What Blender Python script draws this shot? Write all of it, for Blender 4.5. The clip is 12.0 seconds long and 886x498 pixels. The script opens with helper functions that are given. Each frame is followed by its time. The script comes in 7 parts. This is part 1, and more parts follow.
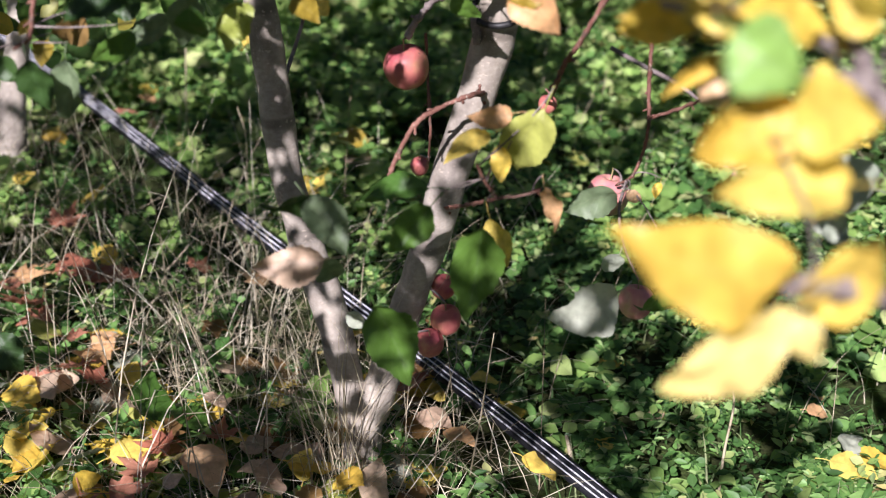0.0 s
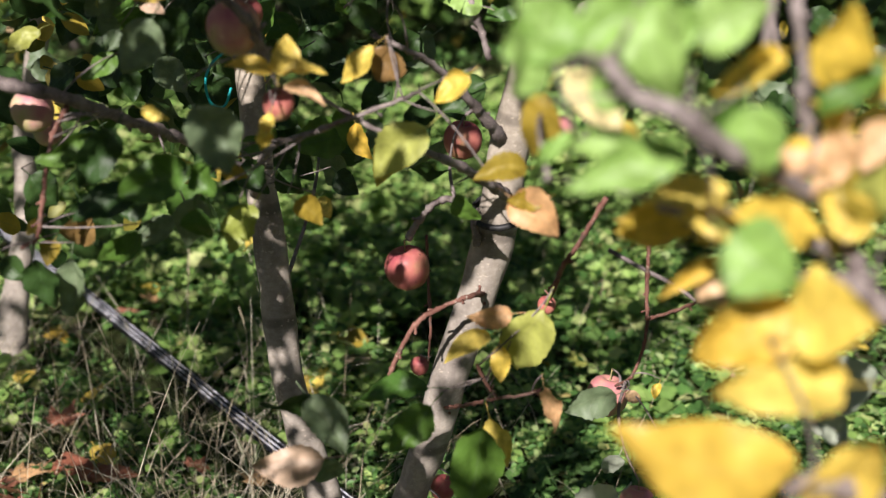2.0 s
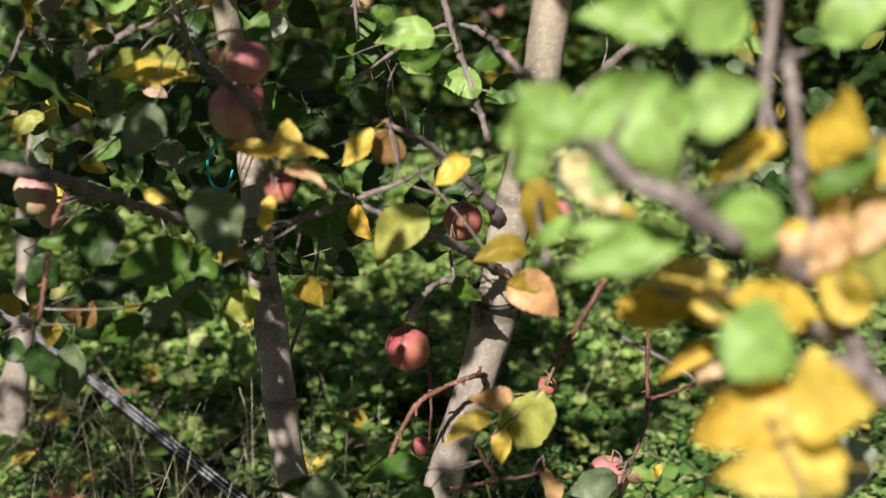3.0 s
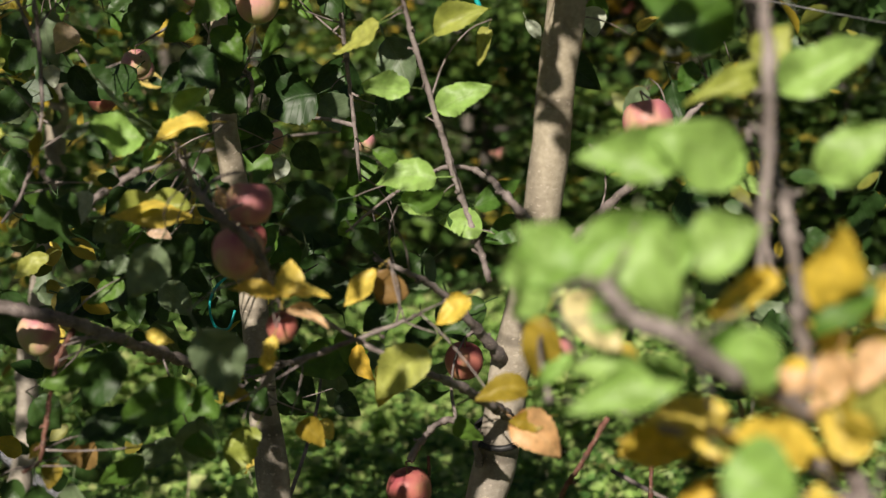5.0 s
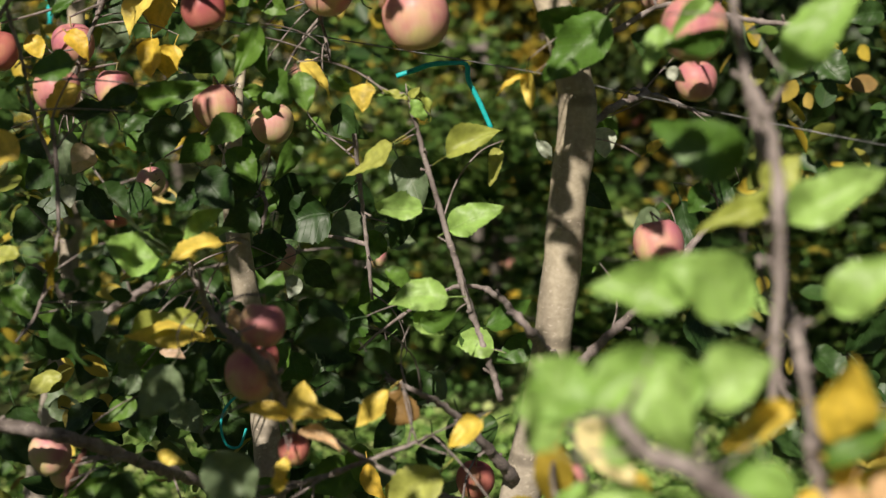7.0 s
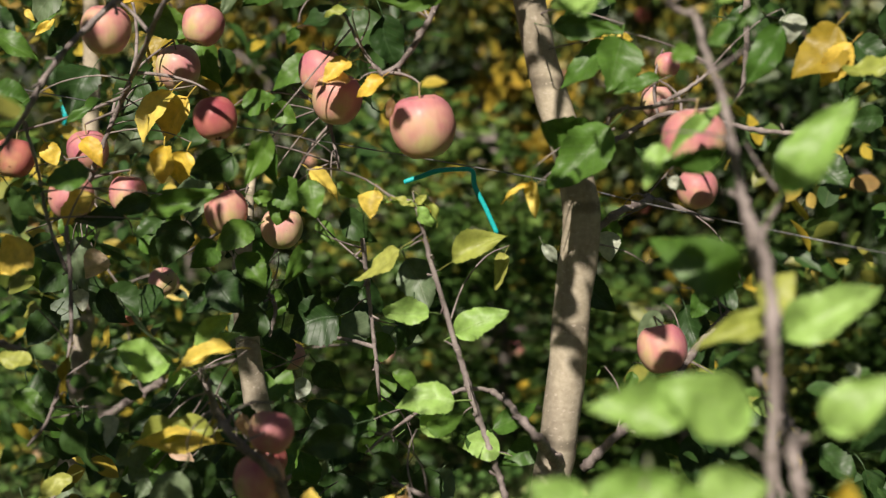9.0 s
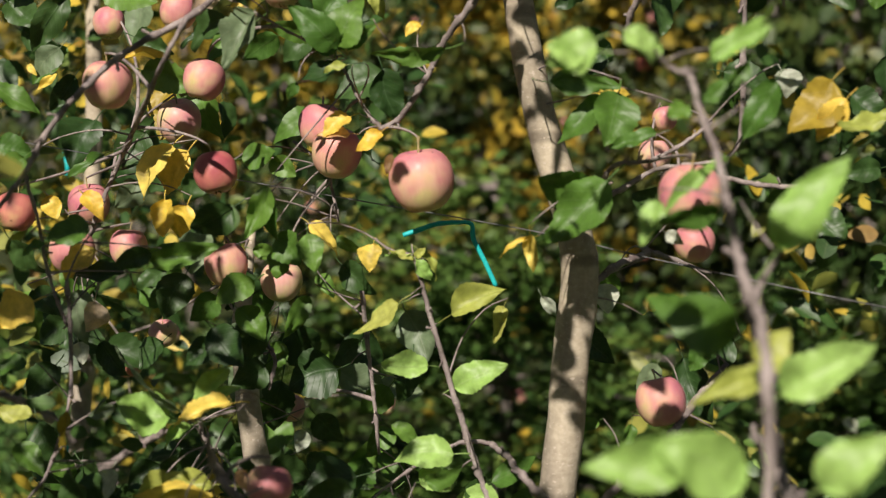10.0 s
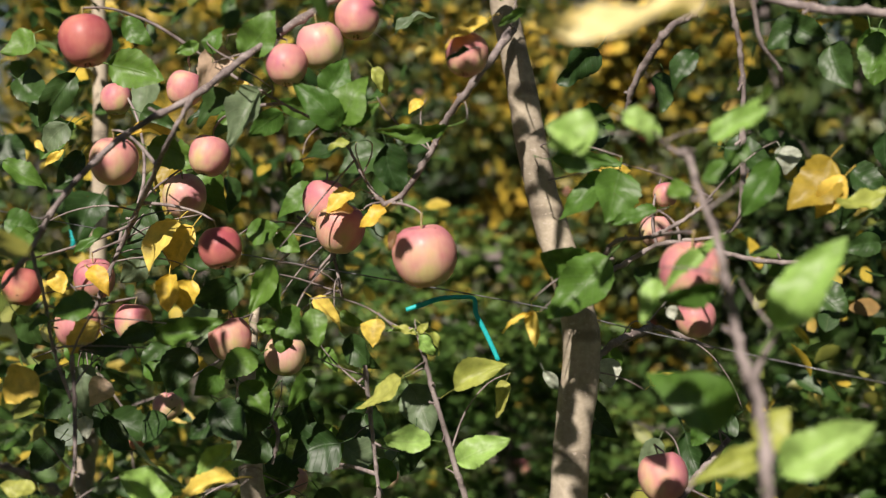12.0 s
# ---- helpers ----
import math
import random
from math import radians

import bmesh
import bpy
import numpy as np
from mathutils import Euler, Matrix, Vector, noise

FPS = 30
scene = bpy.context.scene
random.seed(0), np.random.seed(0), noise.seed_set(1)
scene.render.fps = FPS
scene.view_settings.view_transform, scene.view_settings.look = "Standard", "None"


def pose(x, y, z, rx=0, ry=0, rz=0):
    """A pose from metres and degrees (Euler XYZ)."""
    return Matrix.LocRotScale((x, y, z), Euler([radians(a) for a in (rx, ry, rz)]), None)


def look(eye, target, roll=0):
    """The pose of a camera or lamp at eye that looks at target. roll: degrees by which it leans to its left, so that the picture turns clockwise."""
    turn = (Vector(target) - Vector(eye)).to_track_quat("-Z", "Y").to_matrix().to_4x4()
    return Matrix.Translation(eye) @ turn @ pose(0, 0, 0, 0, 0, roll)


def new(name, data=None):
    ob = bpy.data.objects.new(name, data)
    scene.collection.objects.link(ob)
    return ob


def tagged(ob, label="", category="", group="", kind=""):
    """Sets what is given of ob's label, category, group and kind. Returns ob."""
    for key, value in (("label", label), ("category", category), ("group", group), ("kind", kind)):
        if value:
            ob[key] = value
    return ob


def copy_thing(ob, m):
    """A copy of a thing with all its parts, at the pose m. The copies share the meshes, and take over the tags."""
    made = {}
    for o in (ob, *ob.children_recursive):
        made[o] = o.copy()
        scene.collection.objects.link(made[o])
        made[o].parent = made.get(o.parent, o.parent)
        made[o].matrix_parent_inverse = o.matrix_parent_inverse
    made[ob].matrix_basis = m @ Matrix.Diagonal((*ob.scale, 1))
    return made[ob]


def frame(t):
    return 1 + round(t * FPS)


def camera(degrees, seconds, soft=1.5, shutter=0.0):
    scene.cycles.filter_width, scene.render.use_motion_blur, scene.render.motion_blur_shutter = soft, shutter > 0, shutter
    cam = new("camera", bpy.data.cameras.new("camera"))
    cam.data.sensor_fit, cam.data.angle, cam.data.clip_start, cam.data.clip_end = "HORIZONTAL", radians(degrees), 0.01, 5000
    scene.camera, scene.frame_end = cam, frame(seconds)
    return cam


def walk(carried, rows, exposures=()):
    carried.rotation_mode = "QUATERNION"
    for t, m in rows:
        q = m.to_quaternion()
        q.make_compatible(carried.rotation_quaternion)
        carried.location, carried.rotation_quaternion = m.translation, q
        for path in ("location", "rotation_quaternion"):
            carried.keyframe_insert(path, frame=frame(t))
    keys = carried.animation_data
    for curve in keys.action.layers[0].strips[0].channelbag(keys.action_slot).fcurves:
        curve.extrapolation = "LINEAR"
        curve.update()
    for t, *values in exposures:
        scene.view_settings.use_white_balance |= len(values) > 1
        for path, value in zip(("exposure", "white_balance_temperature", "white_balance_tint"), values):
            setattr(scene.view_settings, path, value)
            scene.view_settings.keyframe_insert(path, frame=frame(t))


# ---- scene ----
cam = camera(32.37, 12.0, soft=1.15)
# a lens focused on the middle of the tree, with a shallow depth of field
cam.data.dof.use_dof, cam.data.dof.focus_distance, cam.data.dof.aperture_fstop = True, 2.02, 4.0
# seconds, place, turn: a tripod head tilting slowly upwards
PATH = [
    (0.0, -0.0000, 0.0000, 1.3000, 61.000, -0.000, -0.000),
    (0.5, -0.0025, -0.0022, 1.3010, 62.982, -0.102, -0.011),
    (1.0, -0.0033, -0.0051, 1.3017, 64.780, -0.218, 0.006),
    (1.5, -0.0022, -0.0091, 1.3022, 66.569, -0.274, 0.053),
    (2.0, -0.0020, -0.0118, 1.3044, 68.524, -0.248, 0.052),
    (2.5, -0.0025, -0.0135, 1.3074, 70.017, -0.158, 0.022),
    (3.0, -0.0016, -0.0171, 1.3097, 71.463, -0.099, 0.024),
    (5.0, -0.0033, -0.0261, 1.3108, 76.751, 0.070, -0.032),
    (5.5, -0.0023, -0.0286, 1.3148, 77.984, 0.049, 0.009),
    (6.0, -0.0011, -0.0293, 1.3199, 78.985, -0.008, 0.056),
    (6.5, -0.0011, -0.0290, 1.3238, 79.803, -0.023, 0.101),
    (7.0, -0.0060, -0.0311, 1.3280, 80.726, -0.004, 0.344),
    (9.0, -0.0001, -0.0554, 1.3580, 83.809, 0.077, 0.760),
    (9.5, 0.0021, -0.0598, 1.3637, 84.678, 0.084, 0.816),
    (10.0, 0.0043, -0.0621, 1.3685, 85.498, 0.130, 0.848),
    (10.5, 0.0056, -0.0664, 1.3716, 86.077, 0.109, 0.908),
    (11.0, 0.0045, -0.0700, 1.3730, 86.611, 0.073, 0.967),
    (11.5, 0.0065, -0.0715, 1.3765, 87.301, 0.138, 0.940),
    (12.0, 0.0066, -0.0746, 1.3784, 88.032, 0.114, 1.017),
]
walk(cam, [(t, pose(x, y, z, rx, ry, rz)) for t, x, y, z, rx, ry, rz in PATH], [(0.0, 0.76, 5750, 24), (0.5, 0.76, 5800, 22), (1.5, 0.55, 6000, 19), (2.5, 0.49, 6300, 17), (3.0, 0.41, 6400, 16), (5.0, 0.18, 6700, 11), (7.0, 0.18, 6700, 11), (9.0, 0.25, 6600, 12), (12.0, 0.33, 6500, 17)])

# ---- world, sun ----
SUN_UP, SUN_ROUND = 38.0, 197.0  # degrees above the horizon; degrees clockwise from +y
sky = bpy.data.worlds.new("sky")
scene.world = sky
sky.use_nodes = True
sn = sky.node_tree.nodes
st = sn.new("ShaderNodeTexSky")
st.sky_type, st.sun_disc = "NISHITA", False
st.sun_elevation, st.sun_rotation = radians(SUN_UP), radians(SUN_ROUND)
sky.node_tree.links.new(st.outputs[0], sn["Background"].inputs[0])
sn["Background"].inputs[1].default_value = 0.022
lamp = bpy.data.lights.new("sun", "SUN")
lamp.energy, lamp.angle, lamp.color = 5.0, radians(0.5), (1.0, 0.93, 0.82)
a, e = radians(SUN_ROUND), radians(SUN_UP)
to_sun = Vector((math.sin(a) * math.cos(e), math.cos(a) * math.cos(e), math.sin(e)))
sun = new("sun", lamp)
sun.matrix_world = look(to_sun * 30, (0, 0, 0))

RNG = random.Random(7)


# ---- materials ----
def material(name, rough=0.6, spec=0.4):
    m = bpy.data.materials.new(name)
    m.use_nodes = True
    nt = m.node_tree
    b = nt.nodes["Principled BSDF"]
    b.inputs["Roughness"].default_value = rough
    b.inputs["Specular IOR Level"].default_value = spec
    return m, nt, b


def node(nt, kind, **inputs):
    n = nt.nodes.new(kind)
    for k, v in inputs.items():
        n.inputs[k].default_value = v
    return n


def ramp(nt, source, stops):
    r = nt.nodes.new("ShaderNodeValToRGB")
    while len(r.color_ramp.elements) < len(stops):
        r.color_ramp.elements.new(0.5)
    for el, (p, c) in zip(r.color_ramp.elements, stops):
        el.position, el.color = p, (*c, 1)
    nt.links.new(source, r.inputs[0])
    return r.outputs[0]


def mix(nt, a, b, fac, mode="MIX"):
    n = nt.nodes.new("ShaderNodeMix")
    n.data_type, n.blend_type = "RGBA", mode
    for s, v in ((0, fac), (6, a), (7, b)):
        if isinstance(v, bpy.types.NodeSocket):
            nt.links.new(v, n.inputs[s])
        else:
            n.inputs[s].default_value = v if s == 0 else (*v, 1)
    return n.outputs[2]


def bump(nt, bsdf, height, strength=0.3, distance=0.002):
    n = node(nt, "ShaderNodeBump", Strength=strength, Distance=distance)
    nt.links.new(height, n.inputs["Height"])
    nt.links.new(n.outputs[0], bsdf.inputs["Normal"])


def noise_tex(nt, scale, detail=4.0, vector=None, rough=0.55):
    n = node(nt, "ShaderNodeTexNoise", Scale=scale, Detail=detail, Roughness=rough)
    if vector is None:
        c = nt.nodes.new("ShaderNodeTexCoord")
        vector = c.outputs["Object"]
    nt.links.new(vector, n.inputs["Vector"])
    return n.outputs[0]


def thin_leaf(name, stops, vein, passing, rough=0.46, island=False, spots=True, grain=5.0, patch=0.0):
    """A thin leaf: colour from a ramp by its own random number, veins by its grid, light passing passing it."""
    m, nt, b = material(name, rough, 0.4)
    if island:
        g = nt.nodes.new("ShaderNodeNewGeometry")
        rnd = g.outputs["Random Per Island"]
    else:
        g = nt.nodes.new("ShaderNodeObjectInfo")
        rnd = g.outputs["Random"]
    if patch:
        # whole boughs turn together; the dark patches also stand in for shaded gaps
        spread = node(nt, "ShaderNodeMapRange")
        spread.inputs[1].default_value, spread.inputs[2].default_value = 0.33, 0.67
        nt.links.new(noise_tex(nt, 2.6, 2.0), spread.inputs[0])
        rnd = mix(nt, rnd, spread.outputs[0], patch)
    col = ramp(nt, rnd, stops)
    uv = nt.nodes.new("ShaderNodeUVMap")
    sep = nt.nodes.new("ShaderNodeSeparateXYZ")
    nt.links.new(uv.outputs[0], sep.inputs[0])
    # midrib and side veins
    off = node(nt, "ShaderNodeMath")
    off.operation = "SUBTRACT"
    nt.links.new(sep.outputs[0], off.inputs[0])
    off.inputs[1].default_value = 0.5
    ab = nt.nodes.new("ShaderNodeMath")
    ab.operation = "ABSOLUTE"
    nt.links.new(off.outputs[0], ab.inputs[0])
    rib = ramp(nt, ab.outputs[0], [(0.0, (1, 1, 1)), (0.035, (0, 0, 0))])
    slant = nt.nodes.new("ShaderNodeMath")
    slant.operation = "MULTIPLY_ADD"
    nt.links.new(ab.outputs[0], slant.inputs[0])
    slant.inputs[1].default_value = -0.55
    nt.links.new(sep.outputs[1], slant.inputs[2])
    wave = nt.nodes.new("ShaderNodeMath")
    wave.operation = "SINE"
    mul = nt.nodes.new("ShaderNodeMath")
    mul.operation = "MULTIPLY"
    mul.inputs[1].default_value = 50.0
    nt.links.new(slant.outputs[0], mul.inputs[0])
    nt.links.new(mul.outputs[0], wave.inputs[0])
    side = ramp(nt, wave.outputs[0], [(0.86, (0, 0, 0)), (1.0, (0.6, 0.6, 0.6))])
    veins = mix(nt, rib, side, 1.0, "ADD")
    vn = nt.nodes.new("ShaderNodeRGBToBW")
    nt.links.new(veins, vn.inputs[0])
    half = nt.nodes.new("ShaderNodeMath")
    half.operation = "MULTIPLY"
    half.inputs[1].default_value = 0.28
    nt.links.new(vn.outputs[0], half.inputs[0])
    col = mix(nt, col, vein, half.outputs[0])
    mot = noise_tex(nt, 45.0 if island else grain, 3.0)
    col = mix(nt, col, ramp(nt, mot, [(0.3, (0.62, 0.62, 0.55)), (0.7, (1.2, 1.2, 1.15))]), 0.7, "MULTIPLY")
    if spots:
        fine = noise_tex(nt, 19.0, 2.0)
        col = mix(nt, col, (0.12, 0.06, 0.02), ramp(nt, fine, [(0.72, (0, 0, 0)), (0.77, (0.6, 0.6, 0.6))]))
    nt.links.new(col, b.inputs["Base Color"])
    tr = nt.nodes.new("ShaderNodeBsdfTranslucent")
    bright = mix(nt, col, (1.25, 1.3, 0.7), 0.8, "MULTIPLY")
    nt.links.new(bright, tr.inputs[0])
    ms = nt.nodes.new("ShaderNodeMixShader")
    ms.inputs[0].default_value = passing
    nt.links.new(b.outputs[0], ms.inputs[1])
    nt.links.new(tr.outputs[0], ms.inputs[2])
    nt.links.new(ms.outputs[0], nt.nodes["Material Output"].inputs[0])
    bump(nt, b, vn.outputs[0], 0.25, 0.001)
    return m


LEAF = {
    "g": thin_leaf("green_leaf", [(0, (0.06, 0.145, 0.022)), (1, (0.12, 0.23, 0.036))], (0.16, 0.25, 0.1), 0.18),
    # dark green, lowered further to stand in for shade in the gaps
    "d": thin_leaf("shade_dark_leaf", [(0, (0.024, 0.06, 0.014)), (1, (0.048, 0.10, 0.024))], (0.09, 0.16, 0.07), 0.12),
    "l": thin_leaf("fresh_leaf", [(0, (0.24, 0.42, 0.09)), (1, (0.34, 0.52, 0.15))], (0.38, 0.5, 0.22), 0.2),
    "v": thin_leaf("yellow_green_leaf", [(0, (0.34, 0.40, 0.08)), (1, (0.46, 0.47, 0.12))], (0.42, 0.42, 0.15), 0.24),
    "y": thin_leaf("yellow_leaf", [(0, (0.76, 0.54, 0.07)), (0.5, (0.83, 0.66, 0.15)), (1, (0.74, 0.48, 0.06))], (0.7, 0.55, 0.15), 0.24),
    # cream: yellow leaf with its whitish sheen put into the colour
    "c": thin_leaf("cream_sheen_leaf", [(0, (0.80, 0.64, 0.22)), (1, (0.85, 0.74, 0.40))], (0.8, 0.7, 0.4), 0.2),
    "o": thin_leaf("orange_leaf", [(0, (0.72, 0.42, 0.20)), (1, (0.78, 0.54, 0.33))], (0.6, 0.4, 0.2), 0.2),
    "r": thin_leaf("rust_leaf", [(0, (0.42, 0.15, 0.095)), (1, (0.60, 0.28, 0.19))], (0.4, 0.2, 0.1), 0.25),
    "p": thin_leaf("pale_leaf", [(0, (0.40, 0.45, 0.36)), (1, (0.52, 0.55, 0.45))], (0.55, 0.55, 0.45), 0.25),
    "s": thin_leaf("grey_green_leaf", [(0, (0.14, 0.20, 0.11)), (1, (0.20, 0.27, 0.15))], (0.3, 0.34, 0.22), 0.25),
    "b": thin_leaf("brown_leaf", [(0, (0.22, 0.12, 0.05)), (1, (0.32, 0.20, 0.07))], (0.3, 0.2, 0.1), 0.25),
    # amber, also for yellow leaves in shade: their dimness is in the colour
    "a": thin_leaf("amber_shade_leaf", [(0, (0.30, 0.24, 0.03)), (1, (0.44, 0.31, 0.04))], (0.4, 0.33, 0.1), 0.3),
    "t": thin_leaf("tan_leaf", [(0, (0.52, 0.36, 0.26)), (1, (0.68, 0.52, 0.38))], (0.5, 0.4, 0.3), 0.2, spots=False),
}
CROWN = thin_leaf("crown_leaf", [(0, (0.022, 0.062, 0.014)), (0.45, (0.05, 0.115, 0.024)), (0.60, (0.09, 0.17, 0.032)), (0.72, (0.28, 0.28, 0.06)), (0.80, (0.60, 0.44, 0.05)), (0.94, (0.46, 0.36, 0.06)), (1, (0.3, 0.18, 0.07))], (0.2, 0.26, 0.1), 0.13, island=True, spots=False)
# darkest greens stand in for deep shade between the boughs
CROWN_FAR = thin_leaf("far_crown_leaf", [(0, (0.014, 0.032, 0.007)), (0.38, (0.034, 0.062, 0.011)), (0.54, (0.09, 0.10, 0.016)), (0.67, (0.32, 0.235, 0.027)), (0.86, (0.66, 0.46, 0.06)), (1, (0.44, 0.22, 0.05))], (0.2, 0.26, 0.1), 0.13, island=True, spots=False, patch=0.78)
CROWN_LOW = thin_leaf("low_crown_leaf", [(0, (0.03, 0.075, 0.016)), (0.45, (0.07, 0.145, 0.028)), (0.75, (0.15, 0.24, 0.05)), (0.86, (0.34, 0.32, 0.06)), (1, (0.62, 0.42, 0.05))], (0.2, 0.26, 0.1), 0.16, island=True, spots=False, patch=0.7)
# greener crown; much of its darkness stands in for shade on the row
CROWN_GREEN_SHADED = thin_leaf("shaded_green_crown_leaf", [(0, (0.012, 0.03, 0.008)), (0.5, (0.03, 0.062, 0.013)), (0.74, (0.07, 0.10, 0.02)), (0.9, (0.26, 0.20, 0.03)), (1, (0.5, 0.34, 0.04))], (0.2, 0.26, 0.1), 0.13, island=True, spots=False, patch=0.62)
HERB = thin_leaf("herb_leaf", [(0, (0.035, 0.095, 0.022)), (0.5, (0.095, 0.215, 0.05)), (0.85, (0.20, 0.37, 0.10)), (0.97, (0.40, 0.5, 0.22)), (1, (0.62, 0.52, 0.2))], (0.16, 0.28, 0.1), 0.22, island=True, spots=False)
WEED = thin_leaf("weed_leaf", [(0, (0.13, 0.25, 0.06)), (0.4, (0.25, 0.41, 0.10)), (0.8, (0.40, 0.56, 0.17)), (1, (0.58, 0.62, 0.28))], (0.3, 0.4, 0.18), 0.28, island=True, spots=False)
GRASS = thin_leaf("grass_blade", [(0, (0.06, 0.15, 0.04)), (0.6, (0.15, 0.27, 0.09)), (1, (0.42, 0.47, 0.25))], (0.15, 0.25, 0.08), 0.25, island=True, spots=False)
STRAW = thin_leaf("dry_straw", [(0, (0.26, 0.21, 0.14)), (0.5, (0.54, 0.47, 0.34)), (1, (0.78, 0.73, 0.60))], (0.5, 0.4, 0.25), 0.12, 0.55, island=True, spots=False)


def make_bark(name, dark, light, scale=1.0, olive=(1.0, 1.0, 1.0)):
    m, nt, b = material(name, 0.72, 0.25)
    c = nt.nodes.new("ShaderNodeTexCoord")
    mp = node(nt, "ShaderNodeMapping", Scale=(1, 1, 0.35))
    nt.links.new(c.outputs["Object"], mp.inputs[0])
    big = noise_tex(nt, 28 * scale, 5, mp.outputs[0])
    col = ramp(nt, big, [(0.3, dark), (0.68, light)])
    mp2 = node(nt, "ShaderNodeMapping", Scale=(1, 1, 1.5))
    nt.links.new(c.outputs["Object"], mp2.inputs[0])
    fine = noise_tex(nt, 120 * scale, 4, mp2.outputs[0])
    col = mix(nt, col, ramp(nt, fine, [(0.35, (0.7, 0.67, 0.62)), (0.65, (1.12, 1.12, 1.1))]), 0.5, "MULTIPLY")
    rings = node(nt, "ShaderNodeTexWave", Scale=2.2 * scale, Distortion=0.7, Detail=2.0)
    rings.bands_direction = "Z"
    nt.links.new(c.outputs["Object"], rings.inputs["Vector"])
    col = mix(nt, col, (0.10, 0.085, 0.07), ramp(nt, rings.outputs[1], [(0.965, (0, 0, 0)), (0.995, (0.55, 0.55, 0.55))]))
    # young wood higher up is more olive
    sp = nt.nodes.new("ShaderNodeSeparateXYZ")
    nt.links.new(c.outputs["Object"], sp.inputs[0])
    young = node(nt, "ShaderNodeMapRange")
    young.inputs[1].default_value, young.inputs[2].default_value = 0.5, 1.1
    nt.links.new(sp.outputs[2], young.inputs[0])
    col = mix(nt, col, mix(nt, col, olive, 1.0, "MULTIPLY"), young.outputs[0])
    spot = noise_tex(nt, 150 * scale, 1, mp2.outputs[0])
    col = mix(nt, col, (0.52, 0.45, 0.36), ramp(nt, spot, [(0.66, (0, 0, 0)), (0.70, (0.75, 0.75, 0.75))]))
    nt.links.new(col, b.inputs["Base Color"])
    bump(nt, b, fine, 0.25, 0.002)
    return m


BARK = make_bark("grey_bark", (0.26, 0.228, 0.2), (0.53, 0.475, 0.405), 1.0, (1.05, 1.02, 0.89))
TWIG = make_bark("brown_twig_bark", (0.14, 0.112, 0.107), (0.38, 0.325, 0.31), 2.0)
# darker copy of grey_bark; the shade among the rows is put into it
FAR_BARK = make_bark("shaded_far_bark", (0.10, 0.085, 0.075), (0.21, 0.185, 0.165), 1.0)
RED_TWIG = make_bark("red_twig_bark", (0.13, 0.055, 0.04), (0.30, 0.15, 0.115), 2.0)


def apple_skin(name, stops):
    m, nt, b = material(name, 0.5, 0.32)
    c = nt.nodes.new("ShaderNodeTexCoord")
    info = nt.nodes.new("ShaderNodeObjectInfo")
    shift = nt.nodes.new("ShaderNodeVectorMath")
    shift.operation = "ADD"
    nt.links.new(c.outputs["Object"], shift.inputs[0])
    nt.links.new(info.outputs["Random"], shift.inputs[1])
    blush = noise_tex(nt, 1.6, 2, shift.outputs[0])
    high = nt.nodes.new("ShaderNodeSeparateXYZ")
    nt.links.new(c.outputs["Object"], high.inputs[0])
    ripe = nt.nodes.new("ShaderNodeMath")
    ripe.operation = "MULTIPLY_ADD"
    nt.links.new(high.outputs[2], ripe.inputs[0])
    ripe.inputs[1].default_value = 0.28
    nt.links.new(blush, ripe.inputs[2])
    col = ramp(nt, ripe.outputs[0], stops)
    mp = node(nt, "ShaderNodeMapping", Scale=(1, 1, 0.12))
    nt.links.new(shift.outputs[0], mp.inputs[0])
    streak = noise_tex(nt, 14, 3, mp.outputs[0])
    col = mix(nt, col, ramp(nt, streak, [(0.35, (0.95, 0.91, 0.90)), (0.62, (1.03, 1.05, 1.03))]), 0.6, "MULTIPLY")
    dots = node(nt, "ShaderNodeTexVoronoi", Scale=22.0)
    nt.links.new(shift.outputs[0], dots.inputs["Vector"])
    col = mix(nt, col, (0.72, 0.58, 0.36), ramp(nt, dots.outputs["Distance"], [(0.05, (0.34, 0.34, 0.34)), (0.16, (0, 0, 0))]))
    scab = noise_tex(nt, 4.5, 3, shift.outputs[0])
    col = mix(nt, col, (0.10, 0.05, 0.03), ramp(nt, scab, [(0.71, (0, 0, 0)), (0.76, (0.8, 0.8, 0.8))]))
    nt.links.new(col, b.inputs["Base Color"])
    bloom = noise_tex(nt, 5, 4, shift.outputs[0])
    nt.links.new(ramp(nt, bloom, [(0.3, (0.34, 0.34, 0.34)), (0.7, (0.60, 0.60, 0.60))]), b.inputs["Roughness"])
    b.inputs["Subsurface Weight"].default_value = 0.06
    b.inputs["Subsurface Radius"].default_value = (0.012, 0.005, 0.003)
    return m


SKIN = [
    apple_skin("pale_apple_skin", [(0.3, (0.56, 0.50, 0.22)), (0.45, (0.66, 0.47, 0.30)), (0.58, (0.66, 0.36, 0.31)), (0.75, (0.58, 0.24, 0.27))]),
    apple_skin("pink_apple_skin", [(0.26, (0.60, 0.48, 0.22)), (0.38, (0.66, 0.40, 0.27)), (0.5, (0.62, 0.28, 0.25)), (0.72, (0.50, 0.165, 0.21))]),
    apple_skin("red_apple_skin", [(0.26, (0.62, 0.36, 0.19)), (0.42, (0.54, 0.19, 0.15)), (0.7, (0.38, 0.085, 0.10))]),
]
STALK = make_bark("apple_stalk", (0.26, 0.22, 0.09), (0.48, 0.40, 0.20), 3.0)
CALYX = make_bark("dry_calyx", (0.05, 0.035, 0.02), (0.14, 0.09, 0.05), 3.0)
PIPE, nt, b = material("black_polythene", 0.34, 0.3)
dust = noise_tex(nt, 35, 5)
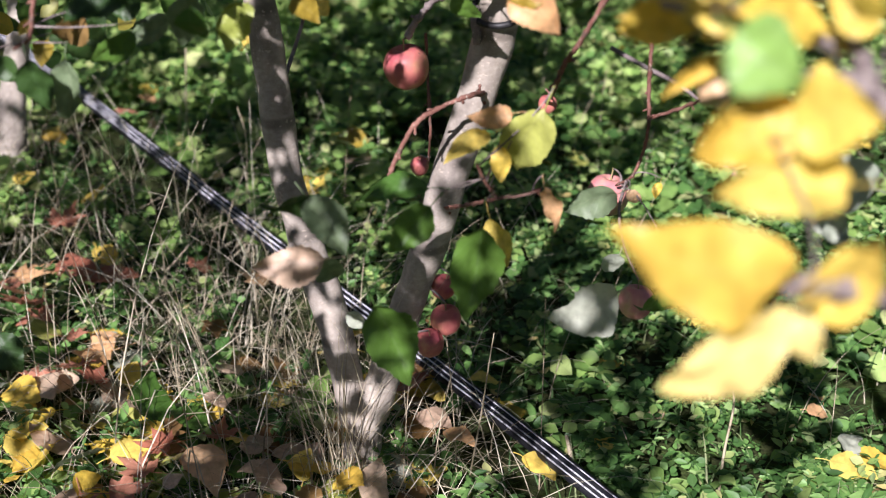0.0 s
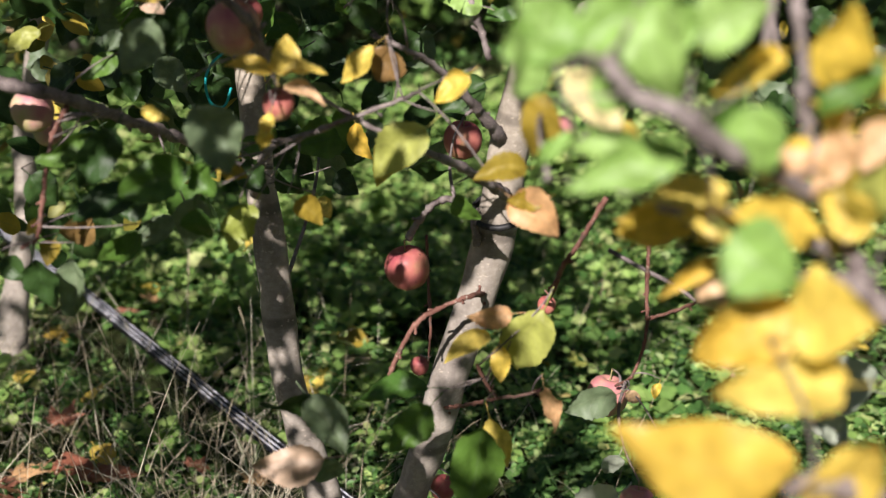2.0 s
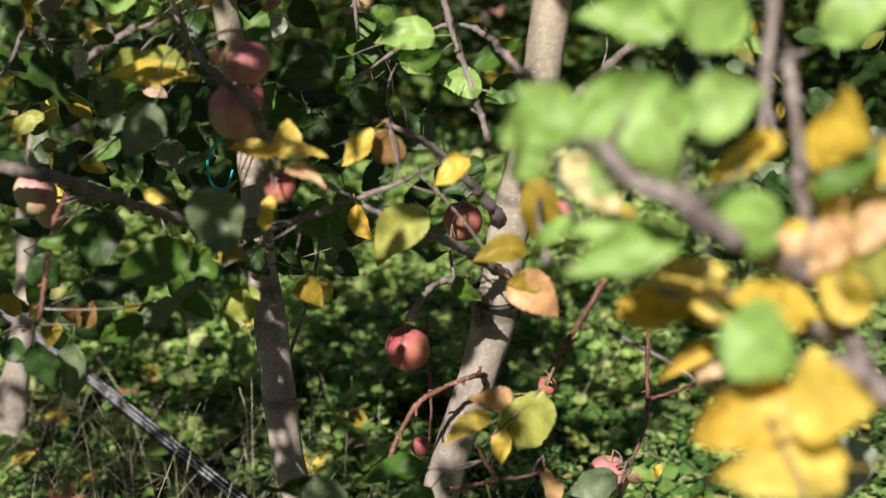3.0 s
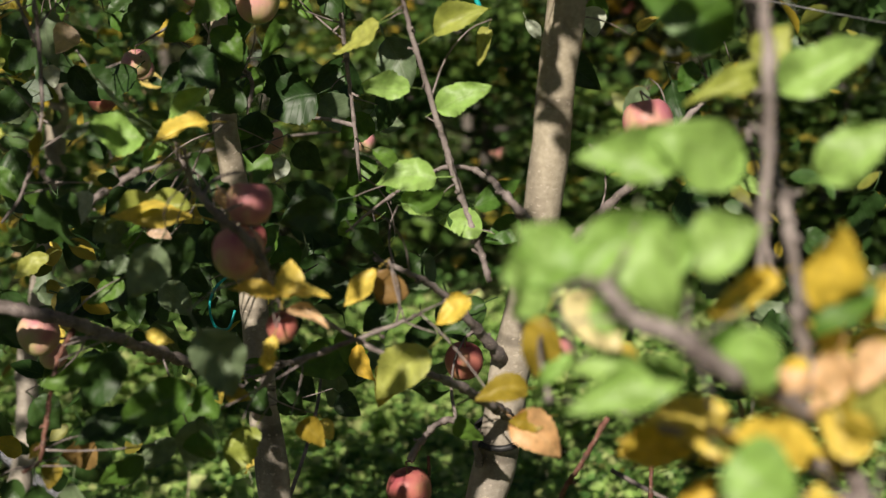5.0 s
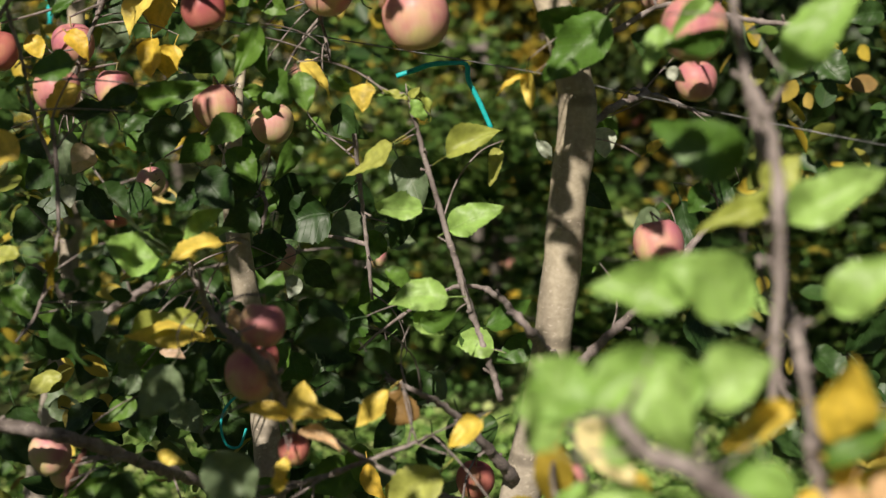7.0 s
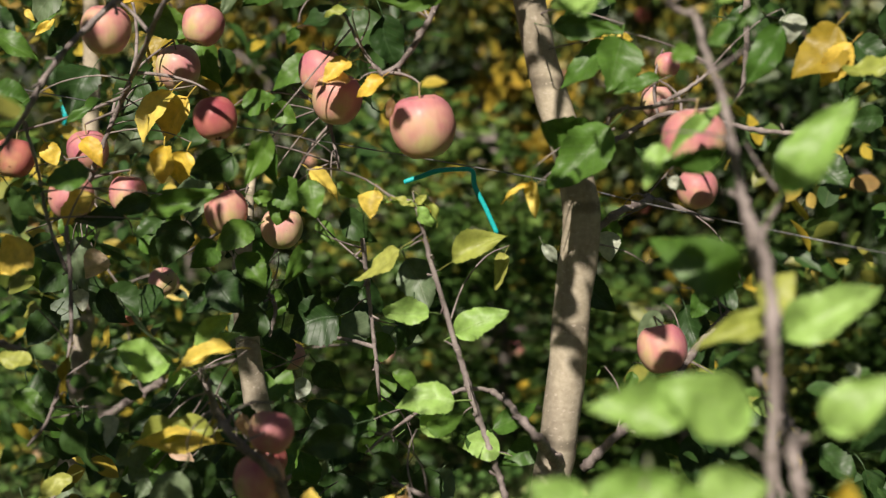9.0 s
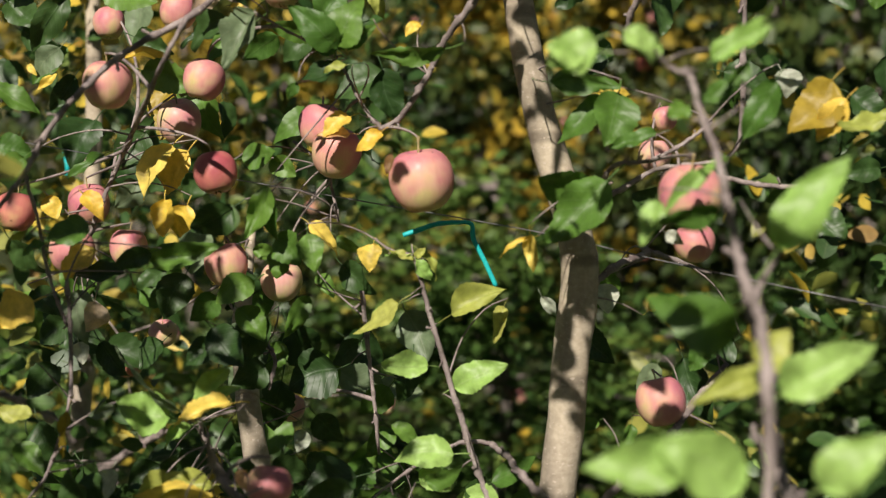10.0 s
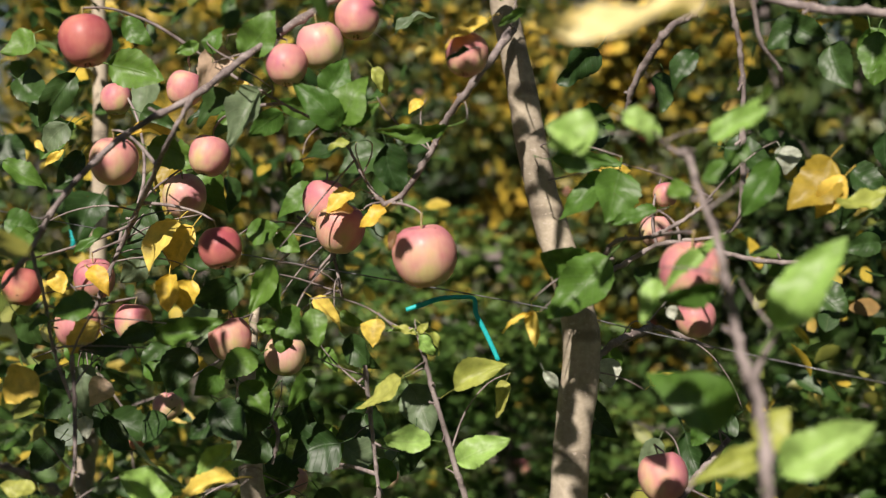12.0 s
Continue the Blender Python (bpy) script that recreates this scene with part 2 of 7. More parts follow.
nt.links.new(ramp(nt, dust, [(0.35, (0.010, 0.011, 0.018)), (0.8, (0.035, 0.034, 0.036))]), b.inputs["Base Color"])
nt.links.new(ramp(nt, dust, [(0.3, (0.4, 0.4, 0.4)), (0.7, (0.6, 0.6, 0.6))]), b.inputs["Roughness"])
# pale broken colour for the glossy highlights drawn along the pipe
GLINT, nt, b = material("painted_pipe_glint", 0.4)
nt.links.new(ramp(nt, noise_tex(nt, 60, 5), [(0.38, (0.12, 0.12, 0.13)), (0.5, (0.78, 0.78, 0.84))]), b.inputs["Base Color"])
WIRE, nt, b = material("galvanised_wire", 0.38)
b.inputs["Metallic"].default_value = 0.9
nt.links.new(ramp(nt, noise_tex(nt, 120, 3), [(0.3, (0.16, 0.16, 0.165)), (0.7, (0.36, 0.36, 0.36))]), b.inputs["Base Color"])
TWINE, nt, b = material("turquoise_twine", 0.5)
nt.links.new(ramp(nt, noise_tex(nt, 300, 3), [(0.3, (0.0, 0.36, 0.36)), (0.7, (0.02, 0.52, 0.52))]), b.inputs["Base Color"])
RUBBER, nt, b = material("black_rubber_tie", 0.5)
nt.links.new(ramp(nt, noise_tex(nt, 200, 3), [(0.3, (0.012, 0.012, 0.013)), (0.7, (0.04, 0.04, 0.04))]), b.inputs["Base Color"])

SOIL, nt, b = material("littered_soil", 0.9, 0.2)
s1 = noise_tex(nt, 1.3, 6)
s2 = noise_tex(nt, 38, 6)
col = ramp(nt, s2, [(0.3, (0.018, 0.022, 0.010)), (0.5, (0.045, 0.05, 0.02)), (0.62, (0.06, 0.085, 0.025)), (0.8, (0.13, 0.10, 0.05))])
col = mix(nt, col, ramp(nt, s1, [(0.35, (0.6, 0.8, 0.5)), (0.65, (1.2, 1.1, 0.9))]), 0.8, "MULTIPLY")
nt.links.new(col, b.inputs["Base Color"])
bump(nt, b, s2, 0.8, 0.02)


# ---- mesh helpers ----
class Build:
    """Collects points, faces and leaf coordinates for one mesh."""

    def __init__(self):
        self.v, self.f, self.uv, self.smooth = [], [], [], True

    def add(self, verts, faces, uvs=None):
        n = len(self.v)
        self.v.extend(verts)
        self.f.extend([tuple(i + n for i in f) for f in faces])
        self.uv.extend(uvs if uvs is not None else [(0.5, 0.5)] * len(verts))

    def mesh(self, name, mat):
        me = bpy.data.meshes.new(name)
        me.from_pydata([tuple(p) for p in self.v], [], self.f)
        layer = me.uv_layers.new(name="leaf")
        idx = np.zeros(len(me.loops), dtype=np.int32)
        me.loops.foreach_get("vertex_index", idx)
        layer.data.foreach_set("uv", np.asarray(self.uv, dtype=np.float32)[idx].ravel())
        me.polygons.foreach_set("use_smooth", [self.smooth] * len(me.polygons))
        me.materials.append(mat)
        return me


def part(name, data, parent, label="", kind=""):
    ob = new(name, data)
    ob.parent = parent
    ob.matrix_parent_inverse = parent.matrix_basis.inverted()
    return tagged(ob, label, "", "", kind)


def spline(points, steps):
    """A smooth line passing points of any width (place, radius)."""
    p = np.asarray(points, dtype=float)
    p = np.vstack([2 * p[0] - p[1], p, 2 * p[-1] - p[-2]])
    out = []
    for i in range(1, len(p) - 2):
        for k in range(steps):
            t = k / steps
            out.append(0.5 * (2 * p[i] + (p[i + 1] - p[i - 1]) * t + (2 * p[i - 1] - 5 * p[i] + 4 * p[i + 1] - p[i + 2]) * t * t + (3 * p[i] - p[i - 1] - 3 * p[i + 1] + p[i + 2]) * t ** 3))
    out.append(p[-2])
    return np.array(out)


def tube(build, line, sides=8, rough=0.0, seed=0.0):
    """A tapered limb along a line of (x, y, z, radius), with swellings."""
    n = len(line)
    verts, faces = [], []
    up = Vector((0.31, 0.87, 0.38)).normalized()
    for i in range(n):
        p = Vector(line[i][:3])
        d = (Vector(line[min(i + 1, n - 1)][:3]) - Vector(line[max(i - 1, 0)][:3])).normalized()
        s = d.cross(up)
        s = s.normalized() if s.length > 1e-4 else d.orthogonal().normalized()
        u = s.cross(d)
        for k in range(sides):
            ang = 2 * math.pi * k / sides
            w = s * math.cos(ang) + u * math.sin(ang)
            r = max(line[i][3], 0.0004)
            if rough:
                r *= 1 + rough * noise.noise(p * 22 + w * 0.8 + Vector((seed, 0, 0))) + rough * 0.5 * noise.noise(p * 70 + w * 1.5)
            verts.append(p + w * r)
    for i in range(n - 1):
        for k in range(sides):
            a0, a1 = i * sides + k, i * sides + (k + 1) % sides
            faces.append((a0, a1, a1 + sides, a0 + sides))
    faces.append(tuple(range(sides - 1, -1, -1)))
    faces.append(tuple((n - 1) * sides + k for k in range(sides)))
    build.add(verts, faces)


def leaf_mesh(name, mat, seed, width=0.62, petiole=0.28, rows=19, teeth=True, calm=1.0):
    """A unit leaf: base at the origin, tip along +x, face along +z; folded along the midrib, curled, crumpled, toothed."""
    r = random.Random(seed)
    fold, curl, twist, wav = r.uniform(0.2, 0.85), r.uniform(-0.8, 0.5), r.uniform(-0.7, 0.7), r.uniform(0.03, 0.085)
    pace, late, droop = r.uniform(7, 13), r.uniform(0, 6), r.uniform(0.1, 0.55)
    tip, hook, bend = r.uniform(0.66, 0.84), r.uniform(-2.2, 1.2), r.uniform(-0.12, 0.12)
    fold, curl, twist, wav, hook = fold * calm, curl * calm, twist * calm, wav * calm, hook * calm
    b = Build()
    verts, uvs, faces = [], [], []
    lump = [r.uniform(-0.04, 0.04) for _ in range(17)]
    across = (-1, -0.68, -0.34, 0, 0.34, 0.68, 1)
    uneven = r.uniform(0.86, 1.0)
    for i in range(rows + 1):
        u = i / rows
        half = width * 0.57 * math.sin(math.pi * u ** tip) ** 0.72 * (1 - 0.30 * u ** 3) if 0 < u < 1 else 0.004
        for j, s in enumerate(across):
            tooth = 0.06 * (i % 2) - 0.02 + lump[(i * 2 + j) % len(lump)] if teeth and abs(s) == 1 else 0
            y = s * half * (1 + tooth) * (uneven if s < 0 else 1)
            z = fold * abs(y) * (1 - droop * abs(s)) + curl * (u - 0.3) ** 2 - 0.09 * curl + hook * max(0, u - 0.68) ** 2 + twist * y * u
            z += wav * math.sin(pace * u + late + 2.2 * s) * abs(s) ** 1.5 + 0.06 * noise.noise(Vector((u * 4, y * 5, seed))) + 0.03 * noise.noise(Vector((u * 11, y * 13, seed + 5)))
            verts.append((u, y + bend * math.sin(math.pi * u), z))
            uvs.append((0.5 + 0.5 * s, u))
    n = len(across)
    for i in range(rows):
        for j in range(n - 1):
            k = i * n + j
            faces.append((k, k + n, k + n + 1, k + 1))
    b.add(verts, faces, uvs)
    # stalk
    if petiole:
        n = 4
        line = [(-petiole * (1 - i / n), 0, -0.10 * (1 - i / n) ** 2, 0.010 + 0.006 * (1 - i / n)) for i in range(n + 1)]
        sv, sf = [], []
        for i, (x, y, z, rad) in enumerate(line):
            for k in range(4):
                sv.append((x, y + rad * math.cos(k * math.pi / 2), z + rad * math.sin(k * math.pi / 2)))
        for i in range(n):
            for k in range(4):
                a0, a1 = i * 4 + k, i * 4 + (k + 1) % 4
                sf.append((a0, a1, a1 + 4, a0 + 4))
        b.add(sv, sf, [(0.5, 0.1)] * len(sv))
    return b.mesh(name, mat)


LEAVES = {c: [leaf_mesh("leaf", m, 16 * i + k, 0.56 + 0.01 * k) for k in range(12)] for i, (c, m) in enumerate(LEAF.items())}


def leaf_turn(angle, lean, roll):
    """A turn by which a leaf's tip points along angle (degrees, 0 to +x, 90 up) and its face looks towards -y."""
    ca, sa = math.cos(radians(angle)), math.sin(radians(angle))
    tip = Vector((ca, -math.sin(radians(lean)), sa)).normalized()
    face = Vector((0, -1, 0))
    face = (face - tip * face.dot(tip)).normalized()
    face = Matrix.Rotation(radians(roll), 3, tip) @ face
    side = face.cross(tip)
    return Matrix((tip, side, face)).transposed().to_4x4()


def leaf(tree, colour, x, y, z, size, angle, roll, slim=1.0):
    """One leaf of a tree, about its middle; it leans a little to or from the path."""
    turn = leaf_turn(angle, RNG.uniform(-22, 30), roll * RNG.choice((1, 1, -1)))
    m = Matrix.Translation((x, y, z)) @ turn @ Matrix.Translation((-0.5 * size, 0, 0)) @ Matrix.Diagonal((size, size * slim, size, 1))
    ob = on_limb(tree, RNG.choice(LEAVES[colour]), m)
    stalk = m @ Vector((-0.27, 0, -0.08))
    twig_to(tree, stalk, 0.0006)
    return ob


def set_leaf(tree, colour, base, tip, width, roll):
    """One leaf of a tree from the end of its stalk to its tip."""
    base, tip = Vector(base), Vector(tip)
    along = tip - base
    size = along.length
    along.normalize()
    face = Vector((0, -1, 0.15))
    face = (face - along * face.dot(along)).normalized()
    turned = [Matrix.Rotation(radians(r), 3, along) @ face for r in (roll, -roll)]
    face = max(turned, key=to_sun.dot) if colour in "lcyvoa" else turned[0]
    turn = Matrix((along, face.cross(along), face)).transposed().to_4x4()
    m = Matrix.Translation(base) @ turn @ Matrix.Diagonal((size, width / 0.6, size, 1))
    ob = on_limb(tree, RNG.choice(LEAVES[colour]), m)
    twig_to(tree, m @ Vector((-0.27, 0, -0.08)), 0.0006)
    return ob


limb_points = {}  # tree -> sampled points of its limbs
limb_owner = {}  # tree -> the limb that each of them belongs to
TWIGS = {}  # tree -> mesh of its thin twigs


def branch(tree, name, points, mat, label="", sides=10, rough=0.12):
    """A limb passing some points; thin ones are kinked, knotted and carry short spurs."""
    line = spline(points, 6 if mat in (BARK, FAR_BARK) else 10)
    rng = random.Random(int(1000 * abs(points[0][0]) + 7000 * abs(points[-1][2])))
    b = Build()
    if mat not in (BARK, FAR_BARK):
        dist_to = 0.01
        for i in range(1, len(line) - 1):
            gap = float(np.linalg.norm(line[i][:3] - line[i - 1][:3]))
            dist_to -= gap
            r = line[i][3]
            line[i][:3] += np.array([rng.gauss(0, 0.16), rng.gauss(0, 0.16), rng.gauss(0, 0.16)]) * min(r, 0.004)
            if dist_to < 0:
                dist_to = rng.uniform(0.018, 0.05)
                line[i][3] = r * rng.uniform(1.2, 1.5)
                if rng.random() < 0.6:
                    d = Vector(line[i + 1][:3] - line[i - 1][:3]).normalized()
                    out = (d.orthogonal().normalized() * rng.uniform(-1, 1) + d.cross(d.orthogonal()).normalized() * rng.uniform(-1, 1) + d * 0.5).normalized()
                    long = rng.uniform(0.005, 0.014)
                    p = Vector(line[i][:3])
                    thick = min(max(r * 0.6, 0.0009), 0.0022)
                    tube(b, np.array([(*(p + out * r * 0.4), thick), (*(p + out * (r + long * 0.5)), thick * 0.8), (*(p + out * (r + long * 0.8)), thick * 1.15), (*(p + out * (r + long)), thick * 0.3)]), 6)
    tube(b, line, sides, rough if mat == BARK else 0.22, len(limb_points.get(tree.name, ())))
    limb = part(name, b.mesh(name, mat), tree, label)
    limb_points.setdefault(tree.name, []).extend([tuple(p) for p in line])
    limb_owner.setdefault(tree.name, []).extend([limb] * len(line))
    return limb


def limb_near(tree, place):
    """The limb of a tree that passes nearest to a place."""
    pts = np.array(limb_points[tree.name])[:, :3]
    return limb_owner[tree.name][int(np.linalg.norm(pts - np.array(place), axis=1).argmin())]


def on_limb(tree, data, m):
    """A leaf as a part of the limb it grows on, at the place m."""
    ob = new("leaf", data)
    ob.parent = limb_near(tree, m.translation)
    ob.matrix_basis = m
    return ob


def twig_to(tree, end, thick, reach=0.15):
    """A thin twig from the nearest limb of the tree to a stalk's end."""
    pts = np.array(limb_points[tree.name])
    d = np.linalg.norm((pts[:, :3] - np.array(end)) * (1, 0.7, 1), axis=1)
    i = RNG.choice(np.flatnonzero(d <= d.min() * 1.3 + 0.004).tolist())
    start, end = Vector(pts[i, :3]), Vector(end)
    gap = (end - start).length
    if gap < 0.004 or gap > reach:
        return
    side = Vector((RNG.uniform(-1, 1), RNG.uniform(-1, 1), RNG.uniform(-0.2, 1))) * gap * 0.13
    pts4 = []
    for k, t in enumerate((0, 0.33, 0.7, 1)):
        p = start.lerp(end, t) + side * math.sin(math.pi * t)
        pts4.append((*p, thick * (1.9 - 0.9 * t) * (1 + min(gap, 0.3) * 1.6)))
    tube(TWIGS.setdefault(tree.name, Build()), spline(pts4, 3), 5)


def finish_twigs(tree):
    if tree.name in TWIGS:
        part("twig_growth", TWIGS[tree.name].mesh("twig_growth", TWIG), tree, "thin brown fruiting twigs", "stuff")


def scatter_leaves(build, n, place, size, rng, fine=False):
    """Many small folded leaves with loose stalks at random places."""
    for _ in range(n):
        p = Vector(place(rng))
        s = size * rng.uniform(0.6, 1.25)
        tip = Vector((rng.gauss(0, 1), rng.gauss(0, 1), rng.gauss(-0.35, 0.7))).normalized()
        f = Vector((rng.gauss(0, 0.7), rng.gauss(-0.35, 0.6), rng.gauss(0.75, 0.5)))
        f = (f - tip * f.dot(tip)).normalized()
        sd = f.cross(tip)
        w = rng.uniform(0.24, 0.33)
        lift = rng.uniform(0.03, 0.13)
        bow = rng.uniform(-0.12, 0.15)
        if fine:
            co, uv, faces = [(0, 0, 0)], [(0.5, 0)], []
            for k, (q, h) in enumerate(((0.1, 0.5), (0.28, 0.94), (0.52, 1.0), (0.76, 0.68), (0.92, 0.28))):
                rise = bow * q * q
                nick = rng.uniform(0.92, 1.08)
                co += [(q, w * h * nick, lift * h + rise), (q, 0, rise), (q, -w * h, lift * h + rise)]
                uv += [(0, q), (0.5, q), (1, q)]
            co.append((1, 0, bow))
            uv.append((0.5, 1))
            faces = [(0, 2, 1), (0, 3, 2), (13, 14, 16), (14, 15, 16)]
            for k in range(4):
                g = 1 + 3 * k
                faces += [(g, g + 1, g + 4, g + 3), (g + 1, g + 2, g + 5, g + 4)]
            build.add([p + (tip * a + sd * b_ + f * c) * s for a, b_, c in co], faces, uv)
            continue
        co = [(0, 0, 0), (0.28, w * 0.86, lift), (0.3, 0, bow * 0.3), (0.28, -w * 0.86, lift), (0.66, w * 0.8, lift + bow * 0.5), (0.68, 0, bow * 0.6), (0.66, -w * 0.8, lift + bow * 0.5), (1, 0, bow)]
        uv = [(0.5, 0), (0, 0.3), (0.5, 0.3), (1, 0.3), (0, 0.7), (0.5, 0.7), (1, 0.7), (0.5, 1)]
        build.add([p + (tip * a + sd * b_ + f * c) * s for a, b_, c in co], [(0, 2, 1), (0, 3, 2), (1, 2, 5, 4), (2, 3, 6, 5), (4, 5, 7), (5, 6, 7)], uv)


# ---- ground ----
def ground_height(x, y):
    return 0.012 * noise.noise(Vector((x * 2.1, y * 2.1, 0))) + 0.02 * noise.noise(Vector((x * 0.6, y * 0.6, 3)))


def make_ground():
    near = [i * 0.08 for i in range(-40, 41)]
    xs = [-1500, -300, -80, -30, -12, -6] + near + [6, 12, 30, 80, 300, 1500]
    ys = [-1500, -300, -60, -15, -4, -1] + [i * 0.1 for i in range(0, 90)] + [11, 14, 20, 40, 100, 300, 1500]
    b = Build()
    verts = [(x, y, ground_height(x, y) - 0.012 if abs(x) < 20 and abs(y) < 20 else -0.012) for y in ys for x in xs]
    w = len(xs)
    faces = [(j * w + i, j * w + i + 1, (j + 1) * w + i + 1, (j + 1) * w + i) for j in range(len(ys) - 1) for i in range(w - 1)]
    b.add(verts, faces)
    return tagged(new("ground", b.mesh("ground", SOIL)), "dark orchard soil under herbs and fallen leaves", "ground", kind="structure")


make_ground()


def in_view(rng, near, far, power=1.0):
    y = near + (far - near) * rng.random() ** power
    return rng.uniform(-0.42, 0.42) * (y + 0.25), y


def herbs(near, far, count, size, seed, power=1.0, mat=None, broad=0.4, tall=1.0, place=None):
    """Low round-leaved herbs: sprigs of paired leaves on a short stem."""
    rng = random.Random(seed)
    b = Build()
    for _ in range(count):
        x, y = place(rng) if place else in_view(rng, near, far, power)
        patch = noise.noise(Vector((x * 2.3, y * 2.3, 8)))
        straw = max(0.0, 1 - math.hypot((x + 0.28) / 0.42, (y - 1.95) / 0.36))
        if -0.085 < (x - 0.203) * 0.81 + (y - 1.578) * 0.586 < 0.03:
            continue
        bare = noise.noise(Vector((x * 5.5, y * 4.5, 21)))
        if rng.random() < straw * 0.5 or rng.random() < (0.25 if y < 2.9 else 0.0) - 1.6 * bare or (x < -0.12 and y < 2.3 and rng.random() < 0.58 - 0.5 * max(0.0, y - 1.9)):
            continue
        h = tall * rng.uniform(0.008, 0.05) * (1.0 + 0.6 * patch) * (1 + 0.25 * (y - 2))
        z = ground_height(x, y)
        lean = Vector((rng.uniform(-0.5, 0.5), rng.uniform(-0.5, 0.5), 1))
        turn = rng.uniform(0, 6.28)
        grow = rng.uniform(0.6, 1.35) * (1 + 0.6 * noise.noise(Vector((x * 3.5, y * 3.5, 2))))
        for lv in range(3):
            base = Vector((x, y, z)) + lean * h * (0.45 + 0.3 * lv)
            for k in range(3 if lv == 2 else 2):
                ang = turn + lv * 1.57 + k * (2.09 if lv == 2 else 3.14) + rng.uniform(-0.3, 0.3)
                s = size * grow * rng.uniform(0.6, 1.2) * (1 - 0.12 * lv)
                out = Vector((math.cos(ang), math.sin(ang), rng.uniform(-0.15, 0.4))).normalized()
                up = Vector((rng.uniform(-0.75, 0.75), rng.uniform(-0.95, 0.55), 1))
                out = (out - up * out.dot(up) / up.length_squared * 0.7).normalized()
                sd = out.cross(up).normalized()
                n = sd.cross(out)
                w = s * broad * rng.uniform(0.75, 1.2)
                c = base + out * s * 0.12
                cup, dip = rng.uniform(0.02, 0.16), rng.uniform(-0.12, 0.05)
                ring = [(0.14, 0.5), (0.36, 1.0), (0.62, 0.86), (0.84, 0.42)]
                co = [c] + [c + out * s * q + sd * w * h + n * s * (cup * h + dip * q * q) for q, h in ring] + [c + out * s + n * s * dip] + [c + out * s * q - sd * w * h + n * s * (cup * h + dip * q * q) for q, h in reversed(ring)] + [c + out * s * 0.5 + n * s * dip * 0.25]
                b.add(co, [(10, k, (k + 1) % 10) for k in range(10)], [(0.5, 0)] + [(0.5 - 0.5 * h, q) for q, h in ring] + [(0.5, 1)] + [(0.5 + 0.5 * h, q) for q, h in reversed(ring)] + [(0.5, 0.5)])
    ob = new("herbs", b.mesh("herbs", mat or HERB))
    return tagged(ob, "low round-leaved green weeds covering the soil", "weeds", kind="stuff")


herbs(1.35, 3.2, 4600, 0.0245, 3, 1.0, None, 0.38)
herbs(1.5, 3.4, 3400, 0.024, 6, 1.0, None, 0.2, 1.5)
herbs(2.9, 4.3, 2000, 0.03, 9, 1.0, WEED, 0.44, 1.3)
herbs(3.0, 9.0, 5200, 0.028, 4, 1.3, None, 0.44)
herbs(1.6, 4.5, 1100, 0.034, 5, 1.0, WEED, 0.34, 1.4)
herbs(2.3, 4.6, 2100, 0.037, 7, 1.0, WEED, 0.42, 1.5)
herbs(2.8, 4.6, 1100, 0.045, 8, 1.2, WEED, 0.40, 1.6)


def blades(name, label, count, mat, seed, place, length, width, droop, category):
    """Thin curved blades or straws, each a bent three-sided strip."""
    rng = random.Random(seed)
    b = Build()
    for _ in range(count):
        x, y = place(rng)
        L = length * rng.uniform(0.35, 1.15)
        ang, tilt = rng.uniform(0, 6.28), rng.uniform(*droop)
        out = Vector((math.cos(ang), math.sin(ang), 0))
        sd = Vector((-out.y, out.x, 0))
        p, steps, verts, uvs = Vector((x, y, ground_height(x, y) - 0.01)), 6, [], []
        el, w = math.pi / 2 - tilt * 0.35, width * rng.uniform(0.6, 1.3)
        bend = tilt * rng.uniform(0.6, 1.3) / steps * 2
        for i in range(steps + 1):
            t = i / steps
            ww = w * (1 - 0.85 * t)
            nrm = out * -math.sin(el) + Vector((0, 0, math.cos(el)))
            verts += [p + sd * ww, p + nrm * ww * 0.5, p - sd * ww]
            uvs += [(0, t), (0.5, t), (1, t)]
            p = p + (out * math.cos(el) + Vector((0, 0, math.sin(el)))) * (L / steps)
            p.z = max(p.z, ground_height(p.x, p.y) + 0.004)
            el = max(el - bend, -0.9)
            sd = (sd + Vector((rng.uniform(-0.1, 0.1), rng.uniform(-0.1, 0.1), 0))).normalized()
        faces = []
        for i in range(steps):
            k = i * 3
            faces += [(k, k + 1, k + 4, k + 3), (k + 1, k + 2, k + 5, k + 4)]
        b.add(verts, faces, uvs)
    ob = new(name, b.mesh(name, mat))
    return tagged(ob, label, category, kind="stuff")


def round_base(rng):
    if rng.random() < 0.45:
        return -0.28 + rng.gauss(0, 0.16), 1.95 + rng.gauss(0, 0.18)
    if rng.random() < 0.55:
        return -0.09 + rng.gauss(0, 0.09), 1.68 + rng.gauss(0, 0.09)
    return -0.84 + rng.gauss(0, 0.12), 2.45 + rng.gauss(0, 0.15)


def straw_wide(rng):
    x, y = in_view(rng, 1.4, 4.0)
    return x, y


blades("dry_grass", "bleached dry grass straws tangled round the trunk base", 560, STRAW, 11, round_base, 0.34, 0.0009, (0.5, 2.3), "dry grass")
blades("dry_grass", "single bleached straws among the weeds", 330, STRAW, 12, straw_wide, 0.30, 0.0009, (0.3, 2.0), "dry grass")
blades("dry_grass", "bleached straws over brown leaves", 230, STRAW, 16, lambda rng: (-0.45 + rng.gauss(0, 0.22), 1.98 + rng.gauss(0, 0.24)), 0.34, 0.0010, (0.4, 2.3), "dry grass")
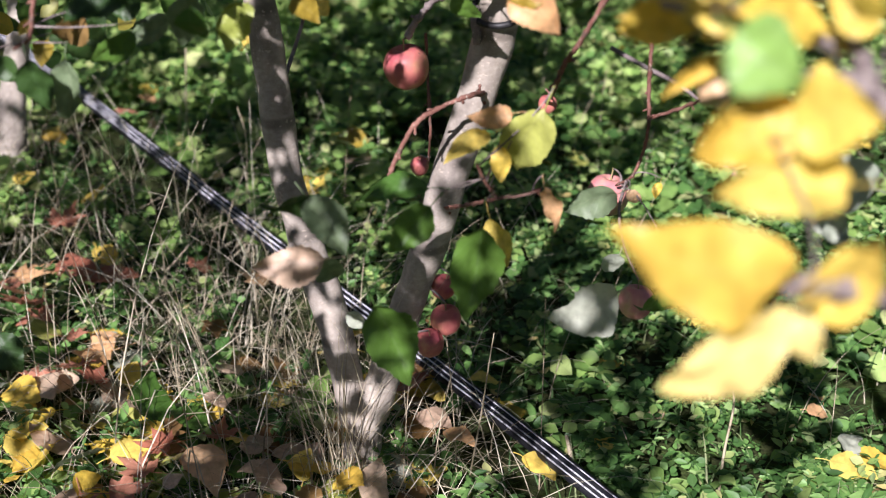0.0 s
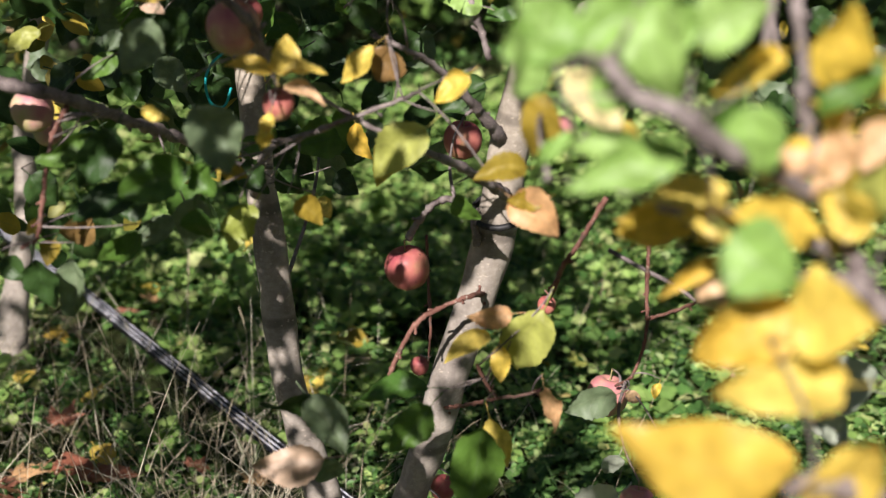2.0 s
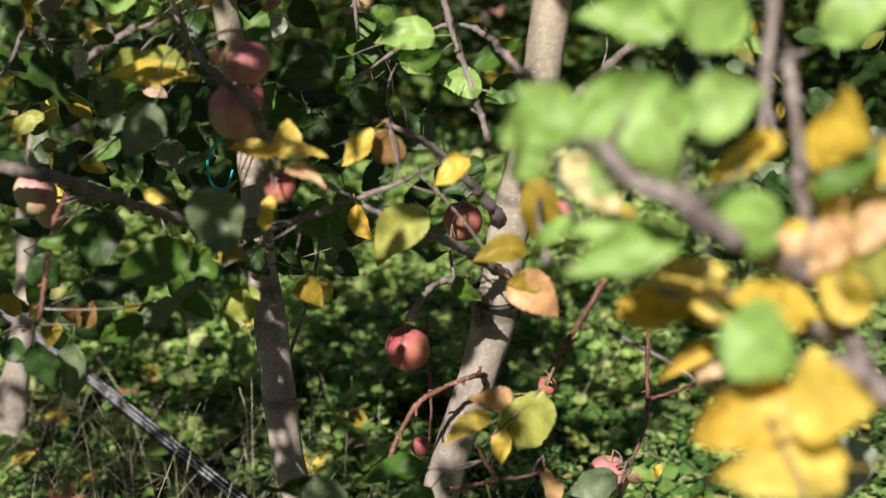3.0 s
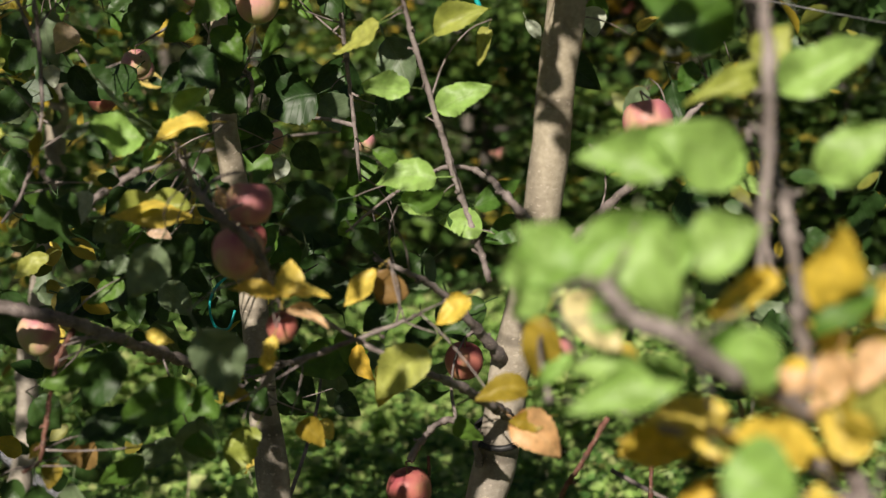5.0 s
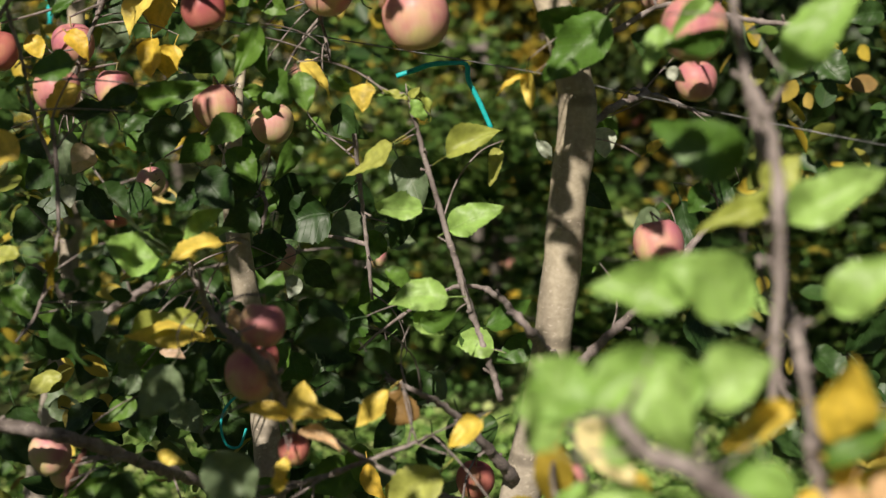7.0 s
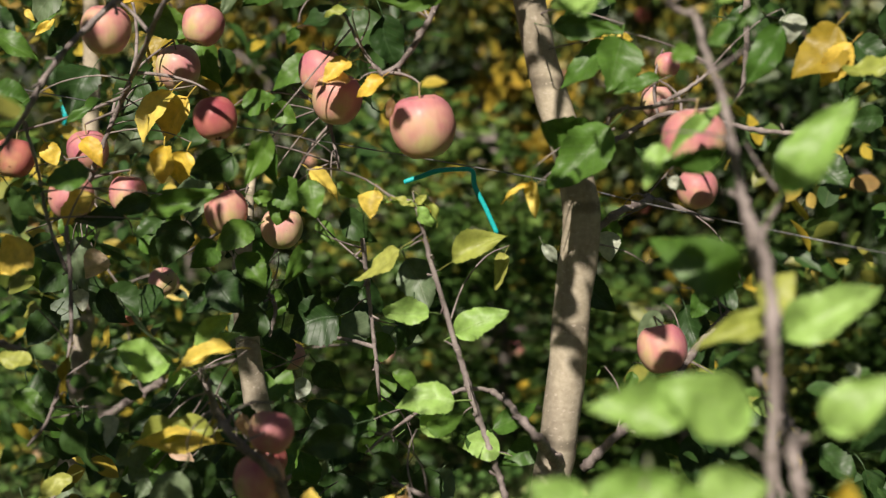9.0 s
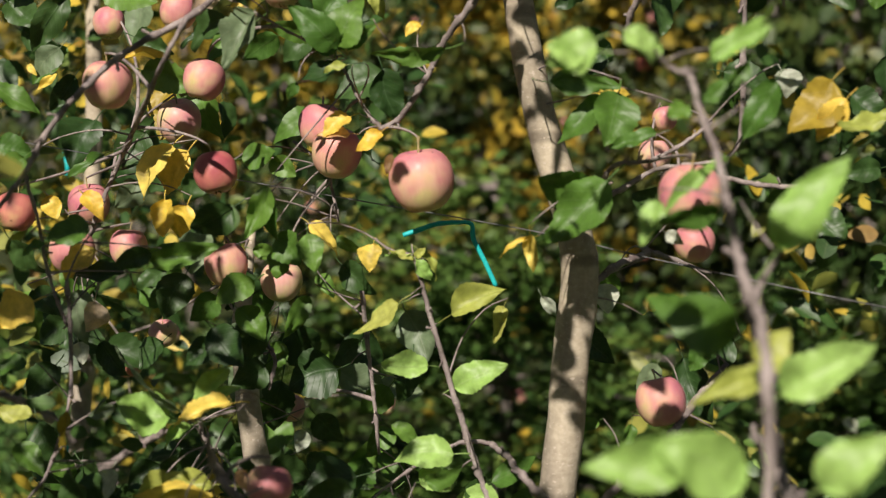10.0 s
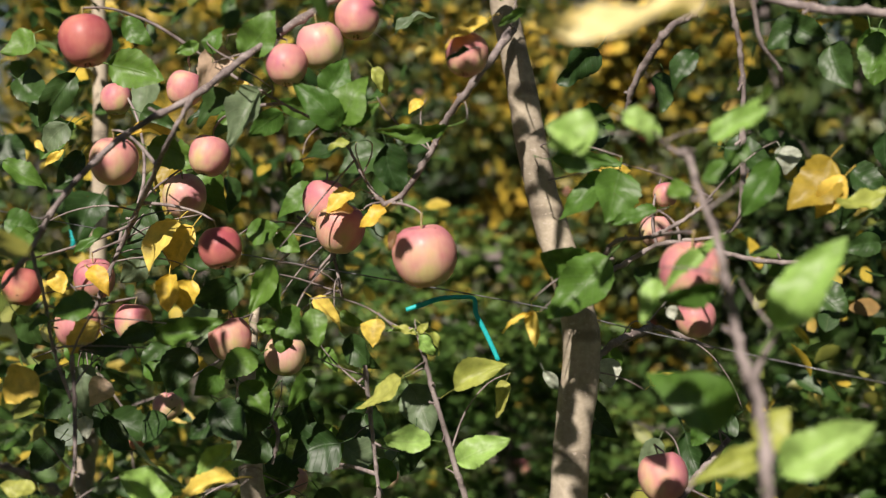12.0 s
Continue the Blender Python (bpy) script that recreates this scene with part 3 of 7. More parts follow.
blades("dry_grass", "long bleached straws leaning over the weeds", 210, STRAW, 19, lambda rng: (-0.5 + rng.gauss(0, 0.24), 2.15 + rng.gauss(0, 0.28)), 0.44, 0.0011, (0.2, 1.5), "dry grass")
blades("dry_grass", "upright bleached straws beside the forked trunk", 46, STRAW, 15, lambda rng: (-0.135 + rng.gauss(0, 0.018), 1.655 + rng.gauss(0, 0.02)), 0.36, 0.0011, (0.05, 0.5), "dry grass")
blades("dry_grass", "long curved bleached straws lying over the weeds", 45, STRAW, 27, lambda rng: (-0.33 + rng.gauss(0, 0.13), 1.83 + rng.gauss(0, 0.13)), 0.5, 0.0013, (0.5, 2.2), "dry grass")
blades("grass", "green grass blades among the weeds", 2600, GRASS, 13, straw_wide, 0.13, 0.0017, (0.3, 2.2), "grass")
blades("grass", "green grass of the orchard floor", 2200, GRASS, 14, lambda rng: in_view(rng, 3.2, 9.0), 0.13, 0.0035, (0.3, 1.8), "grass")


def beside(rng):
    while True:
        x, y = rng.uniform(-5, 5), rng.uniform(-4.5, 9)
        if abs(x) > 0.42 * (y + 0.25) + 0.03 or y < 1.3:
            return x, y


blades("grass", "green grass of the alley", 9000, GRASS, 17, beside, 0.12, 0.004, (0.3, 2.0), "grass")
herbs(0, 0, 5000, 0.045, 18, 1.0, None, 0.42, 1.3, beside)


# ---- pipe, wire, twine ----
def line_thing(name, points, mat, label, category, sides=10, steps=8):
    b = Build()
    tube(b, spline(points, steps), sides)
    return tagged(new(name, b.mesh(name, mat)), label, category)


def irrigation_pipe():
    """A thick polythene pipe lying straight over the weeds; raised pale lines stand in for its highlights."""
    pts = []
    for i in range(9):
        t = -0.6 + 2.0 * i / 8
        x, y = 0.203 - 1.052 * t, 1.578 + 1.454 * t
        pts.append((x, y, 0.062 + 0.003 * math.sin(9 * t), 0.0135))
    b = Build()
    tube(b, spline(pts, 6), 16)
    pipe = tagged(new("irrigation_pipe", b.mesh("irrigation_pipe", PIPE)), "black plastic irrigation pipe with painted highlight lines lying on the weeds", "pipe")
    across = Vector((-1.519, -1.098, 0)).normalized()
    for ang in (28, 58, 95):
        o = across * math.cos(radians(ang)) * 0.0131 + Vector((0, 0, math.sin(radians(ang)) * 0.0131))
        s = Build()
        tube(s, spline([(x + o.x, y + o.y, z + o.z, 0.0013) for x, y, z, r in pts], 6), 5)
        part("stripe", s.mesh("stripe", GLINT), pipe, "pale line painted for a glossy highlight along the pipe")
    return pipe


irrigation_pipe()
line_thing("trellis_wire", [(-0.958, 2.239, 1.404, 0.001), (-0.49, 2.064, 1.329, 0.001), (-0.147, 1.917, 1.278, 0.001), (0.096, 1.798, 1.242, 0.001), (0.207, 1.739, 1.219, 0.001), (0.367, 1.644, 1.19, 0.001), (0.457, 1.586, 1.175, 0.001), (0.723, 1.364, 1.137, 0.001)], WIRE, "taut galvanised trellis wire running behind the tree", "wire", 6)
line_thing("twine", [(-0.074, 1.84, 1.236, 0.0031), (-0.053, 1.84, 1.243, 0.0034), (-0.032, 1.84, 1.25, 0.0034), (-0.007, 1.84, 1.252, 0.0031), (0.011, 1.84, 1.25, 0.0031), (0.014, 1.84, 1.231, 0.0034), (0.027, 1.84, 1.205, 0.0034), (0.042, 1.84, 1.172, 0.0034)], TWINE, "turquoise plastic twine knotted over the trellis wire", "twine", 6)
line_thing("twine", [(-0.269, 1.86, 0.837, 0.0018), (-0.289, 1.84, 0.823, 0.0018), (-0.297, 1.83, 0.801, 0.0018), (-0.291, 1.83, 0.774, 0.0018), (-0.276, 1.84, 0.768, 0.0018), (-0.268, 1.85, 0.789, 0.0018)], TWINE, "loop of turquoise twine hanging from the stem", "twine", 6)
line_thing("twine", [(-0.729, 2.7, 0.788, 0.003), (-0.73, 2.68, 0.76, 0.003), (-0.742, 2.7, 0.725, 0.003)], TWINE, "turquoise twine tied to a trunk", "twine", 6)
line_thing("twine", [(-0.776, 2.9, 1.329, 0.004), (-0.765, 2.88, 1.297, 0.005), (-0.775, 2.9, 1.256, 0.004)], TWINE, "turquoise twine wound round a branch", "twine", 6)
line_thing("trunk_tie", [(0.103, 1.738, 0.672, 0.004), (0.093, 1.762, 0.678, 0.004), (0.069, 1.772, 0.678, 0.004), (0.045, 1.762, 0.672, 0.004), (0.035, 1.738, 0.663, 0.004), (0.045, 1.714, 0.657, 0.004), (0.069, 1.704, 0.657, 0.004), (0.093, 1.714, 0.663, 0.004), (0.103, 1.738, 0.672, 0.004)], RUBBER, "black rubber tie looped round the stem", "tie", 8)
line_thing("dead_branch", [(0.269, 2.3, 0.395, 0.004), (0.322, 2.28, 0.371, 0.004), (0.376, 2.26, 0.348, 0.004), (0.411, 2.24, 0.327, 0.003)], TWIG, "grey dead branch leaning over the weeds", "branch", 6)

DRY = make_bark("dry_stalk", (0.34, 0.28, 0.18), (0.62, 0.54, 0.38), 3.0)
line_thing("dry_stalk", [(0.369, 1.630, -0.003, 0.0022), (0.373, 1.640, 0.083, 0.0019), (0.381, 1.650, 0.149, 0.0017), (0.375, 1.660, 0.178, 0.0014), (0.353, 1.670, 0.198, 0.0011)], DRY, "dead bent stalk standing among the weeds", "stalk", 6)
line_thing("dry_stalk", [(0.177, 1.660, 0.031, 0.0040), (0.172, 1.677, 0.056, 0.0032), (0.168, 1.693, 0.072, 0.0024)], DRY, "pale dry blade standing among the weeds", "stalk", 6)
line_thing("dry_stalk", [(0.034, 1.660, 0.012, 0.0014), (0.050, 1.672, 0.115, 0.0012), (0.061, 1.685, 0.197, 0.0010), (0.067, 1.698, 0.233, 0.0008)], DRY, "thin green seed stalk among the straws", "stalk", 6)
line_thing("dry_stalk", [(-0.310, 2.350, -0.141, 0.0012), (-0.341, 2.363, 0.037, 0.0010), (-0.337, 2.375, 0.195, 0.0008), (-0.350, 2.388, 0.252, 0.0007)], DRY, "long bleached straw arching over the pipe", "stalk", 6)
line_thing("dry_stalk", [(-0.511, 2.750, -0.080, 0.0022), (-0.507, 2.767, 0.074, 0.0018), (-0.500, 2.783, 0.204, 0.0013)], DRY, "upright bleached straw among the weeds", "stalk", 6)


# ---- trees ----
def tree_root(name, x, y, label):
    t = new(name)
    t.location = (x, y, 0)
    return tagged(t, label, "tree")


v_tree = tree_root("apple_tree", -0.114, 1.7, "young apple tree forking low into two grey stems, leaves turning yellow")
near_tree = tree_root("apple_tree", 1.1, 0.62, "apple tree close by with yellow and fresh green leaves")
# unseen, added to shade the left side and the ground
shade_tree = tree_root("apple_tree", -1.05, 0.7, "unseen apple tree added beside the path to cast shade")
left_tree = tree_root("apple_tree", -0.83, 2.62, "apple tree with a grey trunk standing in dry grass")
branch(v_tree, "trunk", [(-0.118, 1.715, -0.06, 0.034), (-0.116, 1.712, 0.0, 0.029), (-0.112, 1.706, 0.05, 0.026), (-0.104, 1.70, 0.1, 0.0255), (-0.092, 1.70, 0.14, 0.024)], BARK, "short grey trunk", 14)
branch(shade_tree, "trunk", [(-1.05, 0.7, -0.05, 0.036), (-1.04, 0.71, 0.6, 0.03), (-1.02, 0.73, 1.2, 0.026), (-0.96, 0.76, 1.7, 0.02), (-0.92, 0.78, 2.2, 0.012)], BARK, "grey trunk", 10)
branch(near_tree, "trunk", [(1.1, 0.62, -0.05, 0.035), (1.09, 0.63, 0.3, 0.03), (1.05, 0.65, 0.65, 0.027), (0.9, 0.68, 0.9, 0.022)], BARK, "grey trunk", 12)
branch(v_tree, "leader", [(-0.099, 1.7, 0.1, 0.0239), (-0.071, 1.7, 0.187, 0.0218), (-0.046, 1.71, 0.268, 0.0215), (-0.01, 1.72, 0.38, 0.0231), (0.025, 1.73, 0.503, 0.0233), (0.058, 1.74, 0.611, 0.025), (0.072, 1.74, 0.686, 0.0255), (0.076, 1.74, 0.736, 0.0242), (0.101, 1.74, 0.856, 0.0224), (0.115, 1.74, 0.946, 0.0228), (0.13, 1.74, 1.103, 0.0231), (0.139, 1.74, 1.203, 0.0219), (0.124, 1.74, 1.278, 0.0211), (0.098, 1.75, 1.361, 0.0192), (0.082, 1.75, 1.431, 0.0179), (0.063, 1.75, 1.532, 0.0174), (0.046, 1.76, 1.614, 0.0162), (0.04, 1.78, 1.718, 0.0151), (0.043, 1.8, 1.879, 0.0121)], BARK, "grey stem with dark rings", 14)
branch(v_tree, "leader", [(-0.117, 1.7, 0.091, 0.0232), (-0.133, 1.71, 0.18, 0.022), (-0.154, 1.73, 0.265, 0.0225), (-0.184, 1.76, 0.351, 0.0216), (-0.204, 1.78, 0.439, 0.0213), (-0.215, 1.8, 0.532, 0.0219), (-0.228, 1.82, 0.631, 0.021), (-0.235, 1.83, 0.683, 0.0196), (-0.245, 1.86, 0.796, 0.0183), (-0.266, 1.88, 0.94, 0.0167), (-0.276, 1.88, 1.012, 0.0159), (-0.278, 1.89, 1.027, 0.0161), (-0.289, 1.92, 1.105, 0.014), (-0.291, 2, 1.188, 0.0076), (-0.29, 2.1, 1.278, 0.004)], BARK, "grey stem with dark rings", 14)
branch(v_tree, "branch", [(-0.523, 1.5, 0.902, 0.008), (-0.461, 1.52, 0.883, 0.0075), (-0.401, 1.55, 0.859, 0.0066), (-0.353, 1.6, 0.821, 0.0063), (-0.309, 1.7, 0.769, 0.0061), (-0.245, 1.8, 0.693, 0.007)], TWIG, "", 8)
branch(v_tree, "branch", [(0.113, 1.73, 0.906, 0.0073), (0.07, 1.6, 0.982, 0.004), (0.038, 1.8, 0.978, 0.0035), (-0.01, 1.78, 0.983, 0.0025), (-0.08, 1.8, 0.937, 0.002), (-0.121, 1.8, 0.902, 0.0015)], TWIG, "", 8)
branch(v_tree, "shoot", [(0.053, 1.740, 0.855, 0.0042), (0.041, 1.740, 0.895, 0.0040), (0.021, 1.740, 0.952, 0.0038), (0.004, 1.740, 1.007, 0.0036), (-0.013, 1.740, 1.061, 0.0033), (-0.032, 1.740, 1.126, 0.0030), (-0.045, 1.740, 1.173, 0.0026), (-0.055, 1.740, 1.210, 0.0022), (-0.061, 1.740, 1.220, 0.0017), (-0.087, 1.740, 1.222, 0.0011)], TWIG, "slender upright shoot", 10)
branch(v_tree, "branch", [(0.058, 1.72, 1.575, 0.0052), (0.019, 1.7, 1.521, 0.0042), (-0.022, 1.74, 1.468, 0.0036), (-0.045, 1.75, 1.424, 0.0034), (-0.075, 1.76, 1.381, 0.0031), (-0.097, 1.76, 1.369, 0.0034)], TWIG, "", 8)
branch(v_tree, "branch", [(-0.097, 1.76, 1.367, 0.0029), (-0.123, 1.76, 1.404, 0.0019), (-0.151, 1.76, 1.452, 0.0017), (-0.219, 1.76, 1.491, 0.0015), (-0.281, 1.77, 1.526, 0.0017), (-0.329, 1.77, 1.558, 0.0012)], TWIG, "", 8)
branch(v_tree, "branch", [(-0.126, 1.8, 1.647, 0.005), (-0.156, 1.75, 1.613, 0.0048), (-0.231, 1.7, 1.558, 0.0042), (-0.296, 1.62, 1.493, 0.0038), (-0.374, 1.6, 1.446, 0.0034), (-0.438, 1.58, 1.378, 0.0031), (-0.472, 1.58, 1.322, 0.0027), (-0.518, 1.6, 1.27, 0.0023)], TWIG, "", 8)
branch(v_tree, "branch", [(-0.298, 1.6, 1.488, 0.0029), (-0.32, 1.58, 1.44, 0.0026), (-0.426, 1.86, 1.342, 0.0029), (-0.465, 1.86, 1.254, 0.0026), (-0.483, 1.86, 1.194, 0.0021)], TWIG, "", 8)
branch(v_tree, "branch", [(-0.478, 1.6, 1.322, 0.0023), (-0.47, 1.62, 1.269, 0.0021), (-0.468, 1.65, 1.207, 0.0019), (-0.449, 1.65, 1.148, 0.0019)], TWIG, "", 8)
branch(v_tree, "branch", [(0.16, 1.73, 1.292, 0.0038), (0.174, 1.7, 1.325, 0.0026), (0.216, 1.7, 1.332, 0.0023), (0.254, 1.7, 1.351, 0.0023), (0.287, 1.7, 1.376, 0.0019)], TWIG, "", 8)
branch(v_tree, "branch", [(0.139, 1.74, 1.161, 0.0049), (0.175, 1.75, 1.2, 0.0043), (0.224, 1.8, 1.216, 0.0036), (0.234, 1.85, 1.215, 0.0036), (0.32, 1.9, 1.182, 0.0026)], TWIG, "", 8)
branch(v_tree, "branch", [(0.145, 1.75, 0.895, 0.0059), (0.175, 1.72, 0.937, 0.0053), (0.231, 1.7, 0.996, 0.0048), (0.272, 1.72, 1.045, 0.0043), (0.316, 1.75, 1.088, 0.0029)], TWIG, "", 8)
branch(v_tree, "branch", [(0.068, 1.72, 0.764, 0.0078), (0.032, 1.66, 0.824, 0.0053), (-0.006, 1.62, 0.874, 0.0041), (-0.043, 1.6, 0.902, 0.0031), (-0.08, 1.6, 0.918, 0.002)], TWIG, "", 8)
branch(v_tree, "branch", [(0.078, 1.72, 0.692, 0.0067), (0.048, 1.65, 0.734, 0.0059), (0.009, 1.58, 0.781, 0.0051), (-0.027, 1.52, 0.813, 0.0034), (-0.086, 1.5, 0.85, 0.0024), (-0.131, 1.5, 0.879, 0.0019)], TWIG, "", 8)
branch(v_tree, "branch", [(-0.24, 1.82, 0.657, 0.0071), (-0.196, 1.6, 0.786, 0.0036), (-0.132, 1.5, 0.84, 0.0029), (-0.062, 1.5, 0.867, 0.0024), (-0.026, 1.5, 0.882, 0.0019)], TWIG, "", 8)
branch(v_tree, "branch", [(0.041, 1.72, 0.629, 0.0051), (0.036, 1.72, 0.661, 0.0045), (0.02, 1.74, 0.676, 0.0042), (-0.004, 1.78, 0.665, 0.004), (-0.027, 1.8, 0.637, 0.0041), (-0.045, 1.8, 0.605, 0.0047)], TWIG, "", 8)
branch(v_tree, "twig", [(0.054, 1.74, 0.556, 0.0029), (0.034, 1.66, 0.587, 0.0033), (0.003, 1.64, 0.583, 0.0027), (-0.03, 1.62, 0.57, 0.0032), (-0.052, 1.62, 0.531, 0.003), (-0.066, 1.62, 0.494, 0.0025)], RED_TWIG, "", 8)
branch(v_tree, "twig", [(0.001, 1.72, 0.405, 0.0026), (0.031, 1.6, 0.473, 0.0022), (0.06, 1.5, 0.532, 0.002), (0.088, 1.5, 0.536, 0.0018), (0.108, 1.5, 0.543, 0.002)], RED_TWIG, "", 8)
branch(v_tree, "twig", [(0.06, 1.5, 0.532, 0.002), (0.046, 1.5, 0.553, 0.002), (0.037, 1.5, 0.574, 0.0018)], RED_TWIG, "", 8)
branch(v_tree, "twig", [(-0.022, 1.86, 0.587, 0.0021), (-0.02, 1.88, 0.509, 0.0022), (-0.017, 1.85, 0.456, 0.0019), (-0.02, 1.9, 0.383, 0.0016)], RED_TWIG, "", 8)
branch(v_tree, "twig", [(0.182, 1.6, 0.733, 0.0031), (0.156, 1.62, 0.672, 0.0029), (0.14, 1.65, 0.629, 0.003), (0.137, 1.7, 0.585, 0.0028), (0.132, 1.8, 0.515, 0.0024)], RED_TWIG, "", 8)
branch(v_tree, "twig", [(0.247, 1.7, 0.651, 0.0025), (0.248, 1.7, 0.578, 0.0025), (0.25, 1.7, 0.518, 0.0023), (0.236, 1.7, 0.464, 0.002), (0.218, 1.72, 0.438, 0.0018)], RED_TWIG, "", 8)
branch(v_tree, "twig", [(0.249, 1.7, 0.539, 0.0023), (0.276, 1.65, 0.573, 0.0022), (0.292, 1.6, 0.606, 0.0019)], RED_TWIG, "", 8)
branch(v_tree, "branch", [(-0.177, 1.46, 0.924, 0.0051), (-0.187, 1.42, 0.973, 0.0045), (-0.215, 1.4, 1.007, 0.004), (-0.24, 1.4, 1.037, 0.0031), (-0.241, 1.38, 1.055, 0.0026), (-0.24, 1.36, 1.08, 0.0022)], TWIG, "", 8)
branch(v_tree, "branch", [(-0.223, 1.72, 0.893, 0.0044), (-0.253, 1.7, 0.925, 0.0043), (-0.282, 1.68, 0.976, 0.0033), (-0.289, 1.66, 1.005, 0.0028), (-0.301, 1.66, 1.024, 0.0019)], TWIG, "", 8)
branch(v_tree, "twig", [(-0.401, 1.55, 0.85, 0.0036), (-0.406, 1.5, 0.831, 0.0025), (-0.413, 1.48, 0.789, 0.0025), (-0.425, 1.48, 0.732, 0.0025), (-0.444, 1.48, 0.716, 0.002)], RED_TWIG, "", 8)
branch(v_tree, "branch", [(-0.153, 1.82, 1.254, 0.0017), (-0.163, 1.84, 1.296, 0.0023), (-0.175, 1.86, 1.324, 0.002), (-0.215, 1.88, 1.353, 0.0021)], TWIG, "", 8)
branch(v_tree, "branch", [(-0.249, 1.85, 1.1, 0.0031), (-0.231, 1.8, 1.083, 0.0025), (-0.239, 1.8, 1.048, 0.002)], TWIG, "", 8)
branch(v_tree, "branch", [(-0.127, 1.85, 1.165, 0.003), (-0.12, 1.85, 1.1, 0.0031), (-0.114, 1.85, 1.042, 0.0026), (-0.106, 1.85, 0.956, 0.0021)], TWIG, "", 8)
branch(v_tree, "branch", [(-0.447, 1.65, 1.199, 0.0023), (-0.444, 1.65, 1.127, 0.0023), (-0.44, 1.62, 1.062, 0.0021), (-0.46, 1.6, 0.99, 0.0019), (-0.484, 1.6, 0.958, 0.0014)], TWIG, "", 8)
branch(near_tree, "branch", [(0.437, 0.8, 0.561, 0.013), (0.315, 0.84, 0.888, 0.0102), (0.266, 0.86, 0.923, 0.0083), (0.258, 0.88, 0.947, 0.0066), (0.241, 0.9, 0.984, 0.006), (0.226, 0.92, 1.041, 0.0053), (0.243, 0.99, 1.034, 0.0049), (0.232, 1, 1.1, 0.0046), (0.26, 1.15, 1.081, 0.0053), (0.243, 1.15, 1.15, 0.0049), (0.236, 1.15, 1.201, 0.0046), (0.221, 1.15, 1.264, 0.0039), (0.209, 1.15, 1.321, 0.0035), (0.202, 1.16, 1.355, 0.0029), (0.196, 1.17, 1.372, 0.0026), (0.185, 1.18, 1.412, 0.0026)], TWIG, "", 8)
branch(near_tree, "branch", [(0.236, 1.15, 1.206, 0.0033), (0.236, 1.15, 1.237, 0.0029), (0.254, 1.15, 1.271, 0.0023)], TWIG, "", 8)
branch(near_tree, "branch", [(0.185, 1.18, 1.412, 0.0023), (0.173, 1.2, 1.418, 0.002), (0.158, 1.22, 1.432, 0.0015)], TWIG, "", 8)
branch(near_tree, "branch", [(0.232, 0.88, 0.988, 0.0052), (0.167, 0.82, 1.035, 0.0056), (0.13, 0.8, 1.065, 0.0057), (0.103, 0.8, 1.077, 0.0053), (0.087, 0.8, 1.096, 0.004)], TWIG, "", 8)
branch(near_tree, "branch", [(0.24, 0.88, 0.954, 0.0047), (0.188, 0.92, 0.963, 0.0041), (0.161, 0.98, 0.947, 0.0034), (0.105, 1, 0.956, 0.0024), (0.072, 1.05, 0.942, 0.0021)], TWIG, "", 8)
branch(near_tree, "branch", [(0.275, 0.84, 0.925, 0.0078), (0.251, 0.86, 0.939, 0.0064), (0.219, 0.9, 0.93, 0.0048), (0.185, 0.95, 0.947, 0.0057), (0.148, 0.98, 0.946, 0.0039)], TWIG, "", 8)
branch(near_tree, "branch", [(0.293, 0.78, 0.822, 0.0071), (0.241, 0.74, 0.861, 0.0063), (0.205, 0.73, 0.874, 0.0052), (0.19, 0.73, 0.869, 0.0035)], TWIG, "", 8)
branch(near_tree, "branch", [(0.209, 0.96, 1.046, 0.0028), (0.209, 0.96, 1.176, 0.0041), (0.205, 0.98, 1.242, 0.0036), (0.195, 1, 1.271, 0.0031)], TWIG, "", 8)
branch(near_tree, "branch", [(0.508, 1.5, 1.543, 0.0052), (0.432, 1.5, 1.564, 0.0047), (0.364, 1.5, 1.57, 0.0043), (0.295, 1.5, 1.585, 0.0034), (0.22, 1.5, 1.614, 0.0025)], TWIG, "", 8)
branch(near_tree, "branch", [(0.285, 1.7, 1.63, 0.0038), (0.27, 1.7, 1.593, 0.0043), (0.243, 1.72, 1.576, 0.0043), (0.217, 1.75, 1.541, 0.0048), (0.2, 1.78, 1.5, 0.0034), (0.198, 1.8, 1.473, 0.002)], TWIG, "", 8)
branch(near_tree, "branch", [(0.306, 1.7, 1.63, 0.0029), (0.311, 1.7, 1.586, 0.0031), (0.324, 1.72, 1.528, 0.0031), (0.328, 1.74, 1.437, 0.0034), (0.324, 1.76, 1.342, 0.0024), (0.251, 1.78, 1.322, 0.0022)], TWIG, "", 8)
branch(left_tree, "trunk", [(-0.892, 2.62, -0.307, 0.0474), (-0.846, 2.62, -0.076, 0.0433), (-0.828, 2.64, 0.06, 0.0371), (-0.808, 2.66, 0.179, 0.0244), (-0.786, 2.68, 0.295, 0.022), (-0.782, 2.7, 0.412, 0.0208), (-0.792, 2.74, 0.434, 0.0201), (-0.746, 2.76, 0.65, 0.0198), (-0.73, 2.78, 0.754, 0.0197), (-0.725, 2.8, 0.88, 0.0186), (-0.716, 2.8, 0.926, 0.0175), (-0.697, 2.8, 1.287, 0.0162), (-0.702, 2.85, 1.613, 0.0144), (-0.726, 2.9, 2.075, 0.0115)], BARK, "grey trunk", 14)
branch(left_tree, "branch", [(-0.742, 2.76, 0.681, 0.0117), (-0.647, 2.7, 0.756, 0.0078), (-0.542, 2.65, 0.827, 0.0059)], TWIG, "", 8)
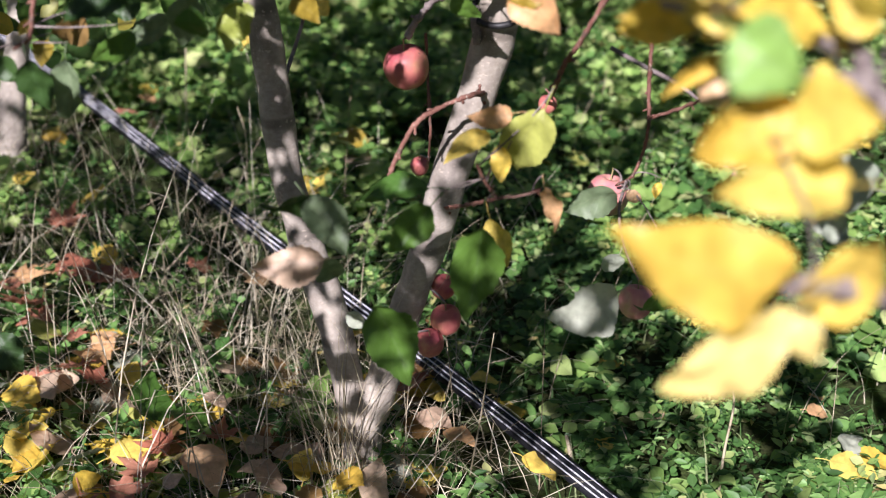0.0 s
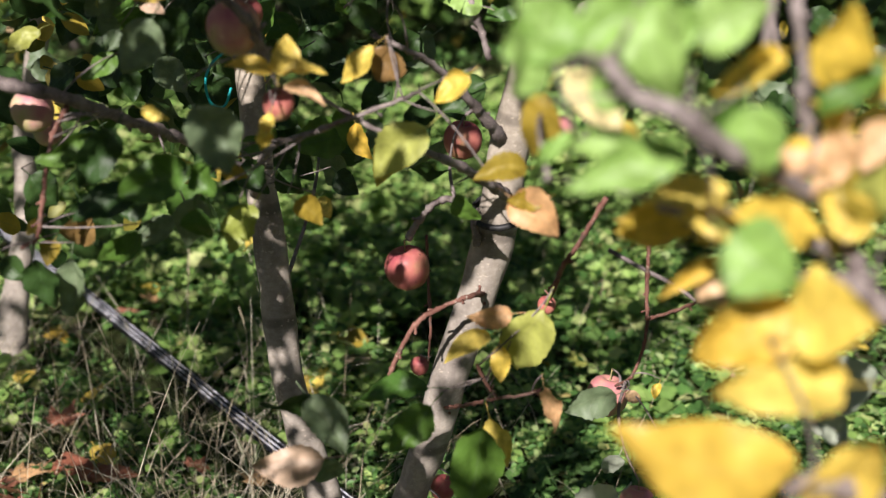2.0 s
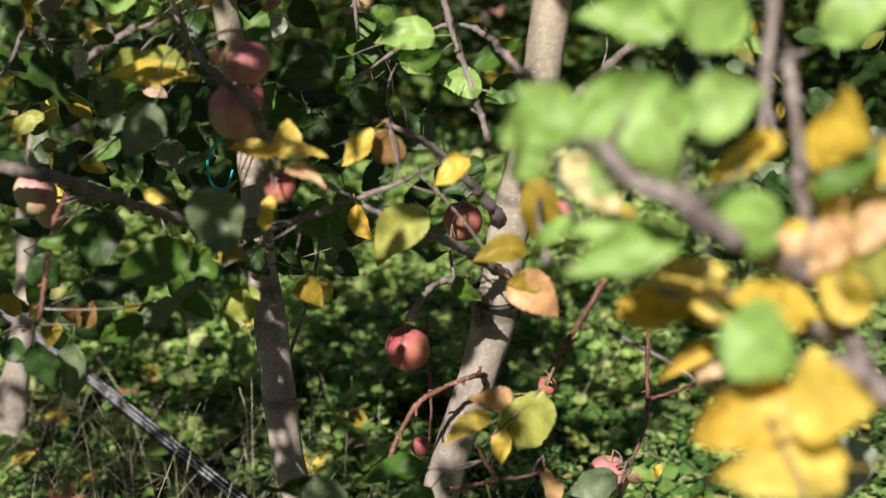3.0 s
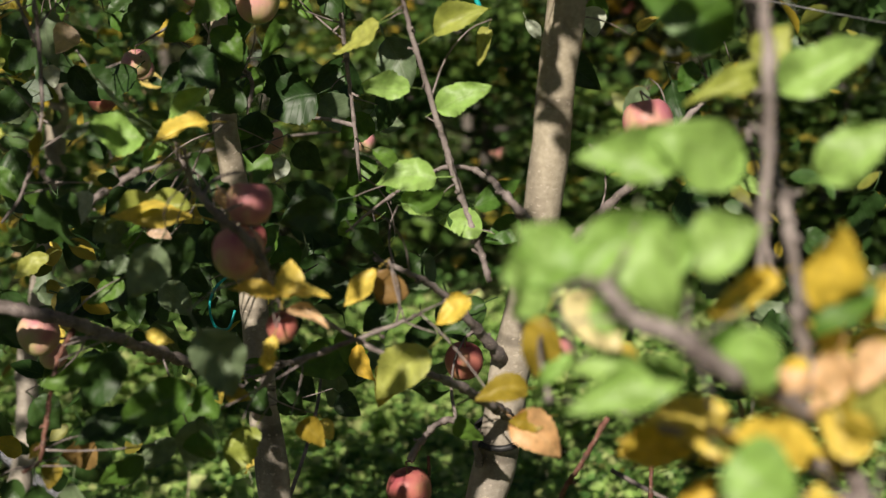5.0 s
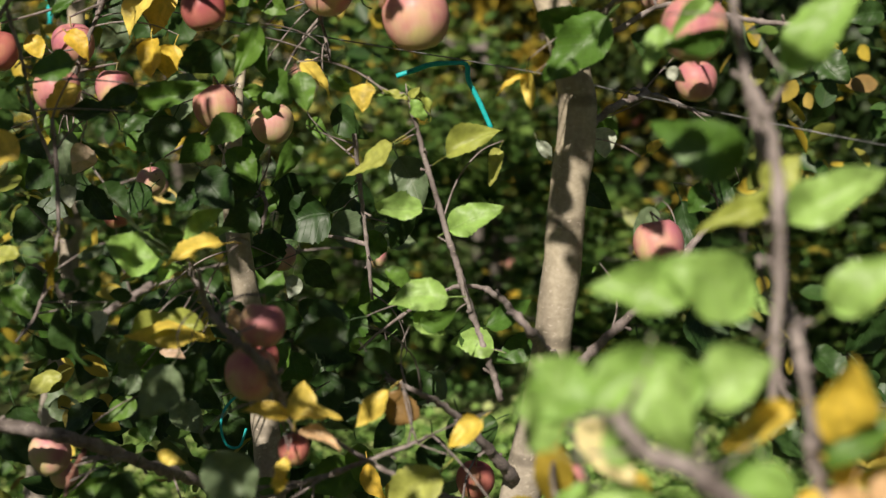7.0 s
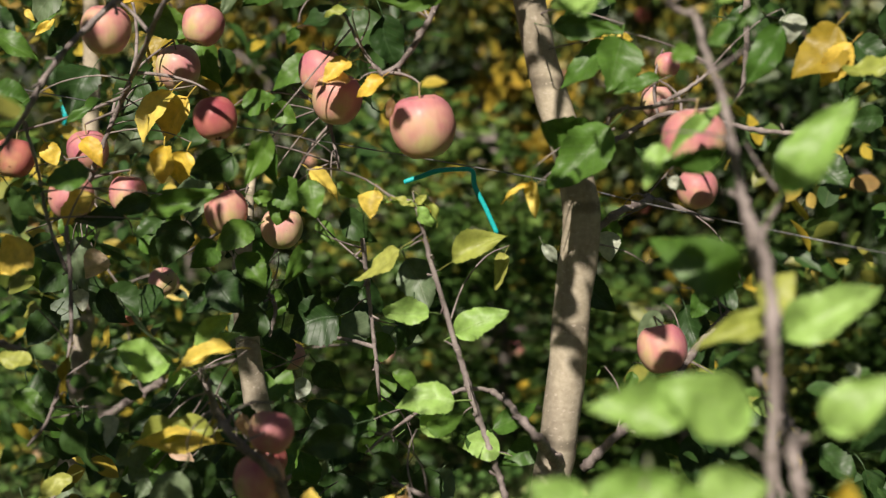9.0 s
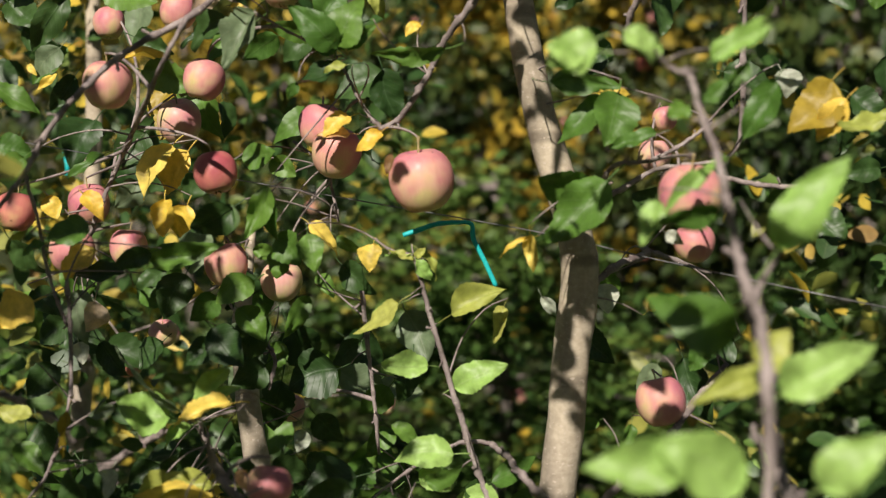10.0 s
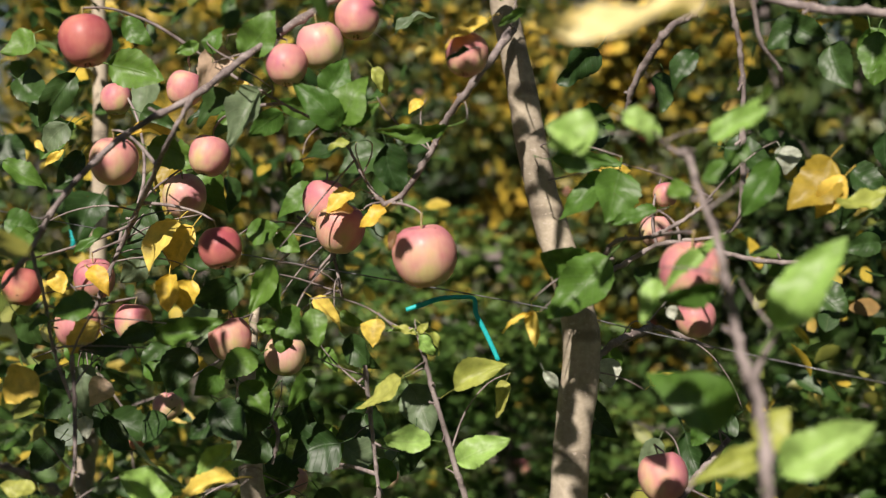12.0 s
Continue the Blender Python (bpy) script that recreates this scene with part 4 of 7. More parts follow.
branch(left_tree, "branch", [(-0.724, 2.76, 0.786, 0.0107), (-0.783, 2.7, 0.858, 0.0079), (-0.847, 2.65, 0.897, 0.006)], TWIG, "", 8)
branch(near_tree, "branch", [(0.313, 1.6, 1.604, 0.0032), (0.326, 1.62, 1.551, 0.0027), (0.351, 1.64, 1.521, 0.0023), (0.359, 1.66, 1.504, 0.0016)], TWIG, "", 8)
branch(near_tree, "branch", [(0.243, 1.2, 1.122, 0.0023), (0.251, 1.2, 1.094, 0.0023), (0.26, 1.2, 1.06, 0.0023), (0.267, 1.2, 1.013, 0.0021), (0.276, 1.2, 0.999, 0.0019)], TWIG, "", 8)
branch(v_tree, "branch", [(0.428, 1.7, 1.301, 0.0024), (0.346, 1.7, 1.303, 0.0028), (0.31, 1.72, 1.31, 0.0029), (0.242, 1.75, 1.323, 0.0027), (0.19, 1.78, 1.294, 0.0034), (0.161, 1.76, 1.281, 0.0044)], TWIG, "", 8)
# unseen limbs overhead and beside the path, added to carry the shading leaves
branch(near_tree, "branch", [(1.05, 0.65, 0.65, 0.02), (1.1, 0.5, 1.2, 0.017), (0.92, 0.4, 1.6, 0.012), (0.75, 0.3, 1.85, 0.006)], TWIG)
branch(near_tree, "branch", [(1.1, 0.5, 1.2, 0.014), (0.8, 0.0, 1.6, 0.011), (0.4, -0.3, 1.75, 0.008), (0.0, -0.45, 1.8, 0.004)], TWIG)
branch(near_tree, "branch", [(0.92, 0.4, 1.6, 0.01), (0.5, 0.5, 1.72, 0.008), (0.1, 0.55, 1.74, 0.006), (-0.25, 0.8, 1.9, 0.004)], TWIG)
branch(near_tree, "branch", [(1.1, 0.5, 1.2, 0.016), (1.25, 0.9, 1.9, 0.013), (1.3, 1.6, 2.3, 0.01), (1.3, 2.3, 2.5, 0.005)], TWIG)
branch(near_tree, "branch", [(1.25, 0.9, 1.9, 0.01), (0.7, 1.3, 2.1, 0.008), (0.1, 1.5, 2.15, 0.005), (-0.25, 1.5, 2.2, 0.003)], TWIG)
branch(near_tree, "branch", [(1.05, 0.65, 0.65, 0.014), (0.8, 0.6, 0.8, 0.01), (0.55, 0.55, 0.9, 0.007), (0.4, 0.5, 0.95, 0.004)], TWIG)
branch(v_tree, "branch", [(0.07, 1.8, 1.9, 0.011), (0.05, 1.9, 2.4, 0.01), (0.0, 2.0, 2.9, 0.007), (-0.05, 2.05, 3.4, 0.003)], TWIG)
branch(v_tree, "branch", [(0.05, 1.88, 2.3, 0.008), (-0.3, 2.0, 2.5, 0.007), (-0.75, 2.15, 2.8, 0.003)], TWIG)
branch(v_tree, "branch", [(0.05, 1.88, 2.25, 0.009), (0.5, 2.1, 2.45, 0.008), (1.1, 2.5, 2.6, 0.006), (1.9, 2.9, 2.7, 0.003)], TWIG)
branch(near_tree, "branch", [(0.1, 1.5, 2.15, 0.006), (-0.02, 1.25, 2.0, 0.005), (-0.08, 1.1, 1.85, 0.004), (-0.1, 1.05, 1.7, 0.003)], TWIG)
branch(shade_tree, "branch", [(-1.02, 0.73, 1.2, 0.012), (-0.8, 0.72, 1.45, 0.009), (-0.55, 0.7, 1.6, 0.006), (-0.4, 0.68, 1.75, 0.003)], TWIG)
branch(shade_tree, "branch", [(-0.96, 0.76, 1.7, 0.012), (-0.7, 0.4, 1.75, 0.009), (-0.5, 0.0, 1.65, 0.006), (-0.35, -0.2, 1.6, 0.003)], TWIG)
# single leaves
set_leaf(v_tree, "y", (-0.437, 1.920, 1.462), (-0.362, 1.899, 1.448), 0.028, 40)
set_leaf(v_tree, "g", (-0.406, 1.880, 1.443), (-0.333, 1.870, 1.419), 0.040, 21)
set_leaf(v_tree, "g", (-0.264, 1.900, 1.505), (-0.326, 1.884, 1.452), 0.033, -6)
set_leaf(v_tree, "d", (-0.303, 1.900, 1.498), (-0.362, 1.903, 1.474), 0.023, 23)
set_leaf(v_tree, "d", (-0.592, 2.000, 1.501), (-0.544, 1.989, 1.480), 0.035, 16)
set_leaf(v_tree, "g", (-0.545, 2.050, 1.481), (-0.588, 2.030, 1.429), 0.033, 24)
set_leaf(v_tree, "g", (-0.631, 2.000, 1.428), (-0.571, 2.005, 1.393), 0.032, -24)
set_leaf(v_tree, "d", (-0.510, 1.950, 1.439), (-0.540, 1.936, 1.392), 0.027, -9)
set_leaf(v_tree, "y", (-0.519, 1.900, 1.440), (-0.546, 1.898, 1.417), 0.011, -6)
set_leaf(v_tree, "y", (-0.557, 1.900, 1.452), (-0.544, 1.894, 1.439), 0.009, -16)
set_leaf(v_tree, "g", (-0.584, 1.850, 1.349), (-0.541, 1.858, 1.339), 0.033, -11)
set_leaf(v_tree, "g", (-0.536, 1.800, 1.335), (-0.565, 1.789, 1.308), 0.029, -5)
set_leaf(v_tree, "g", (-0.424, 1.740, 1.339), (-0.468, 1.745, 1.309), 0.016, 35)
set_leaf(v_tree, "d", (-0.407, 1.900, 1.365), (-0.446, 1.896, 1.315), 0.045, -14)
set_leaf(v_tree, "s", (-0.420, 1.900, 1.303), (-0.445, 1.887, 1.269), 0.031, -15)
set_leaf(v_tree, "y", (-0.361, 1.840, 1.348), (-0.395, 1.809, 1.286), 0.044, 23)
set_leaf(v_tree, "y", (-0.349, 1.880, 1.341), (-0.385, 1.893, 1.284), 0.039, -15)
set_leaf(v_tree, "y", (-0.368, 1.820, 1.282), (-0.360, 1.803, 1.234), 0.036, 21)
set_leaf(v_tree, "y", (-0.344, 1.840, 1.274), (-0.359, 1.846, 1.231), 0.032, -6)
set_leaf(v_tree, "a", (-0.378, 2.000, 1.396), (-0.406, 1.989, 1.353), 0.047, -11)
set_leaf(v_tree, "a", (-0.404, 2.050, 1.433), (-0.431, 2.032, 1.387), 0.039, -19)
set_leaf(v_tree, "g", (-0.269, 1.800, 1.333), (-0.222, 1.781, 1.341), 0.028, 7)
set_leaf(v_tree, "g", (-0.235, 1.800, 1.329), (-0.202, 1.797, 1.311), 0.025, 11)
set_leaf(v_tree, "g", (-0.223, 1.700, 1.303), (-0.251, 1.710, 1.244), 0.026, -7)
set_leaf(v_tree, "g", (-0.227, 1.720, 1.291), (-0.221, 1.700, 1.245), 0.024, 15)
set_leaf(v_tree, "d", (-0.269, 1.720, 1.277), (-0.323, 1.730, 1.246), 0.036, -25)
set_leaf(v_tree, "g", (-0.370, 1.740, 1.213), (-0.283, 1.718, 1.233), 0.028, 5)
set_leaf(v_tree, "g", (-0.408, 1.600, 1.264), (-0.453, 1.591, 1.248), 0.035, 22)
set_leaf(v_tree, "g", (-0.457, 1.600, 1.245), (-0.481, 1.593, 1.233), 0.011, 30)
set_leaf(v_tree, "y", (-0.415, 1.660, 1.231), (-0.460, 1.667, 1.202), 0.028, -40)
set_leaf(v_tree, "y", (-0.521, 1.840, 1.285), (-0.505, 1.834, 1.257), 0.025, 8)
set_leaf(v_tree, "y", (-0.475, 1.840, 1.288), (-0.449, 1.824, 1.261), 0.024, 12)
set_leaf(v_tree, "d", (-0.353, 1.660, 1.229), (-0.396, 1.650, 1.212), 0.023, -15)
set_leaf(v_tree, "d", (-0.383, 1.660, 1.207), (-0.447, 1.672, 1.199), 0.028, 30)
set_leaf(v_tree, "g", (-0.220, 1.740, 1.241), (-0.187, 1.725, 1.209), 0.037, 15)
set_leaf(v_tree, "g", (-0.179, 1.700, 1.248), (-0.167, 1.681, 1.203), 0.026, 7)
set_leaf(v_tree, "y", (-0.183, 1.760, 1.256), (-0.147, 1.757, 1.220), 0.023, 40)
set_leaf(v_tree, "g", (-0.150, 1.760, 1.240), (-0.120, 1.757, 1.221), 0.014, 18)
set_leaf(v_tree, "y", (-0.105, 1.740, 1.233), (-0.110, 1.726, 1.202), 0.024, -12)
set_leaf(v_tree, "g", (-0.216, 1.760, 1.222), (-0.225, 1.754, 1.191), 0.027, 22)
set_leaf(v_tree, "g", (-0.247, 1.740, 1.189), (-0.290, 1.725, 1.163), 0.035, -15)
set_leaf(v_tree, "g", (-0.300, 1.780, 1.167), (-0.329, 1.767, 1.137), 0.029, -16)
set_leaf(v_tree, "g", (-0.257, 1.800, 1.222), (-0.222, 1.805, 1.213), 0.018, 10)
set_leaf(v_tree, "y", (-0.476, 1.620, 1.178), (-0.516, 1.614, 1.151), 0.039, 20)
set_leaf(v_tree, "s", (-0.472, 1.800, 1.172), (-0.462, 1.781, 1.108), 0.036, 5)
set_leaf(v_tree, "t", (-0.448, 1.780, 1.160), (-0.457, 1.773, 1.123), 0.032, -22)
set_leaf(v_tree, "p", (-0.474, 1.800, 1.107), (-0.466, 1.788, 1.080), 0.018, -8)
set_leaf(v_tree, "a", (-0.430, 1.580, 1.064), (-0.438, 1.576, 1.011), 0.012, -20)
set_leaf(v_tree, "d", (-0.414, 1.520, 1.012), (-0.387, 1.532, 0.946), 0.035, 40)
set_leaf(v_tree, "g", (-0.479, 1.600, 1.112), (-0.514, 1.595, 1.103), 0.022, 40)
set_leaf(v_tree, "v", (-0.476, 1.600, 1.055), (-0.515, 1.593, 1.059), 0.020, 40)
set_leaf(v_tree, "l", (-0.323, 1.600, 1.052), (-0.380, 1.585, 1.073), 0.046, -15)
set_leaf(v_tree, "s", (-0.383, 1.600, 1.064), (-0.413, 1.599, 1.053), 0.011, -23)
set_leaf(v_tree, "s", (-0.307, 1.580, 1.062), (-0.381, 1.569, 1.127), 0.017, -40)
set_leaf(v_tree, "l", (-0.296, 1.620, 1.063), (-0.255, 1.609, 1.105), 0.024, -12)
set_leaf(v_tree, "l", (-0.291, 1.620, 1.060), (-0.248, 1.629, 1.082), 0.015, 6)
set_leaf(v_tree, "y", (-0.253, 1.600, 1.067), (-0.315, 1.570, 1.051), 0.021, 40)
set_leaf(v_tree, "l", (-0.304, 1.620, 1.038), (-0.334, 1.609, 1.018), 0.016, 22)
set_leaf(v_tree, "v", (-0.270, 1.560, 0.985), (-0.378, 1.572, 0.973), 0.032, -35)
set_leaf(v_tree, "y", (-0.265, 1.540, 0.977), (-0.350, 1.533, 0.980), 0.024, -35)
set_leaf(v_tree, "y", (-0.198, 1.500, 1.002), (-0.222, 1.490, 0.983), 0.008, 26)
set_leaf(v_tree, "o", (-0.232, 1.500, 1.015), (-0.220, 1.491, 0.993), 0.015, -9)
set_leaf(v_tree, "d", (-0.159, 1.860, 1.064), (-0.221, 1.865, 1.039), 0.053, -7)
set_leaf(v_tree, "d", (-0.124, 1.700, 0.962), (-0.189, 1.694, 0.940), 0.052, 25)
set_leaf(v_tree, "g", (-0.190, 1.800, 1.165), (-0.219, 1.797, 1.111), 0.021, -8)
set_leaf(v_tree, "v", (-0.075, 1.720, 1.165), (-0.121, 1.729, 1.123), 0.027, -30)
set_leaf(v_tree, "l", (-0.041, 1.720, 1.090), (-0.099, 1.694, 1.092), 0.024, 20)
set_leaf(v_tree, "l", (-0.010, 1.700, 0.989), (-0.081, 1.700, 0.982), 0.041, 15)
set_leaf(v_tree, "l", (-0.052, 1.720, 0.964), (-0.011, 1.725, 0.940), 0.028, 16)
set_leaf(v_tree, "g", (-0.190, 1.950, 1.177), (-0.171, 1.936, 1.147), 0.018, 5)
set_leaf(v_tree, "d", (-0.256, 1.900, 1.094), (-0.292, 1.889, 1.063), 0.035, 11)
set_leaf(v_tree, "g", (-0.237, 1.920, 1.091), (-0.259, 1.915, 1.047), 0.030, -6)
set_leaf(v_tree, "d", (-0.513, 1.900, 1.123), (-0.553, 1.909, 1.092), 0.034, -9)
set_leaf(v_tree, "d", (-0.358, 1.900, 1.182), (-0.386, 1.891, 1.124), 0.044, -10)
set_leaf(v_tree, "d", (-0.571, 1.950, 1.155), (-0.529, 1.930, 1.119), 0.030, -7)
set_leaf(v_tree, "g", (-0.428, 1.950, 1.155), (-0.389, 1.943, 1.133), 0.027, -16)
set_leaf(v_tree, "d", (-0.331, 1.950, 1.087), (-0.370, 1.956, 1.055), 0.033, 6)
set_leaf(v_tree, "g", (-0.098, 1.950, 1.026), (-0.136, 1.958, 0.986), 0.035, -19)
set_leaf(v_tree, "d", (-0.196, 1.950, 0.988), (-0.159, 1.954, 0.949), 0.039, 14)
set_leaf(v_tree, "g", (-0.093, 2.000, 0.955), (-0.131, 1.983, 0.927), 0.031, 13)
set_leaf(v_tree, "g", (-0.540, 1.900, 0.944), (-0.505, 1.905, 0.913), 0.027, -12)
set_leaf(v_tree, "d", (-0.409, 2.000, 1.080), (-0.442, 2.007, 1.040), 0.034, 17)
set_leaf(v_tree, "g", (-0.393, 1.700, 0.920), (-0.343, 1.687, 0.943), 0.027, 5)
set_leaf(v_tree, "d", (-0.335, 1.750, 0.900), (-0.287, 1.751, 0.921), 0.034, -16)
set_leaf(v_tree, "g", (-0.187, 1.900, 1.485), (-0.250, 1.892, 1.503), 0.024, -17)
set_leaf(v_tree, "g", (-0.117, 1.720, 1.491), (-0.170, 1.725, 1.480), 0.033, -30)
set_leaf(v_tree, "g", (-0.143, 1.720, 1.461), (-0.178, 1.706, 1.490), 0.039, 15)
set_leaf(v_tree, "d", (-0.134, 1.700, 1.441), (-0.203, 1.714, 1.414), 0.035, 35)
set_leaf(v_tree, "v", (-0.131, 1.680, 1.441), (-0.158, 1.680, 1.437), 0.009, -30)
set_leaf(v_tree, "g", (-0.019, 1.700, 1.460), (-0.106, 1.691, 1.445), 0.023, -40)
set_leaf(v_tree, "g", (-0.190, 1.700, 1.422), (-0.199, 1.698, 1.401), 0.013, -22)
set_leaf(v_tree, "o", (-0.132, 1.740, 1.363), (-0.172, 1.733, 1.360), 0.015, 19)
set_leaf(v_tree, "y", (-0.131, 1.740, 1.383), (-0.165, 1.728, 1.360), 0.023, -30)
set_leaf(v_tree, "y", (-0.095, 1.740, 1.365), (-0.121, 1.731, 1.337), 0.024, -27)
set_leaf(v_tree, "y", (-0.051, 1.800, 1.496), (-0.068, 1.792, 1.480), 0.015, 6)
set_leaf(v_tree, "l", (-0.056, 1.740, 1.220), (-0.094, 1.746, 1.216), 0.009, 40)
set_leaf(v_tree, "v", (-0.051, 1.740, 1.225), (-0.026, 1.737, 1.193), 0.017, -40)
set_leaf(v_tree, "v", (-0.013, 1.740, 1.148), (0.051, 1.739, 1.181), 0.027, 15)
set_leaf(v_tree, "v", (0.051, 1.800, 1.151), (0.037, 1.782, 1.110), 0.017, 20)
set_leaf(v_tree, "l", (-0.009, 1.740, 1.061), (0.051, 1.724, 1.092), 0.038, -10)
set_leaf(v_tree, "g", (0.035, 1.740, 0.946), (0.093, 1.724, 0.981), 0.028, -20)
set_leaf(v_tree, "l", (0.044, 1.740, 0.917), (-0.009, 1.747, 0.928), 0.030, 10)
set_leaf(v_tree, "g", (0.095, 1.760, 0.926), (0.047, 1.762, 0.896), 0.029, 17)
set_leaf(v_tree, "g", (0.160, 1.660, 1.403), (0.107, 1.665, 1.352), 0.030, 15)
set_leaf(v_tree, "g", (0.174, 1.640, 1.408), (0.156, 1.618, 1.348), 0.052, -10)
set_leaf(v_tree, "g", (0.213, 1.620, 1.364), (0.162, 1.619, 1.346), 0.020, 30)
set_leaf(v_tree, "g", (0.099, 1.640, 1.420), (0.174, 1.643, 1.421), 0.021, 45)
set_leaf(v_tree, "g", (0.145, 1.660, 1.292), (0.081, 1.637, 1.317), 0.047, -10)
set_leaf(v_tree, "g", (0.162, 1.640, 1.311), (0.094, 1.639, 1.239), 0.050, 10)
set_leaf(v_tree, "y", (0.155, 1.700, 1.409), (0.193, 1.698, 1.409), 0.013, -30)
set_leaf(v_tree, "y", (0.075, 1.620, 1.252), (0.082, 1.624, 1.212), 0.017, -20)
set_leaf(v_tree, "y", (0.074, 1.620, 1.247), (0.040, 1.625, 1.227), 0.010, 30)
set_leaf(v_tree, "g", (0.319, 1.500, 1.417), (0.288, 1.509, 1.357), 0.031, 20)
set_leaf(v_tree, "p", (0.365, 1.700, 1.435), (0.374, 1.691, 1.406), 0.027, -12)
set_leaf(v_tree, "a", (0.400, 1.600, 1.420), (0.351, 1.592, 1.362), 0.051, -15)
set_leaf(v_tree, "y", (0.411, 1.580, 1.400), (0.377, 1.588, 1.357), 0.028, -20)
set_leaf(v_tree, "v", (0.448, 1.550, 1.385), (0.393, 1.543, 1.364), 0.017, -40)
set_leaf(v_tree, "d", (0.268, 1.780, 1.091), (0.302, 1.764, 1.013), 0.044, 11)
set_leaf(v_tree, "g", (0.277, 1.700, 1.123), (0.266, 1.705, 1.086), 0.021, -10)
set_leaf(v_tree, "s", (0.239, 1.800, 1.080), (0.214, 1.798, 1.042), 0.026, -20)
set_leaf(v_tree, "g", (0.208, 1.800, 1.005), (0.193, 1.792, 0.968), 0.017, -30)
set_leaf(v_tree, "g", (0.167, 1.800, 1.009), (0.139, 1.789, 0.997), 0.015, 19)
set_leaf(v_tree, "p", (0.368, 1.400, 1.087), (0.386, 1.404, 1.073), 0.012, -15)
set_leaf(v_tree, "p", (0.222, 1.600, 1.255), (0.240, 1.594, 1.242), 0.015, 18)
set_leaf(v_tree, "y", (0.222, 1.750, 1.152), (0.249, 1.751, 1.169), 0.013, -30)
set_leaf(v_tree, "s", (0.434, 1.900, 1.276), (0.408, 1.909, 1.225), 0.043, 10)
set_leaf(v_tree, "d", (0.350, 1.900, 1.094), (0.305, 1.886, 1.074), 0.036, -8)
set_leaf(v_tree, "d", (0.467, 1.950, 1.259), (0.500, 1.928, 1.223), 0.045, -8)
set_leaf(v_tree, "d", (0.254, 1.850, 1.264), (0.212, 1.850, 1.286), 0.040, -23)
set_leaf(v_tree, "d", (0.150, 1.950, 1.102), (0.201, 1.930, 1.060), 0.037, 5)
set_leaf(v_tree, "g", (0.201, 1.950, 1.177), (0.180, 1.958, 1.131), 0.030, 9)
set_leaf(v_tree, "p", (0.175, 1.900, 1.167), (0.188, 1.884, 1.132), 0.029, -7)
set_leaf(v_tree, "p", (0.102, 1.900, 1.153), (0.120, 1.899, 1.123), 0.016, 19)
set_leaf(v_tree, "l", (0.337, 1.700, 0.988), (0.383, 1.699, 0.962), 0.020, 21)
set_leaf(near_tree, "l", (0.111, 1.200, 1.442), (0.069, 1.206, 1.424), 0.033, 10)
set_leaf(near_tree, "l", (0.131, 1.180, 1.447), (0.158, 1.177, 1.424), 0.021, 20)
set_leaf(near_tree, "l", (0.204, 1.180, 1.425), (0.254, 1.181, 1.451), 0.019, 30)
set_leaf(near_tree, "l", (0.248, 1.130, 1.274), (0.299, 1.119, 1.348), 0.041, 15)
set_leaf(near_tree, "l", (0.237, 1.300, 1.341), (0.171, 1.276, 1.297), 0.010, -35)
set_leaf(near_tree, "l", (0.217, 1.300, 1.327), (0.175, 1.292, 1.290), 0.011, 35)
set_leaf(near_tree, "l", (0.168, 1.250, 1.307), (0.154, 1.241, 1.268), 0.022, 20)
set_leaf(near_tree, "g", (0.218, 1.220, 1.303), (0.157, 1.228, 1.287), 0.021, -30)
set_leaf(near_tree, "g", (0.223, 1.170, 1.201), (0.155, 1.162, 1.228), 0.041, -10)
set_leaf(near_tree, "v", (0.240, 1.120, 1.178), (0.257, 1.124, 1.213), 0.025, -15)
set_leaf(near_tree, "v", (0.239, 1.120, 1.176), (0.181, 1.101, 1.165), 0.023, 25)
set_leaf(near_tree, "l", (0.246, 1.100, 1.164), (0.310, 1.086, 1.211), 0.033, 25)
set_leaf(near_tree, "l", (0.192, 0.950, 1.132), (0.131, 0.933, 1.164), 0.038, 10)
set_leaf(near_tree, "l", (0.149, 0.950, 1.140), (0.085, 0.934, 1.148), 0.029, 20)
set_leaf(near_tree, "l", (0.243, 0.950, 1.128), (0.282, 0.927, 1.166), 0.036, 15)
set_leaf(near_tree, "g", (0.240, 1.300, 1.408), (0.216, 1.303, 1.390), 0.020, 24)
set_leaf(near_tree, "g", (0.208, 1.350, 1.389), (0.186, 1.340, 1.378), 0.019, 10)
set_leaf(near_tree, "g", (0.255, 1.300, 1.427), (0.229, 1.294, 1.398), 0.015, -25)
set_leaf(v_tree, "g", (-0.258, 1.700, 1.544), (-0.219, 1.685, 1.593), 0.041, 10)
set_leaf(v_tree, "g", (-0.449, 1.850, 1.546), (-0.379, 1.857, 1.526), 0.048, 10)
set_leaf(v_tree, "g", (-0.144, 1.700, 1.460), (-0.194, 1.673, 1.505), 0.035, -10)
set_leaf(v_tree, "g", (-0.143, 1.700, 1.463), (-0.121, 1.685, 1.515), 0.041, -10)
set_leaf(v_tree, "g", (-0.140, 1.700, 1.465), (-0.098, 1.697, 1.486), 0.020, 20)
set_leaf(v_tree, "g", (-0.162, 1.710, 1.497), (-0.137, 1.714, 1.541), 0.033, 10)
set_leaf(v_tree, "t", (-0.281, 1.720, 1.555), (-0.301, 1.704, 1.501), 0.033, -30)
set_leaf(v_tree, "g", (-0.292, 1.700, 1.544), (-0.287, 1.702, 1.579), 0.020, -20)
set_leaf(v_tree, "g", (-0.308, 1.700, 1.557), (-0.336, 1.699, 1.546), 0.014, -20)
set_leaf(v_tree, "s", (-0.244, 1.740, 1.506), (-0.281, 1.712, 1.446), 0.035, 23)
